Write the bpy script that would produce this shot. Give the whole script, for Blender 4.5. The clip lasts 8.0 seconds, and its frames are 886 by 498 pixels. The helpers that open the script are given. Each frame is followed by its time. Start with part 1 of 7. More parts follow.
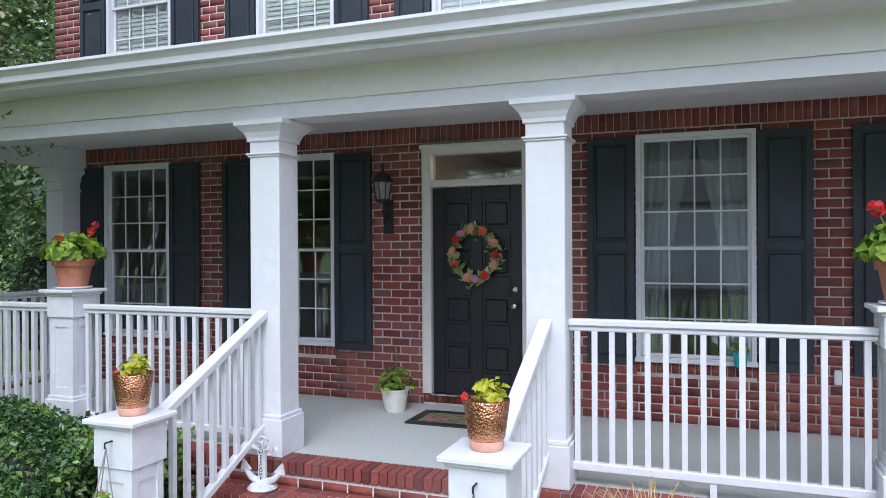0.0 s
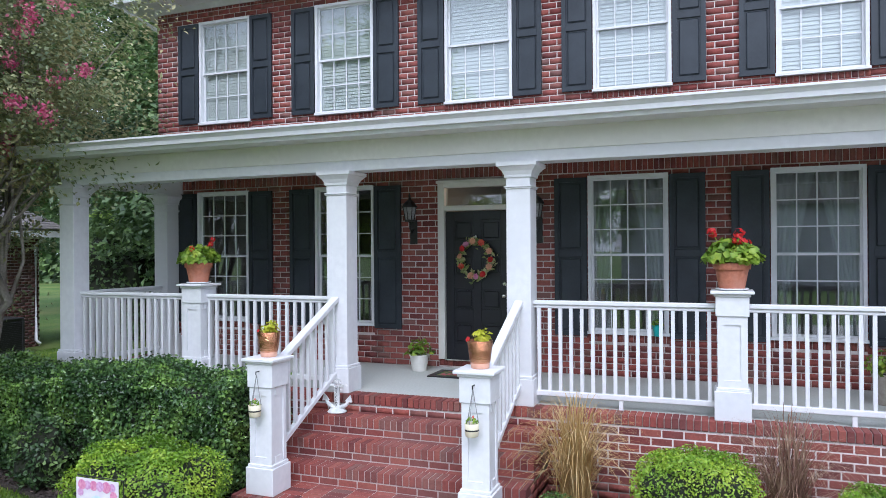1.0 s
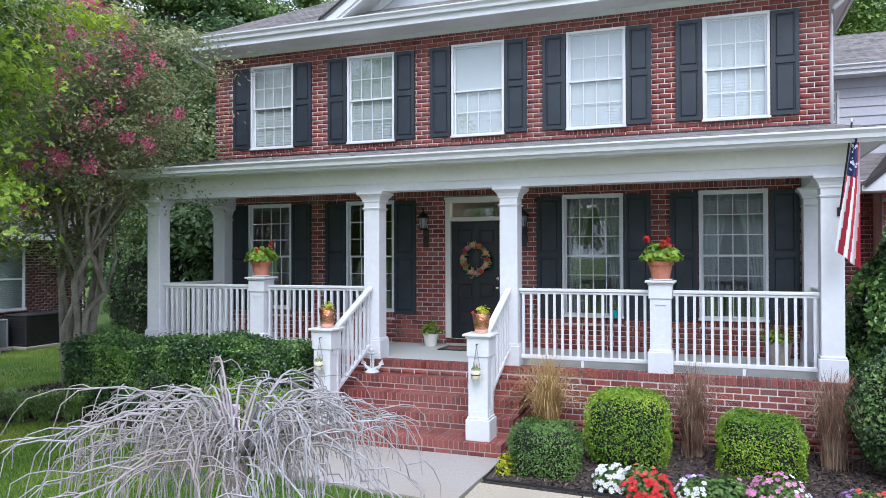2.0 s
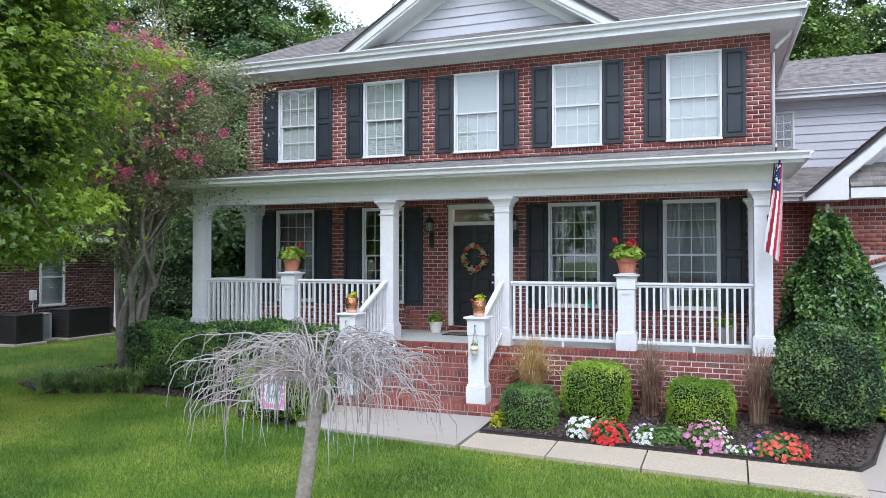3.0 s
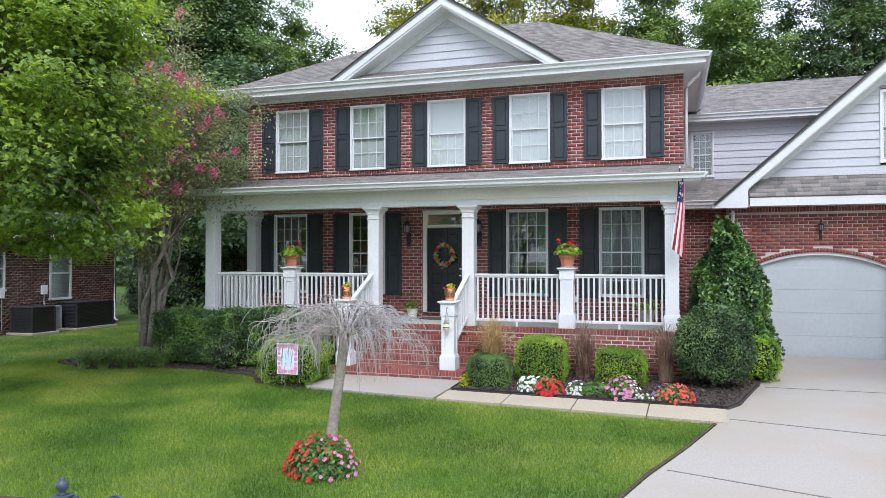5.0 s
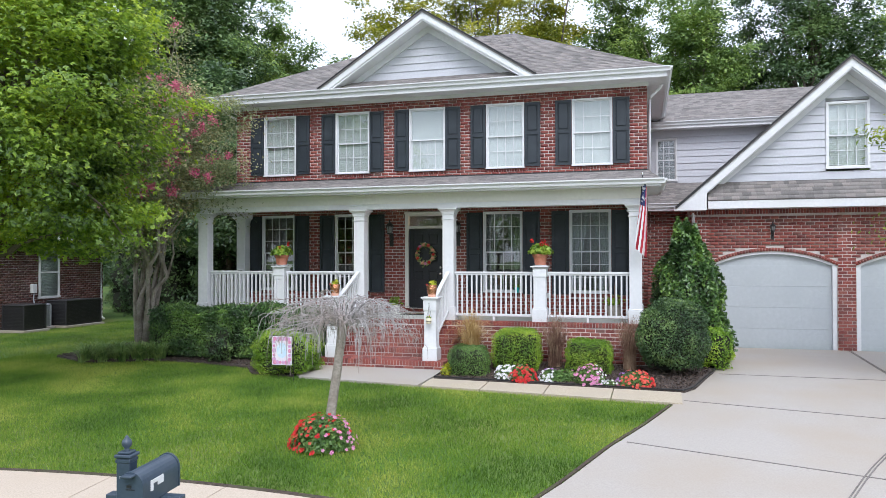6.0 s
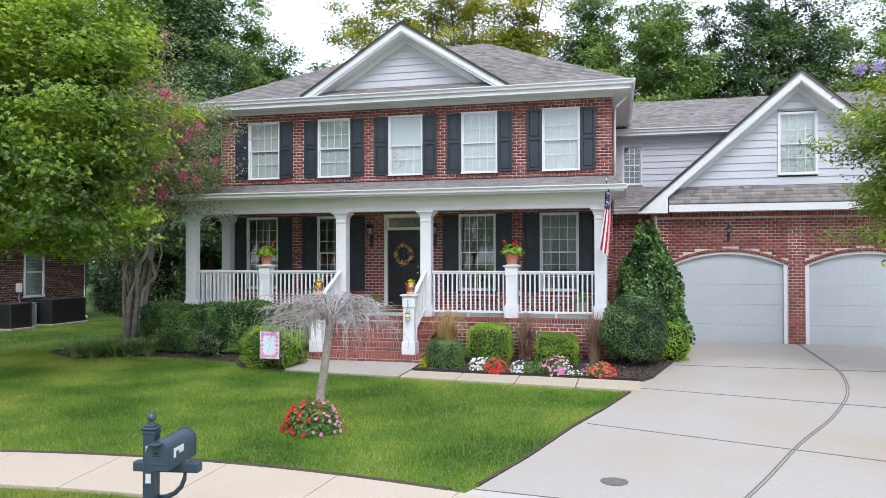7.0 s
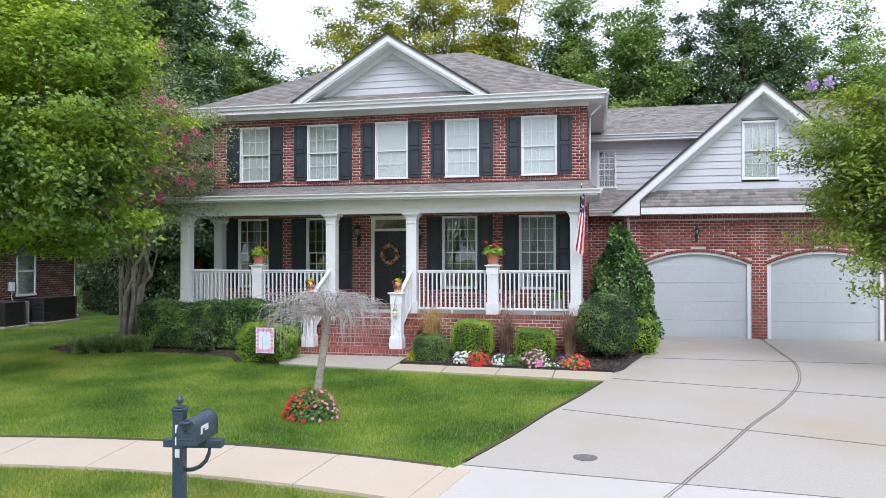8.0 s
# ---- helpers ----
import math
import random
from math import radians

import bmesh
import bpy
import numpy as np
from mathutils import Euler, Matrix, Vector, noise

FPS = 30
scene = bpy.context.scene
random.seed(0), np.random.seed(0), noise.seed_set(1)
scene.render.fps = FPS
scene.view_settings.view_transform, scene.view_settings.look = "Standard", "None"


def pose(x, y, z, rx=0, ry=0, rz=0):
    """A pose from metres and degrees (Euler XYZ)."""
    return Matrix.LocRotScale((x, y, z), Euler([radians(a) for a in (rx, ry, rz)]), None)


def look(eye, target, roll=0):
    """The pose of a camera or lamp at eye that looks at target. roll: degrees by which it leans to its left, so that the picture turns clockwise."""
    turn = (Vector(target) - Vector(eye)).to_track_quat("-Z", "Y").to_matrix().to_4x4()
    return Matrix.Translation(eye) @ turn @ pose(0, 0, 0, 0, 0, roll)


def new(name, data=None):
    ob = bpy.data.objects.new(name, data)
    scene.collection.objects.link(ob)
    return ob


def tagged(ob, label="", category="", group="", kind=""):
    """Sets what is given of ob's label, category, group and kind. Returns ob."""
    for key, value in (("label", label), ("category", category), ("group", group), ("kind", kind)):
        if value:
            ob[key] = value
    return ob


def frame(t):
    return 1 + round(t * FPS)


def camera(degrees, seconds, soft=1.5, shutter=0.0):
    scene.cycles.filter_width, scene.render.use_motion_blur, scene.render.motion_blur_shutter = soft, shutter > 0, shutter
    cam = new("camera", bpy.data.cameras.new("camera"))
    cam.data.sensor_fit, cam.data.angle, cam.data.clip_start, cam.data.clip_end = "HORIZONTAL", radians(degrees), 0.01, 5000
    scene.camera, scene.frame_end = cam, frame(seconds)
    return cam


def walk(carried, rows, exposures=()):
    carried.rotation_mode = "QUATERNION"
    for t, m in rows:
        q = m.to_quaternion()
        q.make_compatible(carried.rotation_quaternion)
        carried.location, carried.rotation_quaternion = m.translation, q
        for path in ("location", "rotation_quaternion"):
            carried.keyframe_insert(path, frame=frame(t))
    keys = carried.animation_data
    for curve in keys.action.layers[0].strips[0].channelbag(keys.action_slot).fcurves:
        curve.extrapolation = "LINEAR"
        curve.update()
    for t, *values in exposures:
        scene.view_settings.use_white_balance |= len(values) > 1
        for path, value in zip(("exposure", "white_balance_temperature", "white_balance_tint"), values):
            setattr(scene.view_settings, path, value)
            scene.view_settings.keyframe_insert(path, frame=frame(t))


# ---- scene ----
cam = camera(63.1, 8.0, soft=0.6)
PATH = [
    (0, (2.18, -6.672, 2.492), (1.472, -4.801, 2.488), -0.3),
    (0.5, (2.641, -7.926, 2.552), (1.924, -6.059, 2.543), -0.35),
    (1, (3.117, -9.326, 2.555), (2.395, -7.461, 2.557), -0.4),
    (1.5, (3.506, -10.737, 2.552), (2.796, -8.867, 2.56), -0.3),
    (2.8, (4.345, -13.545, 2.344), (3.652, -11.669, 2.379), 0.0),
    (3, (4.47, -13.907, 2.379), (3.775, -12.032, 2.41), 0.0),
    (3.5, (4.701, -14.698, 2.331), (4.005, -12.824, 2.363), -0.0),
    (4, (4.92, -15.408, 2.32), (4.234, -13.529, 2.351), -0.0),
    (4.5, (5.083, -16.044, 2.322), (4.438, -14.151, 2.352), -0.0),
    (5.8, (5.343, -17.518, 2.305), (4.796, -15.594, 2.333), -0.1),
    (6, (5.37, -17.733, 2.302), (4.836, -15.806, 2.33), -0.1),
    (6.5, (5.475, -18.234, 2.287), (4.975, -16.298, 2.316), -0.1),
    (7, (5.579, -18.697, 2.299), (5.111, -16.753, 2.327), -0.1),
    (7.5, (5.631, -19.197, 2.317), (5.197, -17.245, 2.344), -0.1),
    (8, (5.672, -19.685, 2.332), (5.26, -17.728, 2.356), -0.1),
]
walk(cam, [(t, look(eye, target, roll)) for t, eye, target, roll in PATH], exposures=[(0, 0.27, 5600, 15), (1.5, 0.27, 5550, 15), (3.5, 0.27, 5750, 12), (8, 0.22, 5980, 12)])

# ---- light: overcast sky ----
world = bpy.data.worlds.new("overcast")
scene.world = world
world.use_nodes = True
wn, wl = world.node_tree.nodes, world.node_tree.links
wn.clear()
sky = wn.new("ShaderNodeTexSky")
sky.sky_type = "NISHITA"
sky.sun_disc = False
sky.sun_elevation, sky.sun_rotation = radians(47), radians(160)
sky.air_density, sky.dust_density, sky.ozone_density = 1.0, 3.0, 1.0
veil = wn.new("ShaderNodeMix")
veil.data_type = "RGBA"
veil.inputs[0].default_value = 0.8
veil.inputs[7].default_value = (9.8, 10.1, 10.9, 1)
wl.new(sky.outputs[0], veil.inputs[6])
bg = wn.new("ShaderNodeBackground")
bg.inputs[1].default_value = 0.12
# an overcast sky is brightest overhead
wtc = wn.new("ShaderNodeTexCoord")
wsep = wn.new("ShaderNodeSeparateXYZ")
wl.new(wtc.outputs["Generated"], wsep.inputs[0])
wmap = wn.new("ShaderNodeMapRange")
wmap.inputs["From Min"].default_value, wmap.inputs["From Max"].default_value = 0.0, 1.0
wmap.inputs["To Min"].default_value, wmap.inputs["To Max"].default_value = 0.92, 1.42
wl.new(wsep.outputs[2], wmap.inputs["Value"])
wmul = wn.new("ShaderNodeMix")
wmul.data_type, wmul.blend_type = "RGBA", "MULTIPLY"
wmul.inputs[0].default_value = 1.0
wl.new(veil.outputs[2], wmul.inputs[6])
wl.new(wmap.outputs[0], wmul.inputs[7])
wl.new(wmul.outputs[2], bg.inputs[0])
wo = wn.new("ShaderNodeOutputWorld")
wl.new(bg.outputs[0], wo.inputs[0])
sun = new("sun", bpy.data.lights.new("sun", "SUN"))
sun.data.energy, sun.data.angle, sun.data.color = 1.75, radians(30), (1.0, 0.975, 0.94)
sun.matrix_world = look((9, -25, 29), (0, 0, 0))

# ---- materials ----
MATS = {}


def nodes_of(name):
    m = bpy.data.materials.new(name)
    m.use_nodes = True
    nt = m.node_tree
    return m, nt, nt.nodes["Principled BSDF"]


def noise_tex(nt, scale, detail=4.0, vector=None):
    n = nt.nodes.new("ShaderNodeTexNoise")
    n.inputs["Scale"].default_value, n.inputs["Detail"].default_value = scale, detail
    if vector is None:
        tc = nt.nodes.new("ShaderNodeTexCoord")
        vector = tc.outputs["Object"]
    nt.links.new(vector, n.inputs["Vector"])
    return n


def ramp(nt, fac, stops):
    r = nt.nodes.new("ShaderNodeValToRGB")
    while len(r.color_ramp.elements) < len(stops):
        r.color_ramp.elements.new(0.5)
    for e, (p, c) in zip(r.color_ramp.elements, stops):
        e.position, e.color = p, (*c, 1)
    nt.links.new(fac, r.inputs[0])
    return r.outputs[0]


def mixc(nt, fac, a, b, blend="MIX"):
    m = nt.nodes.new("ShaderNodeMix")
    m.data_type, m.blend_type = "RGBA", blend
    for sock, v in ((m.inputs[0], fac), (m.inputs[6], a), (m.inputs[7], b)):
        if isinstance(v, (int, float)):
            sock.default_value = v
        elif isinstance(v, tuple):
            sock.default_value = (*v, 1)
        else:
            nt.links.new(v, sock)
    return m.outputs[2]


def bump(nt, b, height, strength, distance=0.01):
    n = nt.nodes.new("ShaderNodeBump")
    n.inputs["Strength"].default_value, n.inputs["Distance"].default_value = strength, distance
    nt.links.new(height, n.inputs["Height"])
    nt.links.new(n.outputs[0], b.inputs["Normal"])


def surface(name, c1, c2, c3=None, rough=0.6, fine=60, coarse=2.0, bumps=0.2, metal=0.0, dist=0.004, spread=0.35):
    """Two colours mingled by fine grain, a third laid on in coarse patches."""
    if name in MATS:
        return MATS[name]
    m, nt, b = nodes_of(name)
    f, c = noise_tex(nt, fine), noise_tex(nt, coarse, 6)
    col = ramp(nt, f.outputs[0], [(0.5 - spread / 2, c1), (0.5 + spread / 2, c2)])
    if c3:
        k = ramp(nt, c.outputs[0], [(0.45, (0, 0, 0)), (0.7, (1, 1, 1))])
        col = mixc(nt, k, col, c3)
    nt.links.new(col, b.inputs["Base Color"])
    b.inputs["Roughness"].default_value, b.inputs["Metallic"].default_value = rough, metal
    if bumps:
        bump(nt, b, f.outputs[0], bumps, dist)
    MATS[name] = m
    return m


def brick_mat(name, stops, rough=0.85, bloom=(0.30, 0.17, 0.14)):
    if name in MATS:
        return MATS[name]
    m, nt, b = nodes_of(name)
    g, o = nt.nodes.new("ShaderNodeNewGeometry"), nt.nodes.new("ShaderNodeObjectInfo")
    add = nt.nodes.new("ShaderNodeMath")
    add.operation = "ADD"
    nt.links.new(g.outputs["Random Per Island"], add.inputs[0])
    nt.links.new(o.outputs["Random"], add.inputs[1])
    fr = nt.nodes.new("ShaderNodeMath")
    fr.operation = "FRACT"
    nt.links.new(add.outputs[0], fr.inputs[0])
    col = ramp(nt, fr.outputs[0], stops)
    f = noise_tex(nt, 45, 6, g.outputs["Position"])
    c = noise_tex(nt, 1.3, 5, g.outputs["Position"])
    col = mixc(nt, 0.55, col, ramp(nt, f.outputs[0], [(0.3, (0.45, 0.4, 0.4)), (0.7, (1.0, 1.0, 1.0))]), "MULTIPLY")
    col = mixc(nt, ramp(nt, c.outputs[0], [(0.4, (0, 0, 0)), (0.75, (0.35, 0.35, 0.35))]), col, bloom)
    nt.links.new(col, b.inputs["Base Color"])
    b.inputs["Roughness"].default_value = rough
    bump(nt, b, f.outputs[0], 0.5, 0.004)
    MATS[name] = m
    return m


def leaf_mat(name, dark, mid, light, rough=0.5, through_light=0.3, patch=1.2):
    if name in MATS:
        return MATS[name]
    m, nt, b = nodes_of(name)
    g = nt.nodes.new("ShaderNodeNewGeometry")
    c = noise_tex(nt, patch, 3, g.outputs["Position"])
    k = mixc(nt, 0.6, g.outputs["Random Per Island"], ramp(nt, c.outputs[0], [(0.35, (0, 0, 0)), (0.65, (1, 1, 1))]))
    col = ramp(nt, k, [(0.1, dark), (0.5, mid), (0.9, light)])
    nt.links.new(col, b.inputs["Base Color"])
    b.inputs["Roughness"].default_value = rough
    t = nt.nodes.new("ShaderNodeBsdfTranslucent")
    nt.links.new(col, t.inputs[0])
    mx = nt.nodes.new("ShaderNodeMixShader")
    mx.inputs[0].default_value = through_light
    nt.links.new(b.outputs[0], mx.inputs[1])
    nt.links.new(t.outputs[0], mx.inputs[2])
    nt.links.new(mx.outputs[0], nt.nodes["Material Output"].inputs[0])
    MATS[name] = m
    return m


def glass_mat():
    if "glass" in MATS:
        return MATS["glass"]
    m, nt, b = nodes_of("glass")
    tr, gl, fr = (nt.nodes.new(k) for k in ("ShaderNodeBsdfTransparent", "ShaderNodeBsdfGlossy", "ShaderNodeLayerWeight"))
    fr.inputs[0].default_value = 0.5
    pw = nt.nodes.new("ShaderNodeMath")
    pw.operation, pw.inputs[1].default_value = "POWER", 3.5
    nt.links.new(fr.outputs["Facing"], pw.inputs[0])
    ma = nt.nodes.new("ShaderNodeMath")
    ma.operation, ma.inputs[1].default_value, ma.inputs[2].default_value = "MULTIPLY_ADD", 0.8, 0.13
    nt.links.new(pw.outputs[0], ma.inputs[0])
    tr.inputs[0].default_value = (0.86, 0.9, 0.89, 1)
    gl.inputs["Roughness"].default_value = 0.015
    w = noise_tex(nt, 1.7, 1)
    bp = nt.nodes.new("ShaderNodeBump")
    bp.inputs["Strength"].default_value, bp.inputs["Distance"].default_value = 0.04, 0.02
    nt.links.new(w.outputs[0], bp.inputs["Height"])
    nt.links.new(bp.outputs[0], gl.inputs["Normal"])
    mx = nt.nodes.new("ShaderNodeMixShader")
    nt.links.new(ma.outputs[0], mx.inputs[0])
    nt.links.new(tr.outputs[0], mx.inputs[1])
    nt.links.new(gl.outputs[0], mx.inputs[2])
    nt.links.new(mx.outputs[0], nt.nodes["Material Output"].inputs[0])
    MATS["glass"] = m
    return m


BRICK = brick_mat("brick", [(0.0, (0.15, 0.038, 0.036)), (0.3, (0.235, 0.055, 0.046)), (0.6, (0.29, 0.068, 0.053)), (0.85, (0.335, 0.092, 0.066)), (1.0, (0.18, 0.088, 0.075))])
MORTAR = surface("mortar", (0.50, 0.445, 0.415), (0.63, 0.575, 0.545), (0.45, 0.385, 0.355), 0.95, 90, 1.5, 0.6)
WHITE = surface("white_paint", (0.69, 0.70, 0.715), (0.75, 0.76, 0.77), (0.67, 0.68, 0.685), 0.45, 14, 1.1, 0.06)
CREAM = surface("cream_paint", (0.70, 0.69, 0.63), (0.76, 0.75, 0.69), (0.68, 0.67, 0.62), 0.45, 14, 1.1, 0.06)
SHUTTER = surface("shutter_paint", (0.017, 0.024, 0.031), (0.023, 0.031, 0.04), (0.03, 0.039, 0.049), 0.5, 40, 3, 0.15)
DOORPAINT = surface("door_paint", (0.009, 0.010, 0.013), (0.012, 0.013, 0.018), (0.016, 0.017, 0.022), 0.35, 30, 2, 0.05)
SHINGLE = brick_mat("shingle", [(0.0, (0.165, 0.158, 0.152)), (0.4, (0.235, 0.222, 0.212)), (0.75, (0.285, 0.268, 0.255)), (1.0, (0.33, 0.30, 0.28))], 0.95, (0.27, 0.25, 0.235))
SIDING = surface("siding", (0.50, 0.51, 0.55), (0.55, 0.56, 0.60), (0.48, 0.49, 0.53), 0.5, 20, 0.8, 0.05)
CONCRETE = surface("concrete", (0.35, 0.32, 0.285), (0.42, 0.388, 0.348), (0.37, 0.315, 0.25), 0.62, 50, 0.42, 0.2)
APRON = surface("apron_concrete", (0.42, 0.395, 0.37), (0.49, 0.465, 0.44), (0.44, 0.405, 0.37), 0.7, 50, 0.6, 0.2)
STEPMORTAR = surface("step_mortar", (0.40, 0.335, 0.31), (0.53, 0.46, 0.43), (0.33, 0.265, 0.24), 0.95, 90, 1.5, 0.6)
SIDEWALK = surface("sidewalk_concrete", (0.42, 0.35, 0.27), (0.53, 0.45, 0.36), (0.46, 0.38, 0.29), 0.88, 60, 0.8, 0.3)
PORCHFLOOR = surface("porch_floor", (0.45, 0.475, 0.445), (0.54, 0.56, 0.53), (0.47, 0.48, 0.44), 0.7, 40, 1.5, 0.15)
JOINT = surface("joint", (0.13, 0.12, 0.11), (0.24, 0.22, 0.2), None, 0.95, 40)
GRASSGROUND = surface("grass_ground", (0.045, 0.10, 0.012), (0.095, 0.185, 0.022), (0.17, 0.2, 0.05), 0.95, 22, 0.35, 0.8, dist=0.02)
GRASSBLADE = leaf_mat("grass_blade", (0.06, 0.135, 0.012), (0.175, 0.305, 0.028), (0.44, 0.48, 0.09), 0.55, 0.4, 0.5)
MULCH = surface("mulch", (0.03, 0.023, 0.019), (0.105, 0.08, 0.066), (0.07, 0.053, 0.045), 0.95, 35, 3, 1.0, dist=0.03)
BARK = surface("bark", (0.09, 0.07, 0.055), (0.2, 0.165, 0.13), (0.15, 0.13, 0.11), 0.95, 25, 3, 0.9, dist=0.02)
PALEBARK = surface("pale_bark", (0.26, 0.23, 0.19), (0.4, 0.36, 0.31), (0.2, 0.17, 0.14), 0.9, 30, 4, 0.7, dist=0.01)
TWIG = surface("twig", (0.27, 0.255, 0.25), (0.43, 0.41, 0.40), (0.3, 0.24, 0.205), 0.85, 20, 2, 0.3)
METAL = surface("black_metal", (0.012, 0.012, 0.013), (0.022, 0.022, 0.024), None, 0.45, 60, 2, 0.1)
CHROME = surface("satin_nickel", (0.6, 0.58, 0.54), (0.7, 0.68, 0.64), None, 0.25, 60, 2, 0.0, metal=1.0)
TERRACOTTA = surface("terracotta", (0.40, 0.14, 0.08), (0.50, 0.19, 0.11), (0.44, 0.2, 0.14), 0.8, 30, 6, 0.2)
INTERIOR = surface("interior_plaster", (0.35, 0.33, 0.3), (0.4, 0.38, 0.35), None, 0.9, 8, 1, 0.0)
BLIND = surface("blind", (0.72, 0.72, 0.72), (0.8, 0.8, 0.8), None, 0.5, 10, 1, 0.0)
CURTAIN = surface("curtain", (0.36, 0.37, 0.36), (0.46, 0.47, 0.46), None, 0.9, 30, 3, 0.1)
GLASS = glass_mat()

# ---- building helpers ----
ORIGIN = {}


def thing(name, at, label, category, group="", kind=""):
    e = new(name)
    e.location = at
    e.empty_display_size = 0.1
    ORIGIN[e] = Vector(at)
    return tagged(e, label, category, group, kind)


def hook(ob, parent):
    if parent is not None:
        ob.parent = parent
        ORIGIN[ob] = ORIGIN[parent]
    return ob


def part(name, bm, material, parent=None, label="", smooth=False, kind=""):
    """One mesh from a bmesh in world coordinates, under a thing or a part."""
    if parent is not None:
        bmesh.ops.translate(bm, vec=-ORIGIN[parent], verts=bm.verts)
    me = bpy.data.meshes.new(name)
    bm.to_mesh(me)
    bm.free()
    me.materials.append(material)
    if smooth:
        for p in me.polygons:
            p.use_smooth = True
    ob = new(name, me)
    if parent is None:
        ORIGIN[ob] = Vector((0, 0, 0))
    hook(ob, parent)
    return tagged(ob, label, kind=kind)


def parts(name, specs, material, parent):
    """Several boxes, each a part of its own."""
    for s in specs:
        part(name, boxes(s), material, parent)


def mesh_part(name, verts, faces, material, parent=None, label="", kind="", smooth=False):
    """One mesh from arrays of corners and faces, all with as many corners, in world coordinates."""
    verts, faces = np.asarray(verts, dtype=np.float32).reshape(-1, 3), np.asarray(faces, dtype=np.int32)
    if parent is not None:
        verts = verts - np.array(ORIGIN[parent], dtype=np.float32)
    n, k = faces.shape
    me = bpy.data.meshes.new(name)
    me.vertices.add(len(verts))
    me.vertices.foreach_set("co", verts.ravel())
    me.loops.add(n * k)
    me.loops.foreach_set("vertex_index", faces.ravel())
    me.polygons.add(n)
    me.polygons.foreach_set("loop_start", np.arange(0, n * k, k, dtype=np.int32))
    me.update(calc_edges=True)
    me.materials.append(material)
    if smooth:
        me.polygons.foreach_set("use_smooth", np.ones(n, dtype=bool))
    ob = new(name, me)
    if parent is None:
        ORIGIN[ob] = Vector((0, 0, 0))
    hook(ob, parent)
    return tagged(ob, label, kind=kind)


def box(bm, x0, x1, y0, y1, z0, z1, bevel=0.0):
    v = [bm.verts.new((x, y, z)) for z in (z0, z1) for y in (y0, y1) for x in (x0, x1)]
    fs = [bm.faces.new([v[i] for i in f]) for f in ((0, 2, 3, 1), (4, 5, 7, 6), (0, 1, 5, 4), (2, 6, 7, 3), (0, 4, 6, 2), (1, 3, 7, 5))]
    if bevel:
        es = list({e for f in fs for e in f.edges})
        bmesh.ops.bevel(bm, geom=es, offset=bevel, segments=1, affect="EDGES")
    return bm


def boxes(*specs, bevel=0.0):
    bm = bmesh.new()
    for s in specs:
        box(bm, *s, bevel=bevel)
    return bm


def ring(x0, x1, z0, z1, t, y0, y1):
    """A flat rectangular frame of width t in one piece, facing -y."""
    bm = bmesh.new()
    L = [[bm.verts.new((x, y, z)) for x, z in ((x0 + d, z0 + d), (x1 - d, z0 + d), (x1 - d, z1 - d), (x0 + d, z1 - d))] for y, d in ((y0, 0), (y0, t), (y1, t), (y1, 0))]
    for a, b in zip(L, L[1:] + L[:1]):
        for k in range(4):
            bm.faces.new((a[k], a[(k + 1) % 4], b[(k + 1) % 4], b[k]))
    bmesh.ops.recalc_face_normals(bm, faces=bm.faces)
    return bm


def prism(outline, lo, hi, axis="y"):
    """A flat outline drawn out along an axis: outline in (x, z) for y, (y, z) for x, (x, y) for z."""
    bm = bmesh.new()
    put = {"y": lambda a, b, c: (a, c, b), "x": lambda a, b, c: (c, a, b), "z": lambda a, b, c: (a, b, c)}[axis]
    A, B = ([bm.verts.new(put(a, b, c)) for a, b in outline] for c in (lo, hi))
    bm.faces.new(A)
    bm.faces.new(B[::-1])
    n = len(A)
    for i in range(n):
        bm.faces.new((A[i], B[i], B[(i + 1) % n], A[(i + 1) % n]))
    bmesh.ops.recalc_face_normals(bm, faces=bm.faces)
    return bm


def tube_into(bm, points, radii, sides=8):
    """A round, tapering tube along points."""
    rings = []
    pts = [Vector(p) for p in points]
    for i, p in enumerate(pts):
        d = (pts[min(i + 1, len(pts) - 1)] - pts[max(i - 1, 0)]).normalized()
        a = d.orthogonal().normalized() if abs(d.z) > 0.99 else d.cross(Vector((0, 0, 1))).normalized()
        b = d.cross(a)
        rings.append([bm.verts.new(p + radii[i] * (math.cos(t) * a + math.sin(t) * b)) for t in (2 * math.pi * k / sides for k in range(sides))])
    for r, s in zip(rings, rings[1:]):
        for k in range(sides):
            bm.faces.new((r[k], r[(k + 1) % sides], s[(k + 1) % sides], s[k]))
    bm.faces.new(rings[0][::-1])
    bm.faces.new(rings[-1])
    return bm


def tube(points, radii, sides=8):
    return tube_into(bmesh.new(), points, radii if isinstance(radii, (list, tuple)) else [radii] * len(points), sides)


def lathe(profile, at=(0, 0, 0), sides=24, cap=True):
    """A body of revolution from (radius, height) pairs."""
    bm = bmesh.new()
    rings = [[bm.verts.new((at[0] + r * math.cos(2 * math.pi * k / sides), at[1] + r * math.sin(2 * math.pi * k / sides), at[2] + z)) for k in range(sides)] for r, z in profile]
    for r, s in zip(rings, rings[1:]):
        for k in range(sides):
            bm.faces.new((r[k], r[(k + 1) % sides], s[(k + 1) % sides], s[k]))
    if cap:
        bm.faces.new(rings[0][::-1])
        bm.faces.new(rings[-1])
    return bm


BOXF = np.array([(0, 2, 3, 1), (4, 5, 7, 6), (0, 1, 5, 4), (2, 6, 7, 3), (0, 4, 6, 2), (1, 3, 7, 5)])


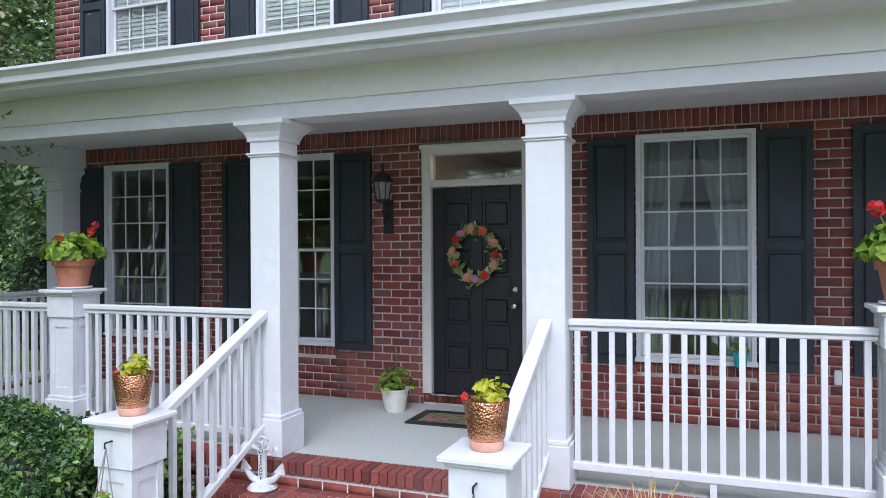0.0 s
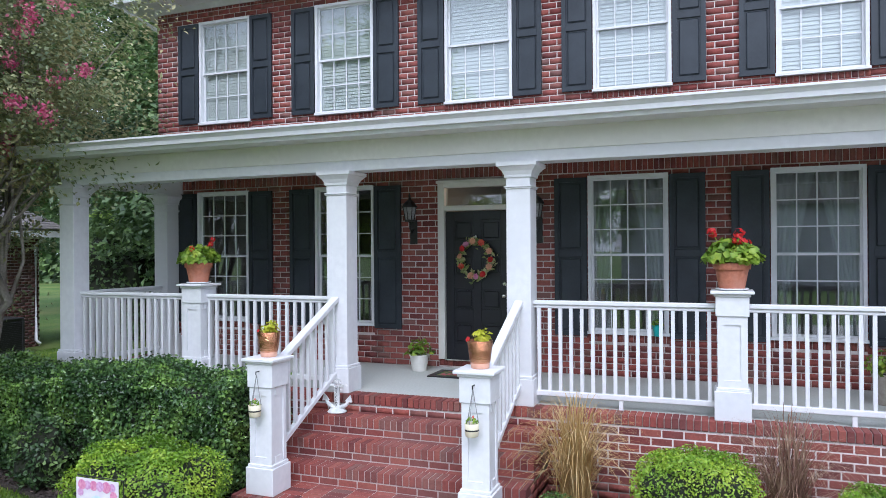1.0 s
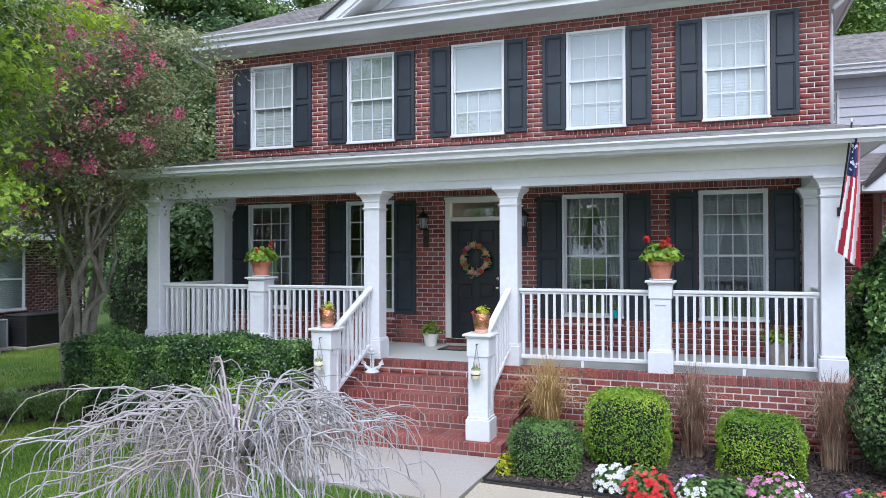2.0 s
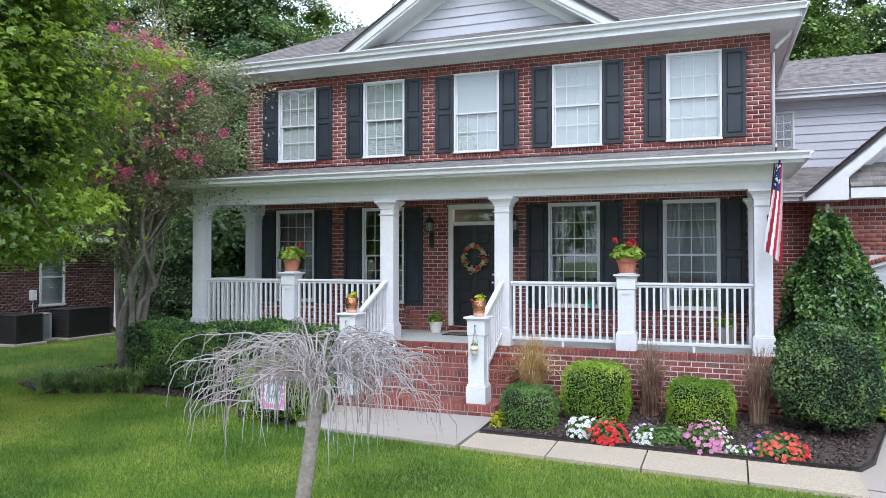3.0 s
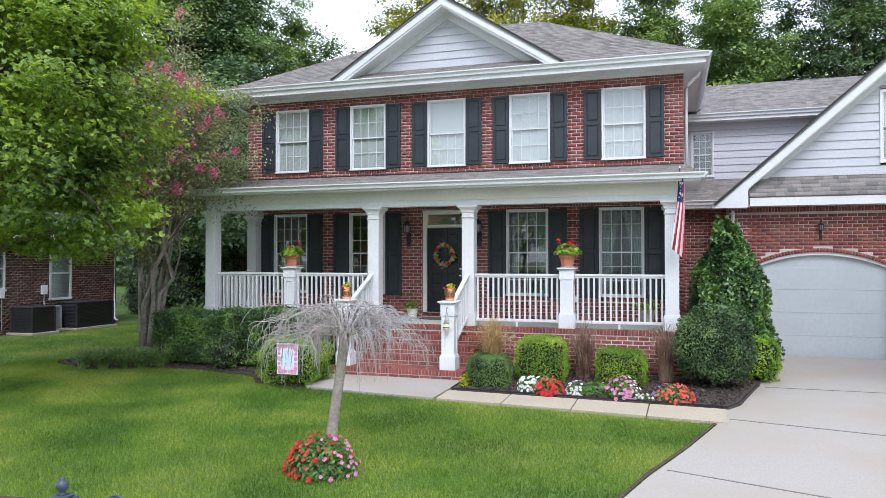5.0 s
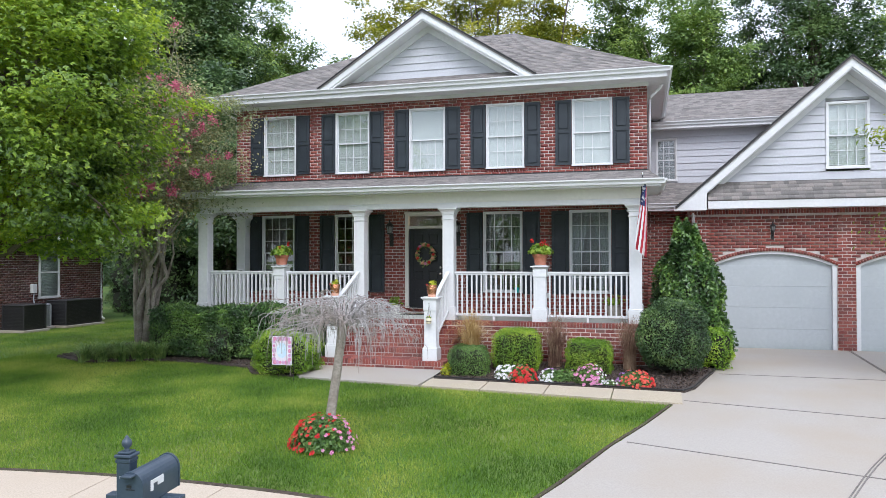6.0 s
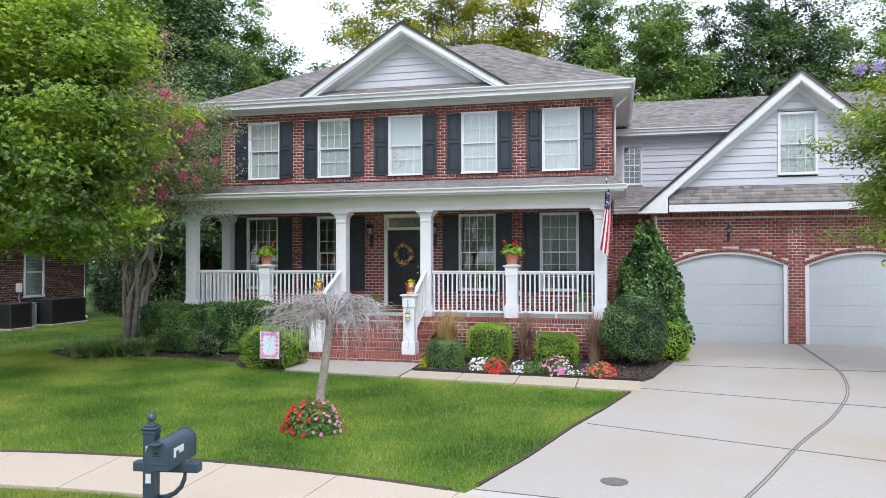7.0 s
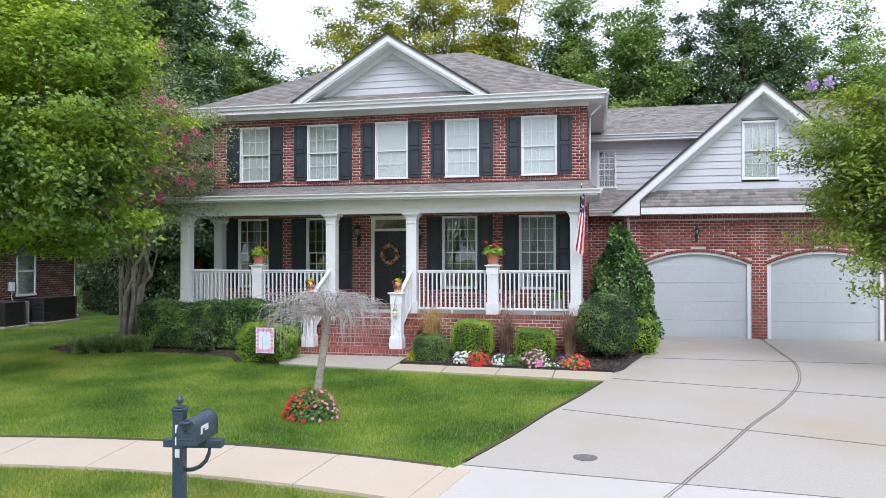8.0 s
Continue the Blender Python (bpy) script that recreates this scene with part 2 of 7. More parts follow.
def boxes_part(name, specs, material, parent, label="", kind="stuff"):
    """Many small boxes joined into one mesh; each spec is x0 x1 y0 y1 z0 z1."""
    s = np.asarray(specs, dtype=float)
    x, y, z = s[:, 0:2], s[:, 2:4], s[:, 4:6]
    v = np.stack([np.stack([x[:, i], y[:, j], z[:, k]], 1) for k in (0, 1) for j in (0, 1) for i in (0, 1)], 1)
    f = (np.arange(len(s)) * 8)[:, None, None] + BOXF[None]
    return mesh_part(name, v.reshape(-1, 3), f.reshape(-1, 4), material, parent, label, kind)


PIECE = {}


def piece(name, spec, material, parent):
    """One small block as an object of its own, on a mesh that blocks of its size share."""
    x0, x1, y0, y1, z0, z1 = spec
    size = (round(x1 - x0, 3), round(y1 - y0, 3), round(z1 - z0, 3), material.name)
    if size not in PIECE:
        bm = boxes((-size[0] / 2, size[0] / 2, -size[1] / 2, size[1] / 2, -size[2] / 2, size[2] / 2), bevel=min(0.004, size[2] / 8))
        me = bpy.data.meshes.new(name)
        bm.to_mesh(me)
        bm.free()
        me.materials.append(material)
        PIECE[size] = me
    ob = new(name, PIECE[size])
    hook(ob, parent)
    ob.location = Vector(((x0 + x1) / 2, (y0 + y1) / 2, (z0 + z1) / 2)) - ORIGIN[parent]
    return ob


# ---- masonry ----
COURSE, BRICKL, JOINTW = 0.0813, 0.203, 0.0125


def spans(a, b, cuts):
    out = [(a, b)]
    for c0, c1 in cuts:
        out = [s for u, v in out for s in ((u, min(v, c0)), (max(u, c1), v)) if s[1] - s[0] > 0.03]
    return out


def courses(u0, u1, z0, z1, holes, rng):
    """Stretchers in running bond as (u0, u1, z0, z1, depth) on a wall's face."""
    out, row, z = [], 0, z0
    while z + COURSE <= z1 + 0.02:
        mid = z + COURSE / 2
        for a, b in spans(u0, u1, [(h[0], h[1]) for h in holes if h[2] < mid < h[3]]):
            start = u0 - (row % 2) * BRICKL / 2
            k = math.floor((a - start) / BRICKL)
            while start + k * BRICKL < b:
                p, q = max(a, start + k * BRICKL), min(b, start + (k + 1) * BRICKL - JOINTW)
                if q - p > 0.025:
                    out.append((p, q, z + JOINTW / 2, z + COURSE - JOINTW / 2, rng.uniform(0, 0.003)))
                k += 1
        z += COURSE
        row += 1
    return out


def upright(u0, u1, z0, z1, rng, w=0.067):
    """A row of bricks on end."""
    n = max(1, round((u1 - u0) / w))
    w = (u1 - u0) / n
    return [(u0 + i * w + 0.004, u0 + (i + 1) * w - 0.004, z0, z1, rng.uniform(0, 0.003)) for i in range(n)]


def wall_cells(u0, u1, z0, z1, holes):
    us = sorted({u0, u1, *[min(max(h[i], u0), u1) for h in holes for i in (0, 1)]})
    out = []
    for a, b in zip(us, us[1:]):
        if b - a < 1e-4:
            continue
        for c, d in spans(z0, z1, [(h[2], h[3]) for h in holes if h[0] < (a + b) / 2 < h[1]]):
            out.append((a, b, c, d))
    return out


def face_spec(b, plane, axis, out):
    """The block of a brick on a wall: plane is the wall's face, out the side that it looks to."""
    d = b[4]
    lo, hi = sorted((plane + out * (d - 0.002), plane - out * 0.03))
    return (b[0], b[1], lo, hi, b[2], b[3]) if axis == "y" else (lo, hi, b[0], b[1], b[2], b[3])


def lay(wall, bricks, plane, axis, out, near, material=None):
    """Bricks inside the stretch near = (u0, u1, z0, z1) are pieces, at most 300; the rest is one part."""
    single, rest = [], []
    for b in bricks:
        inside = near and near[0] < b[0] and b[1] < near[1] and near[2] < b[2] and b[3] < near[3]
        (single if inside and len(single) < 300 else rest).append(face_spec(b, plane, axis, out))
    if rest:
        boxes_part("brickwork", rest, material or BRICK, wall)
    for s in single:
        piece("brick", s, BRICK, wall)


def backing(name, u0, u1, z0, z1, holes, plane, axis, out, thick, parent, material=None):
    specs = []
    lo, hi = sorted((plane - out * 0.004, plane - out * thick))
    for a, b, c, d in wall_cells(u0, u1, z0, z1, holes):
        specs.append((a, b, lo, hi, c, d) if axis == "y" else (lo, hi, a, b, c, d))
    return boxes_part(name, specs, material or MORTAR, parent, kind="")


rng = random.Random(7)
nrng = np.random.default_rng(11)

# ---- ground ----
def ground_z(x, y):
    k = min(max((-3.2 - y) / 9.3, 0.0), 1.0)
    return 0.05 - 0.35 * k


def sheet(name, outline, thick, lift, material, parent=None, label="", step=0.5, kind=""):
    """A slab of a given outline that follows the ground's slope, its top lift above it."""
    bm = bmesh.new()
    bm.faces.new([bm.verts.new((x, y, 0)) for x, y in outline])
    ys = [p[1] for p in outline]
    c = math.floor(min(ys) / step) * step
    while c < max(ys):
        bmesh.ops.bisect_plane(bm, geom=bm.verts[:] + bm.edges[:] + bm.faces[:], plane_co=(0, c, 0), plane_no=(0, 1, 0))
        c += step
    for v in bm.verts:
        v.co.z = ground_z(v.co.x, v.co.y) + lift
    up = bmesh.ops.extrude_face_region(bm, geom=bm.faces[:])
    for v in up["geom"]:
        if isinstance(v, bmesh.types.BMVert):
            v.co.z -= thick
    bmesh.ops.recalc_face_normals(bm, faces=bm.faces)
    return part(name, bm, material, parent, label, kind=kind)


def build_ground():
    xs = sorted({*[-600, -300, -150, -80, -50, 50, 80, 150, 300, 600], *range(-40, 41, 2)})
    ys = sorted({*[-600, -300, -150, -80, -50, 50, 80, 150, 300, 600], *range(-40, 41, 1)})
    v = [(x, y, ground_z(x, y) - (0.03 if abs(x) < 40 else 0)) for y in ys for x in xs]
    n = len(xs)
    f = [(j * n + i, j * n + i + 1, (j + 1) * n + i + 1, (j + 1) * n + i) for j in range(len(ys) - 1) for i in range(n - 1)]
    g = mesh_part("ground", v, f, GRASSGROUND, None, "mown green lawn with thin yellowed patches", "structure")
    tagged(g, category="lawn")


build_ground()

DRIVE = [(6.95, 1.9), (6.9, -0.8), (6.58, -2.6), (6.1, -4.3), (5.92, -4.67), (5.82, -5.6), (5.4, -6.9), (4.96, -8.1), (4.5, -9.6), (4.08, -10.75), (3.3, -12.3), (2.2, -15), (1.5, -20), (20, -20), (20, 1.9)]
drive = sheet("driveway", DRIVE, 0.12, 0.0, CONCRETE, None, "pale worn concrete driveway with control joints", kind="structure")
tagged(drive, category="driveway")


def strip(name, pts, w, lift, material, parent, label=""):
    """A narrow band along points on the ground."""
    bm = bmesh.new()
    rows = []
    P = [Vector((x, y)) for x, y in pts]
    for i, p in enumerate(P):
        d = (P[min(i + 1, len(P) - 1)] - P[max(i - 1, 0)]).normalized()
        s = Vector((-d.y, d.x)) * w / 2
        rows.append([bm.verts.new((q.x, q.y, ground_z(q.x, q.y) + lift + h)) for q, h in ((p + s, -0.02), (p + s, 0), (p - s, 0), (p - s, -0.02))])
    for a, b in zip(rows, rows[1:]):
        for k in range(3):
            bm.faces.new((a[k], a[k + 1], b[k + 1], b[k]))
    bmesh.ops.recalc_face_normals(bm, faces=bm.faces)
    return part(name, bm, material, parent, label)


def smooth_line(pts, n=8):
    """Catmull-Rom through points."""
    P = [Vector(p) for p in pts]
    out = []
    for i in range(len(P) - 1):
        a, b, c, d = P[max(i - 1, 0)], P[i], P[i + 1], P[min(i + 2, len(P) - 1)]
        for k in range(n):
            t = k / n
            out.append(0.5 * ((2 * b) + (c - a) * t + (2 * a - 5 * b + 4 * c - d) * t * t + (3 * b - a - 3 * c + d) * t ** 3))
    return out + [P[-1]]


CURVE = smooth_line([(10.2, 1.85), (10.0, -1.0), (9.85, -3.0), (9.45, -4.9), (8.75, -6.7), (7.92, -8.32), (7.2, -9.9), (6.69, -10.97), (6.2, -12.2), (5.9, -14.5)])
for off in (-0.02, 0.02):
    strip("expansion_joint", [(p.x + off, p.y) for p in CURVE], 0.014, 0.009, JOINT, drive)
for a, b in (((6.78, -2.7), (14, -2.75)), ((6.0, -5.25), (14, -6.85)), ((5.15, -7.85), (14, -10.45)), ((4.05, -10.86), (14, -11.72))):
    strip("control_joint", [(a[0] + (b[0] - a[0]) * k / 20, a[1] + (b[1] - a[1]) * k / 20) for k in range(21)], 0.011, 0.009, JOINT, drive)


apron = sheet("driveway_apron", [(4.03, -10.88), (6.66, -11.1), (14, -11.74), (20, -12.26), (20, -20), (1.5, -20), (2.2, -15), (3.3, -12.3)], 0.1, 0.005, APRON, None, "paler concrete driveway apron beside the sidewalk", kind="structure")
tagged(apron, category="driveway")


def sidewalk():
    t = thing("sidewalk", (0, -11, -0.25), "curved pale tan concrete sidewalk in scored slabs", "sidewalk", kind="structure")

    def inner(x):
        return -10.62 - 0.028 * (x - 0.2) ** 2

    def offset(x, w):
        d = -0.056 * (x - 0.2)
        n = Vector((d, -1)).normalized()
        return (x + n.x * w, inner(x) + n.y * w)
    x = -12.6
    while x < 4.3:
        b = min(x + 1.5, 4.2)
        top = [(x + 0.006 + (b - x - 0.012) * k / 4) for k in range(5)]
        sheet("slab", [(u, inner(u)) for u in top] + [offset(u, 1.15) for u in reversed(top)], 0.1, 0.012, SIDEWALK, t, step=3.0)
        x += 1.5


sidewalk()


def front_walk():
    t = thing("front_walk", (1, -4.6, 0), "pale concrete front walk leading to the steps", "walkway", kind="structure")
    sheet("slab", [(-1.35, -3.6), (-1.55, -4.25), (-1.15, -4.8), (-0.2, -4.93), (1.38, -5.1), (1.42, -4.45), (1.5, -3.6)], 0.1, 0.02, CONCRETE, t)
    n = 4
    for i in range(n):
        a, b = 1.44 + 4.55 * i / n, 1.42 + 4.55 * (i + 1) / n
        f = lambda x: -5.1 - (x - 1.4) * 0.092
        g = lambda x: -4.45 - (x - 1.4) * 0.052
        sheet("slab", [(a, f(a)), (b, f(b)), (b + 0.02, g(b)), (a + 0.02, g(a))], 0.1, 0.018, surface("walk_stone", (0.36, 0.305, 0.22), (0.49, 0.425, 0.32), (0.40, 0.345, 0.265), 0.9, 40, 1.6, 0.3), t)


front_walk()
bed = sheet("flower_bed", [(1.5, -4.42), (6.05, -4.64), (6.25, -4.3), (6.7, -2.6), (7.0, -0.8), (7.0, 1.9), (5.5, 1.9), (5.5, -2.2), (1.5, -2.2)], 0.1, 0.03, MULCH, None, "dark shredded bark mulch bed", kind="structure")
tagged(bed, category="mulch bed")
BED2 = [(-1.4, -3.5), (-1.5, -4.3), (-1.3, -4.75), (-2.3, -4.65), (-2.7, -4.1), (-4.0, -3.78), (-5.2, -3.75), (-6.7, -4.3), (-7.9, -3.8), (-7.9, -0.6), (-5.4, 0), (-1.4, -2.2)]
bed2 = sheet("hedge_bed", BED2, 0.1, 0.03, MULCH, None, "dark mulch bed under the hedge", kind="structure")
tagged(bed2, category="mulch bed")


# ---- house ----
house = thing("house", (0, 0, 0.93), "two-storey red brick house with white trim and dark shutters", "house")
FLOOR = 0.93
WIN_X = (-4.14, -2.02, 0.04, 2.07, 4.2)
UP = [(x - 0.48, x + 0.48, 4.56, 6.19) for x in WIN_X]
LOW = [(-4.67, -3.7, 1.47, 3.49), (-2.52, -1.55, 1.47, 3.49), (1.51, 2.5, 1.47, 3.49), (3.65, 4.64, 1.47, 3.49)]
DOOR = (-0.56, 0.56, 0.95, 3.5)


def main_walls():
    w = backing("wall", -5.47, 5.48, 0.0, 6.5, UP + LOW + [DOOR], 0.0, "y", -1, 0.24, house)
    b = courses(-5.47, 5.48, FLOOR, 3.53, LOW + [DOOR] + [(u[0], u[1], u[2] - 0.1, u[2]) for u in LOW], rng)
    b += upright(-5.47, 5.48, 3.54, 3.715, rng)
    for u in LOW:
        b += upright(u[0] - 0.03, u[1] + 0.03, u[2] - 0.1, u[2] - 0.008, rng)
    b += upright(DOOR[0], DOOR[1], 0.955, 1.04, rng)
    b += courses(-5.47, 5.48, 4.32, 6.36, UP + [(u[0], u[1], u[2] - 0.085, u[2]) for u in UP], rng)
    for u in UP:
        b += upright(u[0] - 0.02, u[1] + 0.02, u[2] - 0.08, u[2] - 0.008, rng)
    b += upright(-5.47, 5.48, 6.36, 6.47, rng)
    lay(w, b, 0.0, "y", -1, (-1.5, 1.52, 0.9, 3.6))
    # side walls and back
    for x, out in ((-5.47, -1), (5.48, 1)):
        s = backing("wall", 0.03, 8.0, 0.0, 6.5, [], x, "x", out, 0.24, house)
        lay(s, courses(0.03, 8.0, 0.05, 6.47, [], rng), x, "x", out, None)
    s = backing("wall", -5.47, 5.48, 0.0, 6.5, [], 8.0, "y", 1, 0.24, house)
    part("upper_floor", boxes((-5.2, 5.2, 0.26, 7.7, 3.75, 4.05)), INTERIOR, house)
    part("room_wall", boxes((-5.2, 5.2, 4.2, 4.3, 0.9, 3.74), (-1.0, -0.9, 0.26, 4.2, 0.9, 3.74), (0.9, 1.0, 0.26, 4.2, 0.9, 3.74)), INTERIOR, house)
    part("room_floor", boxes((-5.2, 5.2, 0.26, 7.7, 0.7, 0.9)), surface("oak_floor", (0.2, 0.11, 0.06), (0.28, 0.16, 0.09), None, 0.4), house)


main_walls()


def hall_lamp():
    """The small hanging lamp that shows through the transom."""
    t = thing("hall_pendant", (0.33, 1.3, 3.4), "small glass hall pendant lamp, lit", "lamp")
    m, nt, b = nodes_of("lamp_glass")
    b.inputs["Base Color"].default_value = (0.9, 0.8, 0.65, 1)
    b.inputs["Emission Color"].default_value, b.inputs["Emission Strength"].default_value = (1.0, 0.72, 0.42, 1), 3.0
    part("shade", lathe([(0.03, 0.1), (0.06, 0.07), (0.1, 0.0), (0.095, 0.0), (0.055, 0.065), (0.028, 0.095)], (0.33, 1.3, 3.4), 20, cap=False), m, t, "frosted glass shade", smooth=True)
    part("rod", tube([(0.33, 1.3, 3.49), (0.33, 1.3, 3.75)], 0.008, 6), CHROME, t)
    lamp = bpy.data.lights.new("hall_bulb", "POINT")
    lamp.energy, lamp.color, lamp.shadow_soft_size = 9, (1.0, 0.72, 0.45), 0.05
    new("hall_bulb", lamp).location = (0.33, 1.3, 3.36)


hall_lamp()


def window(spec, plane, cols, rows, name="window", blind=0.0, curtain=False, trim=0.04, material=None, parent=None, plain_top=False):
    """A double-hung window in a wall that looks towards -y: frame, two sashes with glazing bars, panes, blind."""
    x0, x1, z0, z1 = spec
    mat = material or WHITE
    y = plane
    f = part(name, ring(x0, x1, z0, z1, trim, y - 0.03, y + 0.09), mat, parent or house)
    part("sill", boxes((x0 - 0.012, x1 + 0.012, y - 0.05, y - 0.03, z0 - 0.004, z0 + trim * 0.8), bevel=0.004), mat, f)
    a, b, c, d = x0 + trim, x1 - trim, z0 + trim, z1 - trim
    mid = (c + d) / 2
    for k, (lo, hi, yy) in enumerate(((mid - 0.02, d, y + 0.02), (c, mid + 0.02, y + 0.05))):
        st = 0.026
        part("sash", ring(a, b, lo, hi, st, yy, yy + 0.03), mat, f)
        for i in range(1, 1 if plain_top and k == 0 else cols):
            u = a + st + (b - a - 2 * st) * i / cols
            part("glazing_bar", boxes((u - 0.007, u + 0.007, yy + 0.004, yy + 0.022, lo + st, hi - st)), mat, f)
        for i in range(1, 1 if plain_top and k == 0 else rows):
            u = lo + st + (hi - lo - 2 * st) * i / rows
            part("glazing_bar", boxes((a + st, b - st, yy + 0.006, yy + 0.020, u - 0.007, u + 0.007)), mat, f)
        p = part("pane", boxes((a + st, b - st, yy + 0.010, yy + 0.013, lo + st, hi - st)), GLASS, f)
        p.visible_shadow = False
    if blind:
        top, low = d, d - (d - c) * blind
        sl = []
        n = int((top - low) / 0.05)
        for i in range(n):
            zz = top - 0.05 - i * 0.05
            sl.append(zz)
        bm = bmesh.new()
        for zz in sl:
            v = [bm.verts.new(q) for q in ((a, y + 0.088, zz), (b, y + 0.088, zz), (b, y + 0.1, zz + 0.053), (a, y + 0.1, zz + 0.053))]
            bm.faces.new(v)
        part("blind", bm, BLIND, f, "closed white slatted blind")
    if curtain:
        bm = bmesh.new()
        for side in (0, 1):
            n, m = 24, 14
            grid = []
            for j in range(m + 1):
                t = j / m
                wdt = (0.16 + 0.34 * (1 - t) ** 1.5 if t < 0.75 else 0.2 + 0.1 * (t - 0.75)) * (b - a)
                row = []
                for i in range(n + 1):
                    s = i / n
                    xx = a + s * wdt if side == 0 else b - s * wdt
                    row.append(bm.verts.new((xx, y + 0.22 + 0.018 * math.sin(s * 30), d - t * (d - c))))
                grid.append(row)
            for j in range(m):
                for i in range(n):
                    bm.faces.new((grid[j][i], grid[j][i + 1], grid[j + 1][i + 1], grid[j + 1][i]))
        part("curtain", bm, CURTAIN, f, "sheer white tied-back curtains", smooth=True)
    return f


for i, u in enumerate(UP):
    window(u, 0.0, 4, 2, blind=1.0, plain_top=i == 2)
for i, u in enumerate(LOW):
    window(u, 0.0, 4, 3, blind=0.0, curtain=i > 1)


def shutter(x0, x1, z0, z1, y=-0.004):
    """A raised-panel shutter with two panels, its split a little above the middle."""
    w = 0.055
    mid = z0 + (z1 - z0) * 0.52
    s = part("shutter", boxes((x0, x1, y - 0.022, y, z0, z1), bevel=0.003), SHUTTER, house, "dark blue-black raised-panel shutter")
    part("frame", ring(x0, x1, z0, z1, w, y - 0.04, y - 0.02), SHUTTER, s)
    part("middle_rail", boxes((x0 + w, x1 - w, y - 0.04, y - 0.02, mid - 0.045, mid + 0.045), bevel=0.004), SHUTTER, s)
    for lo, hi in ((z0 + w, mid - 0.045), (mid + 0.045, z1 - w)):
        part("panel", boxes((x0 + w + 0.022, x1 - w - 0.022, y - 0.037, y - 0.02, lo + 0.022, hi - 0.022), bevel=0.012), SHUTTER, s)
    return s


for u in UP:
    shutter(u[0] - 0.40, u[0] - 0.012, u[2] + 0.03, u[3] - 0.02)
    shutter(u[1] + 0.012, u[1] + 0.40, u[2] + 0.03, u[3] - 0.02)
for u in LOW:
    shutter(u[0] - 0.43, u[0] - 0.012, u[2] - 0.03, u[3] - 0.02)
    shutter(u[1] + 0.012, u[1] + 0.43, u[2] - 0.03, u[3] - 0.02)


def front_door():
    x0, x1, z0, z1 = -0.457, 0.457, 1.05, 3.08
    f = part("door_frame", boxes((DOOR[0], x0 - 0.006, -0.03, 0.12, 1.045, 3.5), (x1 + 0.006, DOOR[1], -0.03, 0.12, 1.045, 3.5), (x0 - 0.006, x1 + 0.006, -0.03, 0.12, 3.41, 3.5),
                                 (x0 - 0.006, x1 + 0.006, -0.02, 0.12, 3.09, 3.16), (DOOR[0] - 0.02, DOOR[1] + 0.02, -0.045, 0.0, 3.47, 3.51), bevel=0.005), CREAM, house, "cream door surround with a glazed transom")
    p = part("transom_pane", boxes((x0, x1, 0.03, 0.036, 3.16, 3.41)), GLASS, f)
    p.visible_shadow = False
    part("threshold", boxes((x0, x1, -0.05, 0.12, 1.035, 1.05)), CHROME, f)
    d = part("front_door", boxes((x0, x1, 0.035, 0.075, z0, z1)), DOORPAINT, house, "black panelled front door, closed")
    st, mw = 0.12, 0.11
    rails = [(z0, z0 + 0.22), (z0 + 0.5, z0 + 0.69), (z0 + 0.97, z0 + 1.16), (z0 + 1.44, z0 + 1.63), (z1 - 0.12, z1)]
    for u, v in ((x0, x0 + st), (x1 - st, x1), (-mw / 2, mw / 2)):
        part("stile", boxes((u, v, 0.022, 0.036, z0, z1), bevel=0.004), DOORPAINT, d)
    for a, b in rails:
        for u, v in ((x0 + st, -mw / 2), (mw / 2, x1 - st)):
            part("rail", boxes((u, v, 0.022, 0.036, a, b), bevel=0.004), DOORPAINT, d)
    for (_, lo), (hi, _) in zip(rails, rails[1:]):
        for u, v in ((x0 + st, -mw / 2), (mw / 2, x1 - st)):
            part("panel", boxes((u + 0.03, v - 0.03, 0.022, 0.037, lo + 0.03, hi - 0.03), bevel=0.012), DOORPAINT, d)
    k = lathe([(0.028, 0), (0.03, 0.008), (0.012, 0.012), (0.012, 0.035), (0.026, 0.045), (0.03, 0.06), (0.022, 0.072)], sides=16)
    bmesh.ops.rotate(k, verts=k.verts, matrix=Matrix.Rotation(radians(90), 3, "X"))
    bmesh.ops.translate(k, verts=k.verts, vec=(0.385, 0.022, 1.93))
    part("door_knob", k, CHROME, d, "satin nickel knob", smooth=True)
    k = lathe([(0.03, 0), (0.03, 0.012), (0.02, 0.02)], sides=16)
    bmesh.ops.rotate(k, verts=k.verts, matrix=Matrix.Rotation(radians(90), 3, "X"))
    bmesh.ops.translate(k, verts=k.verts, vec=(0.385, 0.022, 2.09))
    part("deadbolt", k, CHROME, d)


front_door()


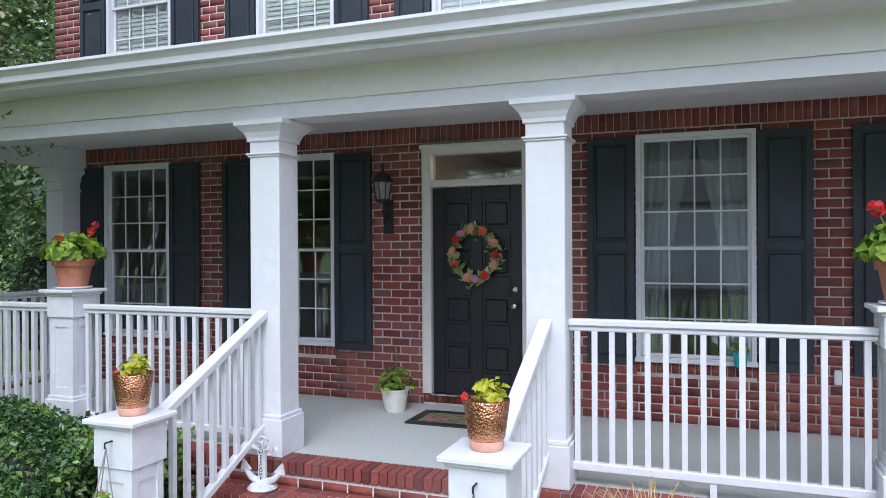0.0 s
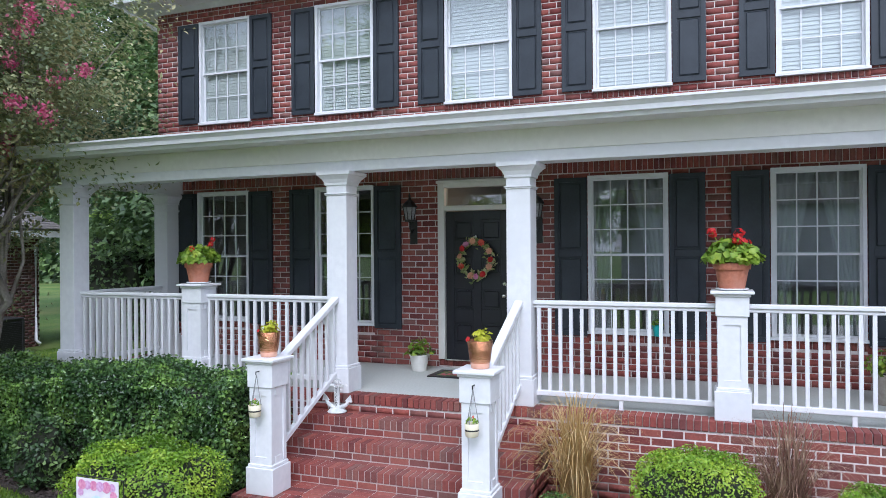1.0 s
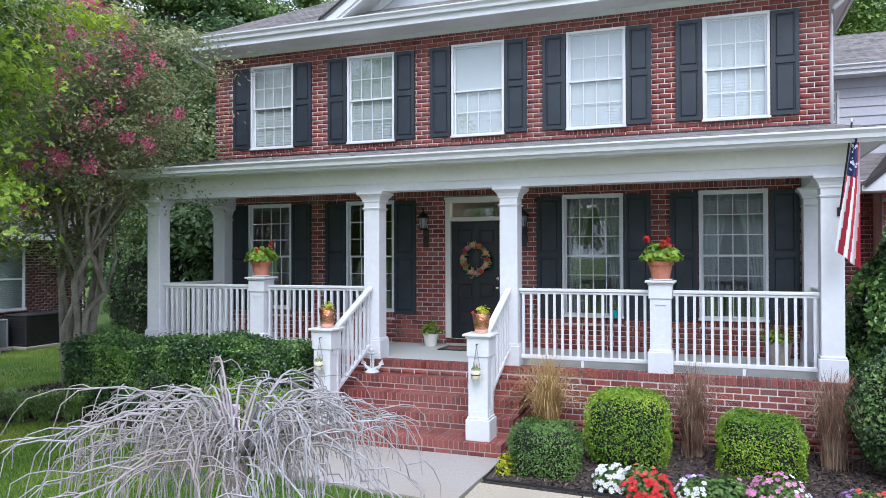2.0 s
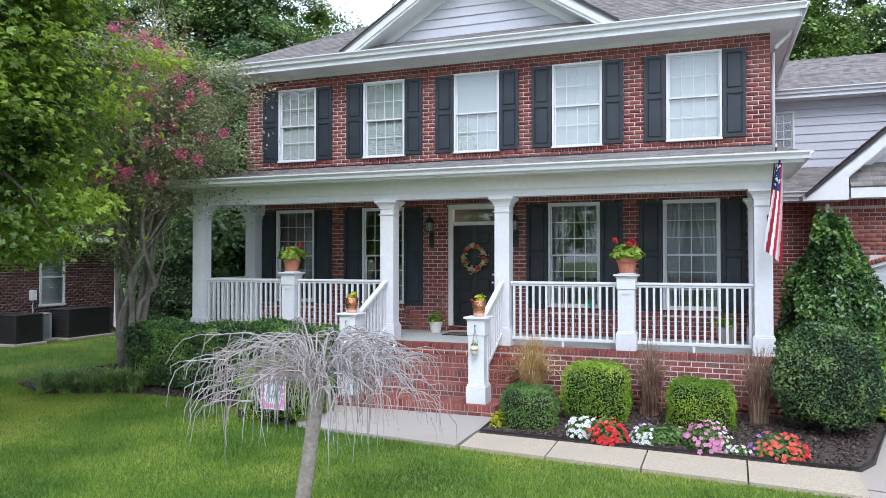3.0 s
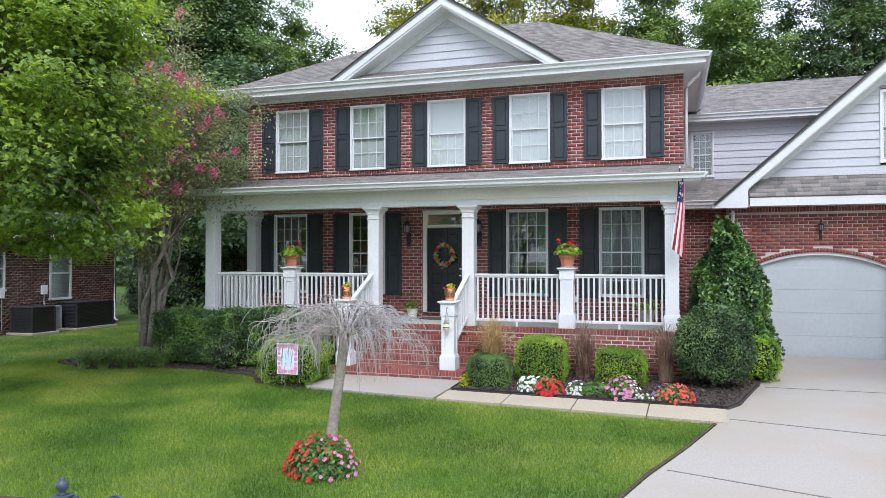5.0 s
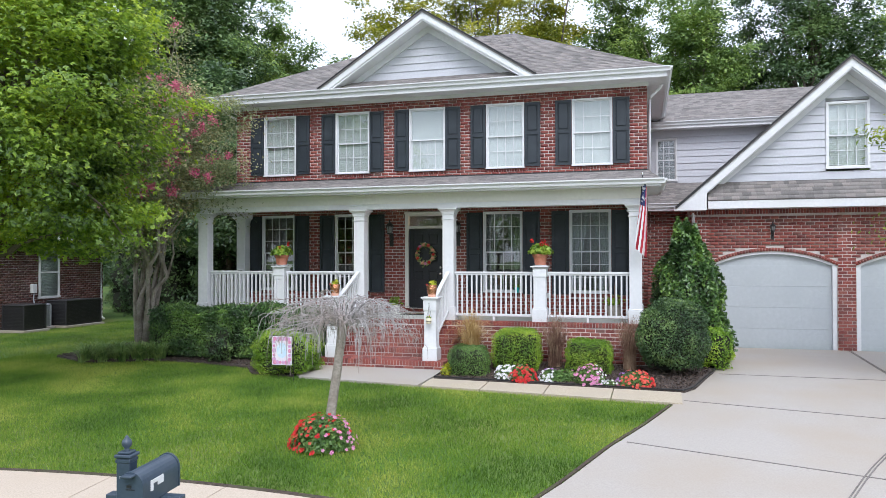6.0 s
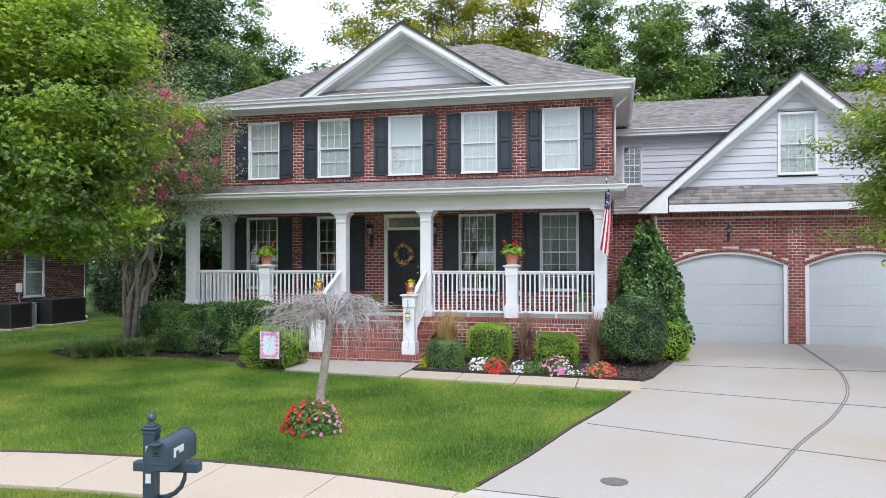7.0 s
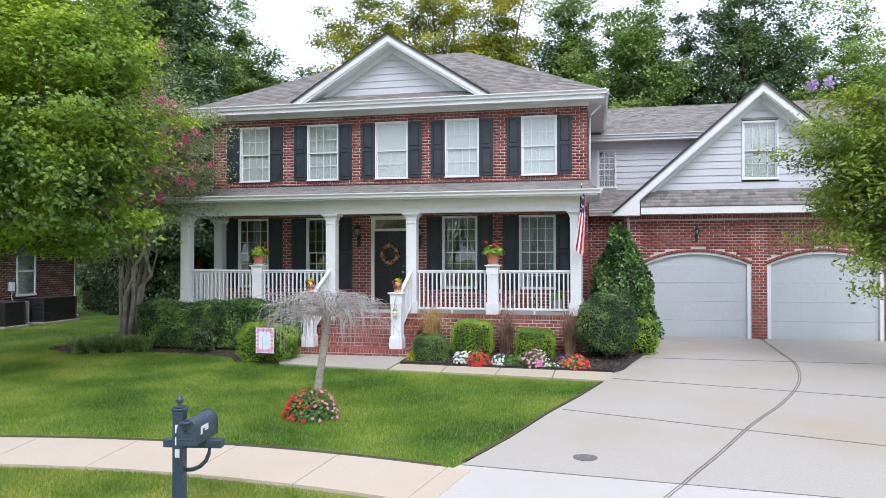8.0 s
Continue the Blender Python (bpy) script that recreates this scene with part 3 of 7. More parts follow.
# ---- roofs ----
def shingled(name, quad, parent, label="", reveal=0.14, tab=0.22, lift=0.012):
    """A roof plane from its eave's two ends and its top's two ends, laid with courses of overlapping tabs."""
    e0, e1, t1, t0 = (Vector(q) for q in quad)
    n = (e1 - e0).cross(t0 - e0).normalized()
    if n.z < 0:
        n = -n
    bm = bmesh.new()
    top = [bm.verts.new(p) for p in (e0, e1, t1, t0)]
    bot = [bm.verts.new(p - n * 0.06) for p in (e0, e1, t1, t0)]
    bm.faces.new(top)
    bm.faces.new(bot[::-1])
    for i in range(4):
        bm.faces.new((top[i], bot[i], bot[(i + 1) % 4], top[(i + 1) % 4]))
    bmesh.ops.recalc_face_normals(bm, faces=bm.faces)
    deck = part(name, bm, SHINGLE, parent, label)
    rows = max(1, int(((t0 + t1) / 2 - (e0 + e1) / 2).length / reveal))
    V, F = [], []
    r = random.Random(name + str(quad))
    for j in range(rows):
        s0, s1 = j / rows, min(1.0, (j + 1.0) / rows)
        a0, b0 = e0.lerp(t0, s0), e1.lerp(t1, s0)
        a1, b1 = e0.lerp(t0, s1), e1.lerp(t1, s1)
        L = (b0 - a0).length
        if L < 0.1:
            continue
        k = -r.random() * tab
        while k < L:
            w = tab * r.uniform(0.5, 1.2)
            u, v = max(0, k) / L, min(L, k + w - 0.006) / L
            k += w
            if v - u < 0.01 / L:
                continue
            h = lift * r.uniform(0.5, 1.4)
            q = [a0.lerp(b0, u) + n * h, a0.lerp(b0, v) + n * h, a1.lerp(b1, v) + n * 0.003, a1.lerp(b1, u) + n * 0.003, a0.lerp(b0, u), a0.lerp(b0, v)]
            i = len(V)
            V += [tuple(p) for p in q]
            F += [(i, i + 1, i + 2, i + 3), (i + 4, i + 5, i + 1, i)]
    mesh_part("shingle_course", V, F, SHINGLE, deck, kind="stuff")
    return deck


def gutter(name, a, b, parent, size=0.12):
    """An ogee gutter from a to b, in front of a fascia; a, b at its back top edge, outward side to the right of a to b seen from below."""
    A, B = Vector(a), Vector(b)
    d = (B - A).normalized()
    o = Vector((d.y, -d.x, 0))
    prof = [(0, 0), (1.0, 0.0), (1.0, -0.18), (0.82, -0.3), (0.62, -0.52), (0.55, -0.9), (0, -0.9)]
    bm = bmesh.new()
    R = [[bm.verts.new(p + o * size * u + Vector((0, 0, size * v))) for u, v in prof] for p in (A, B)]
    n = len(prof)
    for i in range(n):
        bm.faces.new((R[0][i], R[0][(i + 1) % n], R[1][(i + 1) % n], R[1][i]))
    bm.faces.new(R[0])
    bm.faces.new(R[1][::-1])
    bmesh.ops.recalc_face_normals(bm, faces=bm.faces)
    return part(name, bm, WHITE, parent)


def main_roof():
    ex, ey, ez = 5.93, -0.55, 6.70
    k, s = 4.26, 0.563
    yb = ey + 2 * k
    rz = ez + s * k
    r0, r1 = (-ex + k, ey + k, rz), (ex - k, ey + k, rz)
    c = [(-ex, ey, ez), (ex, ey, ez), (ex, yb, ez), (-ex, yb, ez)]
    shingled("roof", (c[0], c[1], r1, r0), house, "weathered grey-brown asphalt shingle roof")
    shingled("roof", (c[1], c[2], r1, r1), house)
    shingled("roof", (c[3], c[0], r0, r0), house)
    shingled("roof", (c[2], c[3], r0, r1), house)
    # boxed eaves: soffit, fascia, frieze, gutter
    part("soffit", boxes((-ex + 0.02, ex - 0.02, ey + 0.04, yb - 0.04, 6.49, 6.53)), WHITE, house)
    parts("fascia", [(-ex + 0.02, ex - 0.02, ey, ey + 0.035, 6.47, 6.68), (-ex, -ex + 0.03, ey, yb, 6.47, 6.68), (ex - 0.03, ex, ey, yb, 6.47, 6.68)], WHITE, house)
    parts("frieze_board", [(-5.5, 5.51, -0.03, -0.004, 6.4, 6.49), (-5.52, -5.49, 0, 8, 6.4, 6.49), (5.49, 5.52, 0, 8, 6.4, 6.49)], WHITE, house)
    gutter("gutter", (-ex - 0.06, ey, 6.69), (ex + 0.06, ey, 6.69), house)
    gutter("gutter", (ex, ey - 0.06, 6.69), (ex, yb, 6.69), house)
    gutter("gutter", (-ex, yb, 6.69), (-ex, ey - 0.06, 6.69), house)
    # front gable
    ax, az, fx, fz, gy = 0.1, 8.52, 2.78, 6.76, -0.58
    back = ey + k
    for sg in (-1, 1):
        e0, e1 = (ax + sg * (fx + 0.06), gy - 0.06, fz - 0.02), (ax + sg * (fx + 0.06), back, fz - 0.02)
        q = (e0, e1, (ax, back, az + 0.02), (ax, gy - 0.06, az + 0.02))
        shingled("gable_roof", q if sg > 0 else (e1, e0, (ax, gy - 0.06, az + 0.02), (ax, back, az + 0.02)), house)
        # rake board and its inner trim
        out = [(ax + sg * (fx + 0.04), fz - 0.06), (ax, az - 0.055), (ax, az - 0.22), (ax + sg * (fx - 0.2), fz - 0.08)]
        part("rake_board", prism(out if sg > 0 else out[::-1], gy - 0.03, gy + 0.0), WHITE, house)
        # near-black strip paints in the shadowed shingle edge above the rake board
        part("drip_edge", prism([(ax + sg * (fx + 0.07), fz - 0.035), (ax, az + 0.022), (ax, az - 0.008), (ax + sg * (fx + 0.05), fz - 0.06)], gy - 0.075, gy - 0.062), METAL, house)
        out = [(ax + sg * (fx - 0.2), fz - 0.08), (ax, az - 0.2), (ax, az - 0.26), (ax + sg * (fx - 0.3), fz - 0.08)]
        part("rake_soffit", prism(out, gy, -0.12), WHITE, house)
        out = [(ax + sg * (fx - 0.36), fz - 0.03), (ax, az - 0.25), (ax, az - 0.42), (ax + sg * (fx - 0.62), fz - 0.03)]
        part("rake_trim", prism(out, -0.16, -0.1), WHITE, house)
    siding_gable(house, ax, fx - 0.72, 6.95, az - 0.33, -0.1)
    shingled("gable_foot", ((ax - fx + 0.1, ey + 0.02, 6.71), (ax + fx - 0.1, ey + 0.02, 6.71), (ax + fx - 0.5, -0.11, 6.94), (ax - fx + 0.5, -0.11, 6.94)), house)
    part("gable_backing", prism([(ax - fx + 0.3, fz), (ax + fx - 0.3, fz), (ax, az - 0.25)], -0.07, 0.0), SIDING, house)


def siding_board(x0, x1, z0, z1, y, slope_l=0, slope_r=0):
    """One lap of siding, its lower edge proud; the ends lean with the rakes."""
    bm = bmesh.new()
    v = [bm.verts.new(p) for p in ((x0, y - 0.026, z0), (x1, y - 0.026, z0), (x1 - slope_r, y - 0.003, z1), (x0 + slope_l, y - 0.003, z1), (x0, y, z0), (x1, y, z0))]
    bm.faces.new(v[:4])
    bm.faces.new((v[4], v[5], v[1], v[0]))
    return bm


def siding_gable(parent, cx, half, z0, z1, y, lap=0.19, cuts=()):
    n = int((z1 - z0) / lap)
    for i in range(n):
        a, b = z0 + i * lap, z0 + (i + 1) * lap
        w0, w1 = half * (1 - (a - z0) / (z1 - z0)), half * (1 - (b - z0) / (z1 - z0))
        for u, v in spans(cx - w0, cx + w0, [(c[0], c[1]) for c in cuts if c[2] < (a + b) / 2 < c[3]]):
            part("siding_board", siding_board(u, v, a, b, y, (w0 - w1) if u < cx - w0 + 0.01 else 0, (w0 - w1) if v > cx + w0 - 0.01 else 0), SIDING, parent)


main_roof()


# ---- porch ----
PX0, PX1, PY = -5.45, 5.5, -2.12


def porch():
    base = backing("porch_base", PX0, PX1, -0.05, 0.83, [], PY, "y", -1, 0.3, house)
    b = courses(PX0, PX1, 0.0, 0.83, [(-1.3, 1.45, -1, 0.72)], rng)
    lay(base, b, PY, "y", -1, (1.45, 5.0, 0.2, 0.83))
    for x, out in ((PX0, -1), (PX1, 1)):
        s = backing("porch_base", PY + 0.03, 0.0, -0.05, 0.83, [], x, "x", out, 0.3, house)
        lay(s, courses(PY + 0.03, 0.0, 0.0, 0.83, [], rng), x, "x", out, None)
    part("porch_floor", boxes((PX0 + 0.2, PX1 - 0.2, PY + 0.2, -0.0, 0.80, FLOOR)), PORCHFLOOR, house, "grey painted concrete porch floor")
    edge = part("porch_edge", boxes((PX0 + 0.01, PX1 - 0.01, PY + 0.01, PY + 0.21, 0.82, 0.92), (PX0 + 0.01, PX0 + 0.21, PY + 0.01, 0, 0.82, 0.92), (PX1 - 0.21, PX1 - 0.01, PY + 0.01, 0, 0.82, 0.92)), MORTAR, house)
    n = int((PX1 - PX0) / 0.067)
    for i in range(n):
        x = PX0 + i * 0.067
        piece("brick", (x, x + 0.058, PY - 0.012, PY + 0.2, 0.832, 0.932), BRICK, edge)
    for x in (PX0, PX1):
        rest = [(x - 0.012, x + 0.2, PY + 0.2 + i * 0.067, PY + 0.258 + i * 0.067, 0.832, 0.931) for i in range(30)] if x < 0 else [(x - 0.2, x + 0.012, PY + 0.2 + i * 0.067, PY + 0.258 + i * 0.067, 0.832, 0.931) for i in range(30)]
        boxes_part("brickwork", rest, BRICK, edge)
    # beam, ceiling, roof
    by0, by1 = -2.05, -1.79
    parts("porch_beam", [(-5.26, 5.37, by0, by1, 3.46, 3.82), (-5.26, -4.98, by1, 0, 3.46, 3.82), (5.09, 5.37, by1, 0, 3.46, 3.82)], WHITE, house)
    parts("porch_fascia_board", [(-5.28, 5.39, by0 - 0.018, by0, 3.575, 3.82), (-5.28, -5.26, by0, 0, 3.575, 3.82), (5.37, 5.39, by0, 0, 3.575, 3.82)], CREAM, house)
    part("porch_ceiling", boxes((-4.98, 5.09, by1, 0, 3.70, 3.74)), WHITE, house)
    parts("porch_soffit", [(-5.6, 5.72, -2.4, -2.04, 3.80, 3.83), (-5.6, -5.26, -2.04, 0, 3.80, 3.83), (5.37, 5.72, -2.04, 0, 3.80, 3.83)], WHITE, house)
    parts("porch_fascia", [(-5.62, 5.74, -2.43, -2.4, 3.79, 3.93), (-5.62, -5.6, -2.4, 0, 3.79, 3.93), (5.72, 5.74, -2.4, 0, 3.79, 3.93)], WHITE, house)
    gutter("gutter", (-5.68, -2.43, 3.94), (5.80, -2.43, 3.94), house)
    gutter("gutter", (5.74, -2.48, 3.94), (5.74, 0.0, 3.94), house)
    gutter("gutter", (-5.62, 0.0, 3.94), (-5.62, -2.48, 3.94), house)
    wz = 4.40
    shingled("porch_roof", ((-5.62, -2.45, 3.94), (5.74, -2.45, 3.94), (5.48, -0.01, wz), (-5.47, -0.01, wz)), house, "grey shingle porch roof")
    shingled("porch_roof", ((5.74, -2.45, 3.94), (5.74, 0.2, 3.94), (5.48, 0.2, wz), (5.48, -0.01, wz)), house)
    shingled("porch_roof", ((-5.62, 0.2, 3.94), (-5.62, -2.45, 3.94), (-5.47, -0.01, wz), (-5.47, 0.2, wz)), house)
    part("flashing", boxes((-5.48, 5.49, -0.04, 0.0, 4.37, 4.43)), METAL, house)


porch()


def column(x, y, w=0.26, z0=FLOOR, z1=3.46):
    """A square porch column with plinth, neck moulding and flared cap."""
    h = w / 2
    c = part("column", boxes((x - h, x + h, y - h, y + h, z0 + 0.02, z1 - 0.02), bevel=0.006), WHITE, house, "white square porch column with a flared cap")
    part("plinth", boxes((x - h - 0.03, x + h + 0.03, y - h - 0.03, y + h + 0.03, z0, z0 + 0.28), (x - h - 0.018, x + h + 0.018, y - h - 0.018, y + h + 0.018, z0 + 0.28, z0 + 0.31), bevel=0.006), WHITE, c)
    part("neck_moulding", boxes((x - h - 0.012, x + h + 0.012, y - h - 0.012, y + h + 0.012, z1 - 0.275, z1 - 0.26), (x - h - 0.022, x + h + 0.022, y - h - 0.022, y + h + 0.022, z1 - 0.26, z1 - 0.245), bevel=0.004), WHITE, c)
    bm = bmesh.new()
    prof = [(h + 0.004, z1 - 0.16), (h + 0.014, z1 - 0.155), (h + 0.016, z1 - 0.13), (h + 0.035, z1 - 0.09), (h + 0.07, z1 - 0.05), (h + 0.085, z1 - 0.04), (h + 0.085, z1 - 0.004)]
    rings = [[bm.verts.new((x + sx * r, y + sy * r, z)) for sx, sy in ((-1, -1), (1, -1), (1, 1), (-1, 1))] for r, z in prof]
    for a, b in zip(rings, rings[1:]):
        for k in range(4):
            bm.faces.new((a[k], a[(k + 1) % 4], b[(k + 1) % 4], b[k]))
    bm.faces.new(rings[0][::-1])
    bm.faces.new(rings[-1])
    part("capital", bm, WHITE, c)


CX = (-5.17, -1.01, 1.14, 5.22)
for x in CX:
    column(x, -1.92)
column(-5.17, -0.16)
column(5.22, -0.16)


def panelled_post(name, x, y, z0, z1, w, base_h, head, label, cat):
    """A square post with a tall base, recessed panels, a plain head and a flat projecting cap."""
    h = w / 2
    t = thing(name, (x, y, z0), label, cat, group=name + "s")
    zt = z1 - head
    part("shaft", boxes((x - h + 0.012, x + h - 0.012, y - h + 0.012, y + h - 0.012, z0 + base_h, zt)), WHITE, t)
    fr = 0.06
    bm = bmesh.new()
    a, b = z0 + base_h, zt
    for sx, sy in ((0, -1), (0, 1), (1, 0), (-1, 0)):
        for u0, u1, v0, v1 in ((-h, -h + fr, a, b), (h - fr, h, a, b), (-h + fr, h - fr, a, a + fr + 0.02), (-h + fr, h - fr, b - fr - 0.02, b)):
            if sy:
                yy = sorted((y + sy * h, y + sy * (h - 0.013)))
                box(bm, x + u0, x + u1, yy[0], yy[1], v0, v1)
            else:
                xx = sorted((x + sx * h, x + sx * (h - 0.013)))
                box(bm, xx[0], xx[1], y + u0 + 0.0135, y + u1 - 0.0135, v0, v1)
    part("panel_frame", bm, WHITE, t)
    part("base", boxes((x - h - 0.03, x + h + 0.03, y - h - 0.03, y + h + 0.03, z0, z0 + base_h - 0.02), (x - h - 0.015, x + h + 0.015, y - h - 0.015, y + h + 0.015, z0 + base_h - 0.02, z0 + base_h + 0.01), bevel=0.005), WHITE, t)
    part("head", boxes((x - h - 0.016, x + h + 0.016, y - h - 0.016, y + h + 0.016, zt, z1 - 0.055), (x - h - 0.03, x + h + 0.03, y - h - 0.03, y + h + 0.03, z1 - 0.055, z1 - 0.03), bevel=0.005), WHITE, t)
    part("cap", boxes((x - h - 0.06, x + h + 0.06, y - h - 0.06, y + h + 0.06, z1 - 0.03, z1), bevel=0.006), WHITE, t)
    return t


panelled_post("pedestal", -3.07, -1.92, FLOOR, 2.15, 0.265, 0.3, 0.24, "white panelled porch pedestal carrying a flower pot", "pedestal")
panelled_post("pedestal", 3.2, -1.92, FLOOR, 2.15, 0.265, 0.3, 0.24, "white panelled porch pedestal carrying a flower pot", "pedestal")
NEWEL = ((-1.04, -3.36), (1.14, -3.36))
for x, y in NEWEL:
    panelled_post("newel_post", x, y, 0.21, 1.52, 0.25, 0.28, 0.28, "white panelled newel post at the foot of the steps", "newel post")


def railing(x0, y0, x1, y1, label="white painted porch railing with square balusters"):
    """A level railing between two posts: hand rail, bottom rail, balusters, a foot block."""
    A, B = Vector((x0, y0)), Vector((x1, y1))
    L = (B - A).length
    t = thing("porch_railing", (x0, y0, FLOOR), label, "railing", group="porch railings")
    turn = Matrix.Translation((x0, y0, 0)) @ Matrix.Rotation(math.atan2(y1 - y0, x1 - x0), 4, "Z")

    def placed(bm):
        bmesh.ops.transform(bm, matrix=turn, verts=bm.verts)
        return bm
    part("hand_rail", placed(boxes((0, L, -0.04, 0.04, 1.975, 2.02), (0, L, -0.022, 0.022, 1.94, 1.975), bevel=0.008)), WHITE, t)
    part("bottom_rail", placed(boxes((0, L, -0.03, 0.03, 1.03, 1.085), bevel=0.006)), WHITE, t)
    n = round(L / 0.112)
    for i in range(n):
        u = L * (i + 0.5) / n
        part("baluster", placed(boxes((u - 0.0175, u + 0.0175, -0.0175, 0.0175, 1.08, 1.945))), WHITE, t)
    part("foot_block", placed(boxes((L / 2 - 0.02, L / 2 + 0.02, -0.02, 0.02, FLOOR, 1.035))), WHITE, t)


railing(CX[2] + 0.13, -1.92, 3.2 - 0.15, -1.92)
railing(3.2 + 0.15, -1.92, CX[3] - 0.13, -1.92)
railing(CX[0] + 0.13, -1.92, -3.11 - 0.15, -1.92)
railing(-3.11 + 0.15, -1.92, CX[1] - 0.13, -1.92)
railing(CX[0], -1.79, CX[0], -0.29)
railing(CX[3], -1.79, CX[3], -0.29)


def steps():
    t = thing("front_steps", (0, -2.9, 0), "red brick front steps with rowlock treads", "steps")
    x0, x1 = -1.32, 1.46
    fronts = [PY - 0.3, PY - 0.6, PY - 0.9, -3.58]
    for i, f in enumerate(fronts):
        z = FLOOR - 0.18 * (i + 1)
        lo = max(z - 0.18, -0.03)
        s = part("step", boxes((x0 + 0.008, x1 - 0.008, f + 0.008, PY, -0.05, z - 0.006)), STEPMORTAR, t)
        n = round((x1 - x0) / 0.0675)
        w = (x1 - x0) / n
        for k in range(n):
            piece("brick", (x0 + k * w + 0.004, x0 + (k + 1) * w - 0.004, f, f + 0.2, z - 0.1, z + rng.uniform(-0.002, 0.002)), BRICK, s)
        m = 13
        w = (x1 - x0) / m
        for k in range(m):
            for d in range(4 if i == 3 else 1):
                piece("brick", (x0 + k * w + 0.004, x0 + (k + 1) * w - 0.004, f + 0.21 + d * 0.1, f + 0.3 + d * 0.1, z - 0.06, z - 0.001), BRICK, s)
            piece("brick", (x0 + (k + 0.0) * w + 0.004, x0 + (k + 1.0) * w - 0.004, f + 0.006, f + 0.1, z - 0.176, z - 0.112), BRICK, s)
        side = []
        for zz in (z - 0.176,):
            for xx in (x0, x1):
                yy = f + 0.1
                while yy < PY - 0.05:
                    side.append((xx - (0.002 if xx < 0 else 0.04), xx + (0.04 if xx < 0 else 0.002), yy, yy + 0.19, zz, zz + 0.064))
                    side.append((xx - (0.002 if xx < 0 else 0.04), xx + (0.04 if xx < 0 else 0.002), yy + 0.1, yy + 0.29, zz + 0.075, zz + 0.139))
                    yy += 0.203
        boxes_part("brickwork", side, BRICK, s)


steps()


def stair_rail(x):
    t = thing("stair_railing", (x, -3.3, 0.21), "white sloping stair railing with square balusters", "railing", group="stair railings")
    ya, za, yb, zb = -3.22, 1.4, -2.05, 1.965
    def sloped(lo, hi, half, name):
        bm = bmesh.new()
        v = [[bm.verts.new((x + sx * half, y, z + d)) for sx in (-1, 1) for d in (lo, hi)] for y, z in ((ya, za), (yb, zb))]
        a, b = v
        for q in ((0, 1, 3, 2),):
            bm.faces.new([a[i] for i in q])
            bm.faces.new([b[i] for i in q][::-1])
        for i, j in ((0, 1), (1, 3), (3, 2), (2, 0)):
            bm.faces.new((a[i], b[i], b[j], a[j]))
        bmesh.ops.recalc_face_normals(bm, faces=bm.faces)
        bmesh.ops.bevel(bm, geom=bm.edges[:], offset=0.006, segments=1, affect="EDGES")
        part(name, bm, WHITE, t)
    sloped(0.0, 0.06, 0.045, "hand_rail")
    sloped(-0.84, -0.78, 0.03, "bottom_rail")
    n = 9
    for i in range(n):
        y = ya + (yb - ya) * (i + 0.5) / n
        z = za + (zb - za) * (i + 0.5) / n
        part("baluster", boxes((x - 0.0175, x + 0.0175, y - 0.0175, y + 0.0175, z - 0.8, z + 0.01)), WHITE, t)


for x in (-1.03, 1.14):
    stair_rail(x)


# ---- garage wing ----
garage = thing("garage_wing", (10, 2, 0), "brick garage wing with lavender-white siding gables", "garage")
GY = 1.9
GD = [(7.1, 9.86), (10.48, 13.24)]


def arch(x0, x1, z0, rise, n=14, grow=0.0):
    """Points of a segmental arch from left to right."""
    c = (x0 + x1) / 2
    h = (x1 - x0) / 2
    r = (h * h + rise * rise) / (2 * rise)
    out = []
    a = math.asin(h / r)
    for i in range(n + 1):
        t = -a + 2 * a * i / n
        out.append((c + (r + grow) * math.sin(t), z0 + rise - r + (r + grow) * math.cos(t)))
    return out


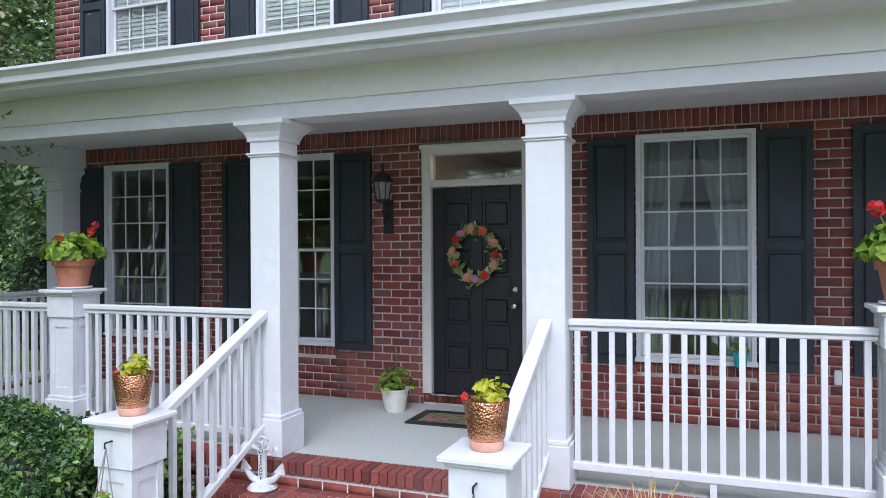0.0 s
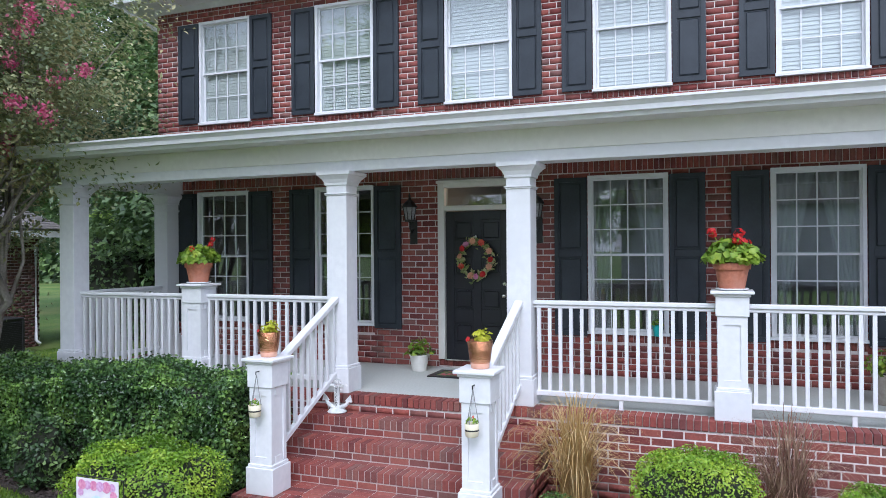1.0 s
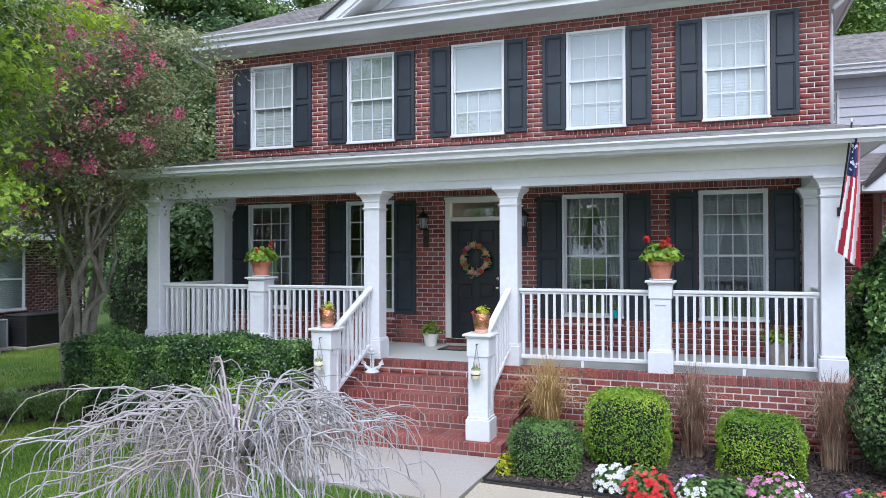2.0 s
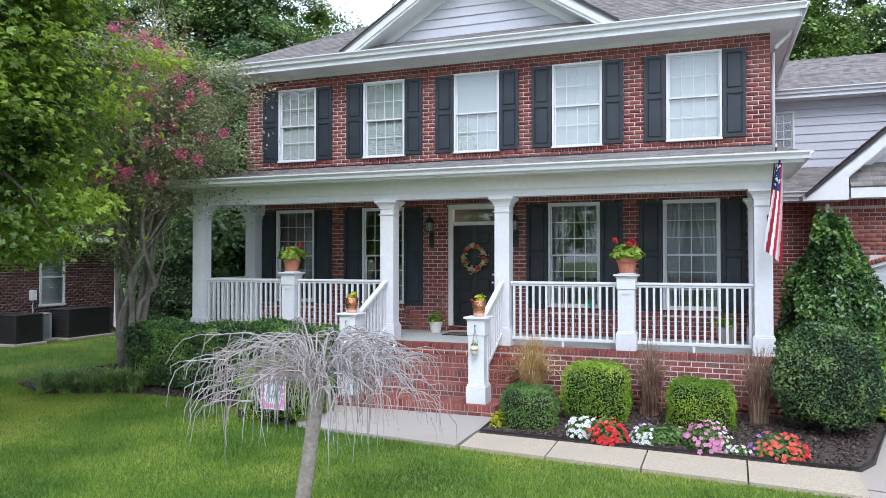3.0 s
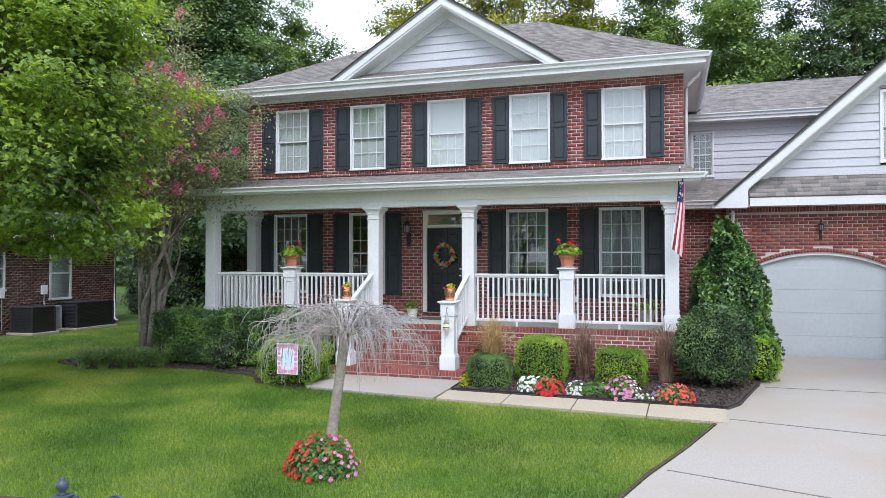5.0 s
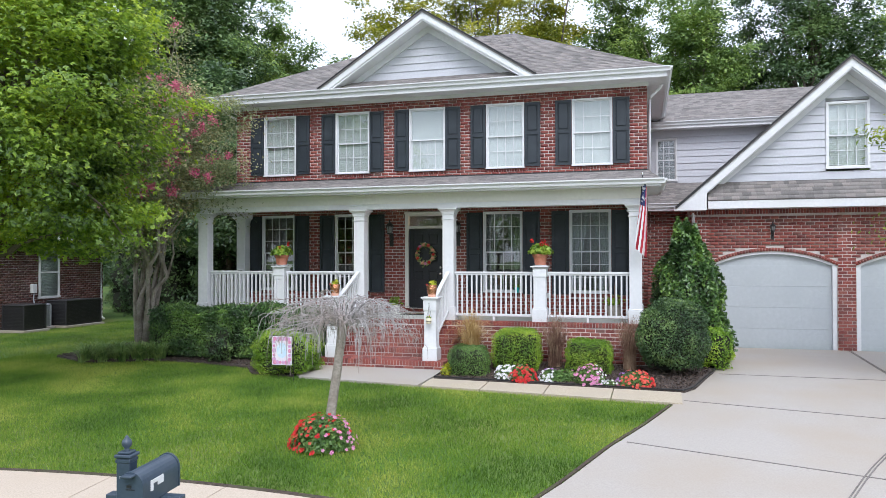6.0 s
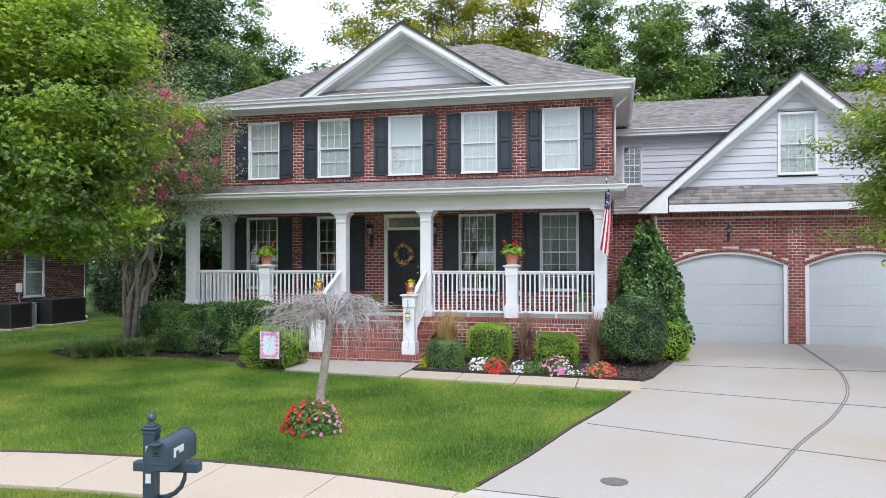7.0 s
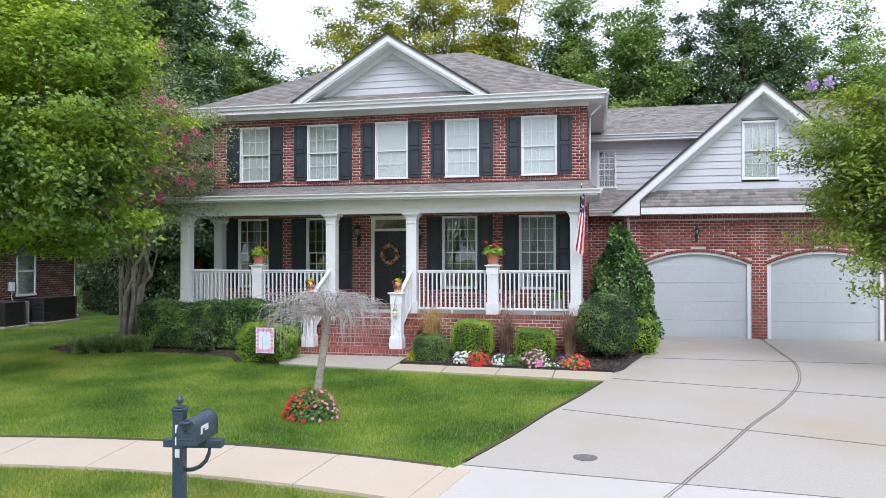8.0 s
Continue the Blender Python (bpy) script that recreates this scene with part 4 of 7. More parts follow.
def garage_front():
    z1 = 3.62
    holes = [(a - 0.1, b + 0.1, -0.2, 2.62) for a, b in GD]
    w = backing("wall", 6.53, 13.9, -0.1, z1, holes, GY, "y", -1, 0.24, garage)
    bs = courses(6.53, 13.9, -0.04, 3.42, [], rng)
    keep = []
    for b in bs:
        skip = False
        u, v, lo, hi = b[:4]
        for a, c in GD:
            if v <= a - 0.1 or u >= c + 0.1:
                continue
            ar = arch(a - 0.1, c + 0.1, 2.12, 0.36, grow=0.1)
            m = (u + v) / 2
            top = max([z for x, z in ar if abs(x - m) < 0.18] or [2.12])
            if lo < top - 0.01:
                if u < a - 0.12:
                    b = (u, a - 0.108, *b[2:])
                elif v > c + 0.12:
                    b = (c + 0.108, v, *b[2:])
                else:
                    skip = True
        if not skip and b[1] - b[0] > 0.02:
            keep.append(b)
    keep += upright(6.53, 13.9, 3.43, 3.61, rng)
    lay(w, keep, GY, "y", -1, (9.9, 10.45, 0.0, 3.4))
    for a, c in GD:
        # arch ring, spandrel, frame and door
        A, B = arch(a - 0.1, c + 0.1, 2.12, 0.36, 46, 0.003), arch(a - 0.1, c + 0.1, 2.12, 0.36, 46, 0.098)
        ring = part("arch", prism(arch(a - 0.1, c + 0.1, 2.12, 0.36, 20, -0.005) + arch(a - 0.1, c + 0.1, 2.12, 0.36, 20, 0.105)[::-1], GY + 0.004, GY + 0.2), MORTAR, garage)
        V, F = [], []
        for i in range(46):
            q = [Vector((*p,)) for p in (A[i], A[i + 1], B[i + 1], B[i])]
            m = sum(q, Vector((0, 0))) / 4
            q = [m + (p - m) * 0.9 for p in q]
            k = len(V)
            V += [(p.x, GY - 0.006, p.y) for p in q] + [(p.x, GY + 0.05, p.y) for p in q]
            F += [(k, k + 1, k + 2, k + 3), (k, k + 4, k + 5, k + 1), (k + 1, k + 5, k + 6, k + 2), (k + 2, k + 6, k + 7, k + 3), (k + 3, k + 7, k + 4, k)]
        mesh_part("arch_brick", V, F, BRICK, ring, kind="stuff")
        sp = arch(a - 0.1, c + 0.1, 2.12, 0.36, 20, 0.105)
        part("spandrel", prism([(a - 0.1, 2.63), *sp, (c + 0.1, 2.63)][::-1], GY + 0.008, GY + 0.2), MORTAR, garage)
        ins = arch(a - 0.1, c + 0.1, 2.12, 0.36, 20, -0.005)
        inn = arch(a, c, 2.12, 0.3, 20)
        f = part("door_frame", prism([(a - 0.1, -0.02), *ins, (c + 0.1, -0.02), (c, -0.02), *inn[::-1], (a, -0.02)], GY + 0.03, GY + 0.12), WHITE, garage)
        d = part("garage_door", prism([(a, 0.0), *inn, (c, 0.0)], GY + 0.12, GY + 0.17), surface("garage_paint", (0.44, 0.475, 0.495), (0.48, 0.515, 0.535), (0.425, 0.46, 0.48), 0.4, 12, 0.9, 0.03), garage, "white sectional garage door with shallow panels, closed")
        for i in range(4):
            lo, hi = i * 0.535 + 0.004, (i + 1) * 0.535 - 0.002
            if i == 3:
                hi = 2.12
            bm = boxes((a + 0.004, c - 0.004, GY + 0.108, GY + 0.122, lo, hi), bevel=0.003)
            for k in range(4):
                u = a + 0.12 + k * (c - a - 0.16) / 4
                v = u + (c - a - 0.16) / 4 - 0.1
                for s in ((u, v, lo + 0.12, lo + 0.135), (u, v, hi - 0.135, hi - 0.12), (u, u + 0.015, lo + 0.135, hi - 0.135), (v - 0.015, v, lo + 0.135, hi - 0.135)):
                    box(bm, s[0], s[1], GY + 0.1055, GY + 0.109, s[2], s[3])
            part("door_section", bm, MATS["garage_paint"], d)
        part("bottom_seal", boxes((a, c, GY + 0.1, GY + 0.16, -0.01, 0.02)), METAL, d)
    part("wall", boxes((6.53, 6.77, GY + 0.24, 8, -0.1, 3.6), (13.66, 13.9, GY + 0.24, 8, -0.1, 3.6), (6.6, 13.9, 7.8, 8, -0.1, 3.6)), MORTAR, garage)
    # gable with siding
    cx, az, fz, half = 10.22, 7.18, 3.62, 4.05
    gy = 1.48
    back = 7.5
    sl = (az - fz) / half
    wz0 = 4.25
    hz = lambda x: az - sl * abs(x - cx)
    win = (9.73, 10.7, 4.5, 6.16)
    siding_gable(garage, cx, (az - 0.45 - wz0) / sl, wz0, az - 0.45, GY + 0.02, 0.2, [win])
    gh = (az - 0.3 - 3.6) / sl
    gp = boxes_part("gable_backing", [(cx - gh * (1 - k / 24) , cx + gh * (1 - k / 24), GY + 0.03, GY + 0.1, 3.6 + (az - 3.9) * k / 24, 3.6 + (az - 3.9) * (k + 1) / 24) for k in range(24) if 3.6 + (az - 3.9) * (k + 1) / 24 < 4.5 or 3.6 + (az - 3.9) * k / 24 > 6.16] + [s for k in range(24) if not (3.6 + (az - 3.9) * (k + 1) / 24 < 4.5 or 3.6 + (az - 3.9) * k / 24 > 6.16) for s in ((cx - gh * (1 - k / 24), 9.74, GY + 0.03, GY + 0.1, 3.6 + (az - 3.9) * k / 24, 3.6 + (az - 3.9) * (k + 1) / 24), (10.69, cx + gh * (1 - k / 24), GY + 0.03, GY + 0.1, 3.6 + (az - 3.9) * k / 24, 3.6 + (az - 3.9) * (k + 1) / 24))], SIDING, garage, kind="")
    window(win, GY, 4, 2, blind=1.0, trim=0.06, parent=garage)
    part("attic_room", boxes((9.0, 11.4, 3.6 + GY, 3.7 + GY, 4.0, 6.4), (9.0, 11.4, 2.3, 5.5, 4.2, 4.25)), INTERIOR, garage)
    for sg in (-1, 1):
        e0, e1 = (cx + sg * half, gy - 0.07, fz), (cx + sg * half, back, fz)
        t0, t1 = (cx, gy - 0.07, az), (cx, back, az)
        shingled("gable_roof", (e0, e1, t1, t0) if sg > 0 else (e1, e0, t0, t1), garage, "weathered shingle garage roof")
        out = [(cx + sg * (half - 0.03), fz - 0.06), (cx, az - 0.085), (cx, az - 0.29), (cx + sg * (half - 0.3), fz - 0.06)]
        part("rake_board", prism(out, gy - 0.03, gy), WHITE, garage)
        # added dark strip, standing for the shadow line under the garage shingles
        part("drip_edge", prism([(cx + sg * (half + 0.01), fz - 0.01), (cx, az + 0.004), (cx, az - 0.034), (cx + sg * (half - 0.02), fz - 0.05)], gy - 0.085, gy - 0.072), METAL, garage)
        out = [(cx + sg * (half - 0.3), fz - 0.04), (cx, az - 0.28), (cx, az - 0.33), (cx + sg * (half - 0.35), fz - 0.04)]
        part("rake_soffit", prism(out, gy, GY), WHITE, garage)
        out = [(cx + sg * (half - 0.9), fz + 0.5), (cx, az - 0.32), (cx, az - 0.5), (cx + sg * (half - 1.1), fz + 0.5)]
        part("rake_trim", prism(out, GY - 0.03, GY + 0.02), WHITE, garage)
        # boxed return at the foot of the rake
        a, b = sorted((cx + sg * (half + 0.03), cx + sg * (half - 0.75)))
        out = [(cx + sg * (half + 0.03), 3.52), (cx + sg * (half + 0.03), fz - 0.02), (cx + sg * (half - 0.75), hz(cx + half - 0.75) - 0.05), (cx + sg * (half - 0.75), 3.52)]
        part("eave_return", prism(out, gy - 0.04, GY), WHITE, garage)
    # pent roof over the doors
    p0, p1 = cx - half + 0.78, cx + half - 0.78
    shingled("pent_roof", ((p0, 1.42, 3.76), (p1, 1.42, 3.76), (p1, GY + 0.02, 4.25), (p0, GY + 0.02, 4.25)), garage)
    part("pent_fascia", boxes((p0, p1, 1.44, 1.47, 3.55, 3.74), (p0, p1, 1.47, GY, 3.55, 3.58)), WHITE, garage)


garage_front()


def link_wing():
    """The recessed wing between house and garage: brick below, siding above."""
    y = 5.3
    w = backing("wall", 5.48, 6.8, -0.1, 3.7, [], 2.75, "y", -1, 0.24, garage)
    lay(w, courses(5.48, 6.8, 0.0, 3.6, [], rng), 2.75, "y", -1, None)
    win = (5.76, 6.39, 4.66, 5.97)
    n = 9
    for i in range(n):
        a = 4.2 + i * 0.2
        for u, v in spans(5.48, 10.5, [(win[0], win[1])] if win[2] - 0.1 < a + 0.1 < win[3] + 0.1 else []):
            part("siding_board", siding_board(u, v, a, a + 0.2, y), SIDING, garage)
    part("wall", boxes((5.48, win[0] + 0.01, y + 0.005, y + 0.1, 3.7, 6.3), (win[1] - 0.01, 10.5, y + 0.005, y + 0.1, 3.7, 6.3), (win[0], win[1], y + 0.005, y + 0.1, 3.7, win[2]), (win[0], win[1], y + 0.005, y + 0.1, win[3], 6.3)), SIDING, garage)
    window(win, y, 3, 3, trim=0.05, parent=garage)
    # plain room walls coloured near black: the dimness behind the pane is painted in
    part("attic_room", boxes((5.5, 6.9, y + 1.5, y + 1.6, 4.4, 6.2), (6.8, 6.9, y + 0.2, y + 1.5, 4.4, 6.2), (5.5, 6.8, y + 0.2, y + 1.5, 4.3, 4.4), (5.5, 6.8, y + 0.2, y + 1.5, 6.2, 6.3)), surface("dim_room_shade", (0.06, 0.06, 0.065), (0.08, 0.08, 0.085), None, 0.9, 8, 1, 0.0), garage)
    part("frieze_board", boxes((5.48, 10.5, y - 0.03, y - 0.002, 6.0, 6.2)), SIDING, garage)
    part("soffit", boxes((5.48, 10.6, y - 0.42, y, 6.2, 6.23)), WHITE, garage)
    gutter("gutter", (5.5, y - 0.42, 6.4), (10.5, y - 0.42, 6.4), garage)
    part("fascia", boxes((5.5, 10.6, y - 0.44, y - 0.41, 6.2, 6.38)), WHITE, garage)
    shingled("roof", ((5.45, y - 0.45, 6.4), (14.5, y - 0.45, 6.4), (14.5, 8.6, 8.02), (5.45, 8.6, 8.02)), garage, "weathered shingle roof of the link wing")
    shingled("roof", ((14.5, 12.2, 6.4), (5.45, 12.2, 6.4), (5.45, 8.6, 8.02), (14.5, 8.6, 8.02)), garage)
    # low roof over the recess
    shingled("low_roof", ((5.5, 2.3, 3.78), (6.8, 2.3, 3.78), (7.2, y, 4.6), (5.5, y, 4.6)), garage)
    part("low_fascia", boxes((5.5, 6.7, 2.3, 2.33, 3.58, 3.76), (5.5, 6.7, 2.33, 2.75, 3.58, 3.61)), WHITE, garage)
    gutter("gutter", (5.5, 2.3, 3.77), (6.65, 2.3, 3.77), garage)
    part("downspout", tube([(6.35, 2.2, 3.68), (6.5, 2.1, 3.62), (6.62, 1.92, 3.45), (6.62, 1.87, 3.3), (6.62, 1.87, 0.1)], 0.04, 8), WHITE, garage, "white metal downspout", smooth=True)


link_wing()

# ---- plants ----
def leaf_mesh(name, centres, normals, size, material, parent, rs, jitter=0.5, slim=0.55, label="", smooth=False, lobes=1):
    """Leaves as folded kites at given places; normals say which way each lies."""
    n = len(centres)
    nr = normals + rs.normal(0, jitter, (n, 3))
    nr /= np.linalg.norm(nr, axis=1, keepdims=True) + 1e-9
    d = rs.normal(0, 1, (n, 3))
    d -= nr * np.sum(d * nr, 1, keepdims=True)
    d /= np.linalg.norm(d, axis=1, keepdims=True) + 1e-9
    s = np.cross(nr, d)
    if lobes == 3:
        # a lobed leaf: three kites that share their foot
        foot = centres - d * size * 0.4
        q = np.array([-0.95, 0.0, 0.95])
        d, s = (np.concatenate([d * math.cos(a) + s * math.sin(a) for a in q]), np.concatenate([s * math.cos(a) - d * math.sin(a) for a in q]))
        nr = np.concatenate([nr] * 3)
        centres = np.concatenate([foot] * 3) + d * size * np.repeat([0.36, 0.5, 0.36], n)[:, None]
        n *= 3
    L = (size * rs.uniform(0.65, 1.3, n))[:, None]
    b, t = centres - d * L / 2, centres + d * L / 2 - nr * L * 0.12
    l, r = centres - d * L * 0.08 + s * L * slim / 2 + nr * L * 0.1, centres - d * L * 0.08 - s * L * slim / 2 + nr * L * 0.1
    v = np.stack([b, l, t, r], 1).reshape(-1, 3)
    k = (np.arange(n) * 4)[:, None]
    f = np.concatenate([k + np.array([[0, 2, 1]]), k + np.array([[0, 3, 2]])], 1).reshape(-1, 3)
    return mesh_part(name, v, f, material, parent, label)


def unit(rs, n):
    v = rs.normal(0, 1, (n, 3))
    return v / np.linalg.norm(v, axis=1, keepdims=True)


def limb_line(a, b, rs, n=6, sag=0.0, wob=0.12):
    a, b = np.array(a, float), np.array(b, float)
    L = np.linalg.norm(b - a)
    pts = []
    for i in range(n + 1):
        t = i / n
        p = a + (b - a) * t + rs.normal(0, wob * L * 0.25, 3) * math.sin(math.pi * t)
        p[2] += sag * L * math.sin(math.pi * t)
        pts.append(tuple(p))
    return pts


def tree(name, base, height, crown_at, radii, clumps, per, leaf, material, label, seed, bark=None, trunk_r=0.18, clump_r=0.5, stems=1, slim=0.6, flat=0.55, limbs=14, group="", shell=0.55, droop=0.0, lobes=1, gap=None, near_by=False):
    """Trunk or stems, limbs that reach the clumps, and a crown of clumps of leaves with gaps between."""
    rs = np.random.default_rng(seed)
    base = (base[0], base[1], ground_z(base[0], base[1]) - 0.03)
    t = thing(name, base, label, "tree", group)
    C = np.array(crown_at, float)
    R = np.array(radii, float)
    u = unit(rs, clumps)
    rad = rs.uniform(shell, 1.0, clumps) ** 0.7 * (1 + 0.28 * np.sin(u[:, 0] * 5 + seed) * np.sin(u[:, 1] * 4 + 2 * seed) + 0.15 * rs.normal(0, 1, clumps))
    cc = C + u * rad[:, None] * R
    cc = cc[cc[:, 2] > base[2] + 0.25 * (C[2] - R[2] - base[2])]
    if gap is not None:
        cc = cc[gap(cc)]
    bm = bmesh.new()
    b = np.array(base)
    for k in range(stems):
        a = 2 * math.pi * k / max(stems, 1) + seed
        o = np.array([math.cos(a), math.sin(a), 0]) * (0.12 * (stems > 1))
        top = C + np.array([math.cos(a) * R[0] * 0.4 * (stems > 1), math.sin(a) * R[1] * 0.4 * (stems > 1), R[2] * 0.3])
        pts = limb_line(b + o, top, rs, 8, 0, 0.08)
        tr = trunk_r / (1 if stems == 1 else 1.6)
        tube_into(bm, pts, [tr * (1.25 if i == 0 else 1) * (1 - 0.8 * i / 8) for i in range(9)], 9)
        near = cc[np.argsort(rs.uniform(0, 1, len(cc)))[: max(3, limbs // stems)]]
        for c in near:
            lo = pts[int(rs.integers(3, 7))]
            line, rr = limb_line(lo, c, rs, 5, 0.05), [tr * 0.42 * (1 - 0.85 * i / 5) for i in range(6)]
            if near_by:
                part("limb", tube(line, rr, 6), bark or BARK, t, smooth=True)
            else:
                tube_into(bm, line, rr, 6)
        if near_by:
            part("trunk", bm, bark or BARK, t, smooth=True)
            bm = bmesh.new()
    if near_by:
        bm.free()
    else:
        part("trunk", bm, bark or BARK, t, smooth=True)
    m = len(cc)
    idx = np.repeat(np.arange(m), per)
    cr = clump_r * rs.uniform(0.6, 1.35, m)
    off = rs.normal(0, 0.5, (m * per, 3)) * cr[idx][:, None] * np.array([1, 1, flat])
    P = cc[idx] + off
    P[:, 2] -= droop * (off[:, 0] ** 2 + off[:, 1] ** 2)
    N = np.tile(np.array([[0, 0, 1.0]]), (m * per, 1)) * 0.9 + (P - C) / R * 0.5
    leaf_mesh("crown", P, N, leaf, material, t, rs, 0.5, slim, lobes=lobes)
    return t, cc


MAPLE = leaf_mat("maple_leaf", (0.08, 0.14, 0.05), (0.27, 0.41, 0.052), (0.58, 0.68, 0.05), 0.38, 0.45, 0.42)
DARKLEAF = leaf_mat("dark_leaf", (0.035, 0.068, 0.03), (0.1, 0.175, 0.062), (0.23, 0.34, 0.11), 0.5, 0.3, 0.5)
MIDLEAF = leaf_mat("mid_leaf", (0.07, 0.12, 0.038), (0.2, 0.315, 0.075), (0.42, 0.54, 0.12), 0.5, 0.35, 0.45)
YELLOWLEAF = leaf_mat("yellow_leaf", (0.14, 0.18, 0.02), (0.36, 0.38, 0.035), (0.6, 0.56, 0.05), 0.5, 0.4, 0.5)
CRAPELEAF = leaf_mat("crape_leaf", (0.12, 0.165, 0.085), (0.30, 0.335, 0.15), (0.54, 0.46, 0.24), 0.45, 0.35, 0.8)
PINKPETAL = leaf_mat("pink_petal", (0.5, 0.07, 0.17), (0.62, 0.14, 0.25), (0.72, 0.32, 0.34), 0.6, 0.3, 3)
LAVENDER = leaf_mat("lavender_petal", (0.4, 0.28, 0.55), (0.52, 0.4, 0.66), (0.66, 0.56, 0.75), 0.6, 0.3, 3)
BOXLEAF = leaf_mat("boxwood_leaf", (0.11, 0.22, 0.02), (0.23, 0.40, 0.03), (0.46, 0.58, 0.06), 0.4, 0.35, 2.0)
HOLLYLEAF = leaf_mat("holly_leaf", (0.02, 0.05, 0.016), (0.075, 0.155, 0.04), (0.25, 0.41, 0.08), 0.28, 0.15, 2.2)
LEYLEAF = leaf_mat("shrub_leaf", (0.022, 0.05, 0.02), (0.07, 0.135, 0.045), (0.19, 0.29, 0.08), 0.4, 0.2, 2.2)
# near-black colour that paints in the shade deep between leaves
INNERSHADE = surface("shrub_inner_shade", (0.01, 0.014, 0.007), (0.025, 0.03, 0.014), None, 0.95, 20, 2, 0.5)


def shrub(name, centre, radii, power, count, leaf, material, label, seed, group="", base_z=None, rough=0.06, stem=True, taper=0.0, ruffle=0.85):
    """A clipped shrub: a near-black filler painting the shade inside, and a skin of small leaves; power 2 is round, 6
    boxy.
    """
    rs = np.random.default_rng(seed)
    cx, cy, cz = centre
    R = np.array(radii)
    gz = ground_z(cx, cy) if base_z is None else base_z
    t = thing(name, (cx, cy, gz), label, "shrub", group)

    def skin(u):
        k = (np.abs(u) ** power).sum(1) ** (-1 / power)
        lump = 1 + rough * np.sin(u[:, 0] * 7 + seed) * np.sin(u[:, 1] * 6 + seed * 2) + rough * 0.6 * np.sin(u[:, 2] * 9 + seed * 3 + u[:, 0] * 4)
        p = u * (k * lump)[:, None]
        p[:, :2] *= (1 - taper * np.clip((p[:, 2] + 1) / 2, 0, 1) ** 1.2)[:, None]
        return p * R
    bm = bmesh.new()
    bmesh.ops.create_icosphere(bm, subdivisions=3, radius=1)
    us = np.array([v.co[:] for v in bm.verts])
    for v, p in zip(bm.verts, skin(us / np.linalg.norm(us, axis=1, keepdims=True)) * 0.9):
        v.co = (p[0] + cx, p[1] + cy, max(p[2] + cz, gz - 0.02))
    part("inner_body", bm, INNERSHADE, t)
    if stem:
        part("stem", tube([(cx, cy, gz - 0.05), (cx, cy, cz)], 0.04, 7), BARK, t)
    u = unit(rs, count)
    u[:, 2] = np.where(u[:, 2] < -0.75, -u[:, 2], u[:, 2])
    # spread evenly over the skin rather than over the angle
    P = skin(u) * rs.uniform(0.86, 1.07, count)[:, None] + np.array(centre)
    ok = P[:, 2] > gz + 0.01
    leaf_mesh("foliage", P[ok], u[ok] + np.array([0, 0, 0.35]), leaf, material, t, rs, ruffle, 0.6)
    return t


def hedge_box(name, x0, x1, y0, y1, z1, count, leaf, material, label, seed, gz=0.05):
    """A long clipped hedge with rounded shoulders and an uneven top."""
    rs = np.random.default_rng(seed)
    t = thing(name, ((x0 + x1) / 2, (y0 + y1) / 2, gz), label, "hedge")

    def top(x, y):
        return z1 + 0.05 * np.sin(x * 2.1 + seed) + 0.03 * np.sin(x * 5.3 + y * 3)
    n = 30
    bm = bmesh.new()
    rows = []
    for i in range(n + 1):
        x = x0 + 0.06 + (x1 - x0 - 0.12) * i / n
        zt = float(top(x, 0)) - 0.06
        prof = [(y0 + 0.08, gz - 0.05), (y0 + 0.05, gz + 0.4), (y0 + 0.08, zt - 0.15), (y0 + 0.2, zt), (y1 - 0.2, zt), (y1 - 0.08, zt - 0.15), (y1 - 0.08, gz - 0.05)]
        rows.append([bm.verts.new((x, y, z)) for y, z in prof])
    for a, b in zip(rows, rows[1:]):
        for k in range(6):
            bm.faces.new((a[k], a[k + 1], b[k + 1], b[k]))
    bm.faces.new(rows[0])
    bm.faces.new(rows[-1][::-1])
    # solid filler added so the gaps between hedge leaves look shaded
    part("inner_body", bm, INNERSHADE, t)
    hgt, dep, lng = z1 - gz, y1 - y0, x1 - x0
    P, N = [], []
    for share, kind in ((lng * dep, 0), (lng * hgt, 1), (dep * hgt, 2), (dep * hgt, 3)):
        m = int(count * share / (lng * dep + lng * hgt + 2 * dep * hgt))
        a, b, c = rs.uniform(0, 1, m), rs.uniform(0, 1, m), rs.normal(0, 0.038, m)
        X, Y = x0 + a * lng, y0 + b * dep
        if kind == 0:
            e = np.minimum(b, 1 - b) * dep
            Z = top(X, Y) + c - np.clip(0.18 - e, 0, 1) * 0.8
            P.append(np.stack([X, Y, Z], 1))
            N.append(np.tile([[0, -0.2, 1.0]], (m, 1)))
        elif kind == 1:
            Z = gz + 0.08 + b * (top(X, y0) - gz - 0.12)
            P.append(np.stack([X, y0 + 0.03 + c + 0.05 * np.sin(X * 3.1) * np.sin(Z * 4), Z], 1))
            N.append(np.tile([[0, -1.0, 0.4]], (m, 1)))
        else:
            xx = x0 + 0.03 if kind == 2 else x1 - 0.03
            Z = gz + 0.08 + a * (z1 - gz - 0.1)
            P.append(np.stack([xx + c, Y, Z], 1))
            N.append(np.tile([[-1.0 if kind == 2 else 1.0, 0, 0.4]], (m, 1)))
    leaf_mesh("foliage", np.concatenate(P), np.concatenate(N), leaf, material, t, rs, 0.9, 0.6)


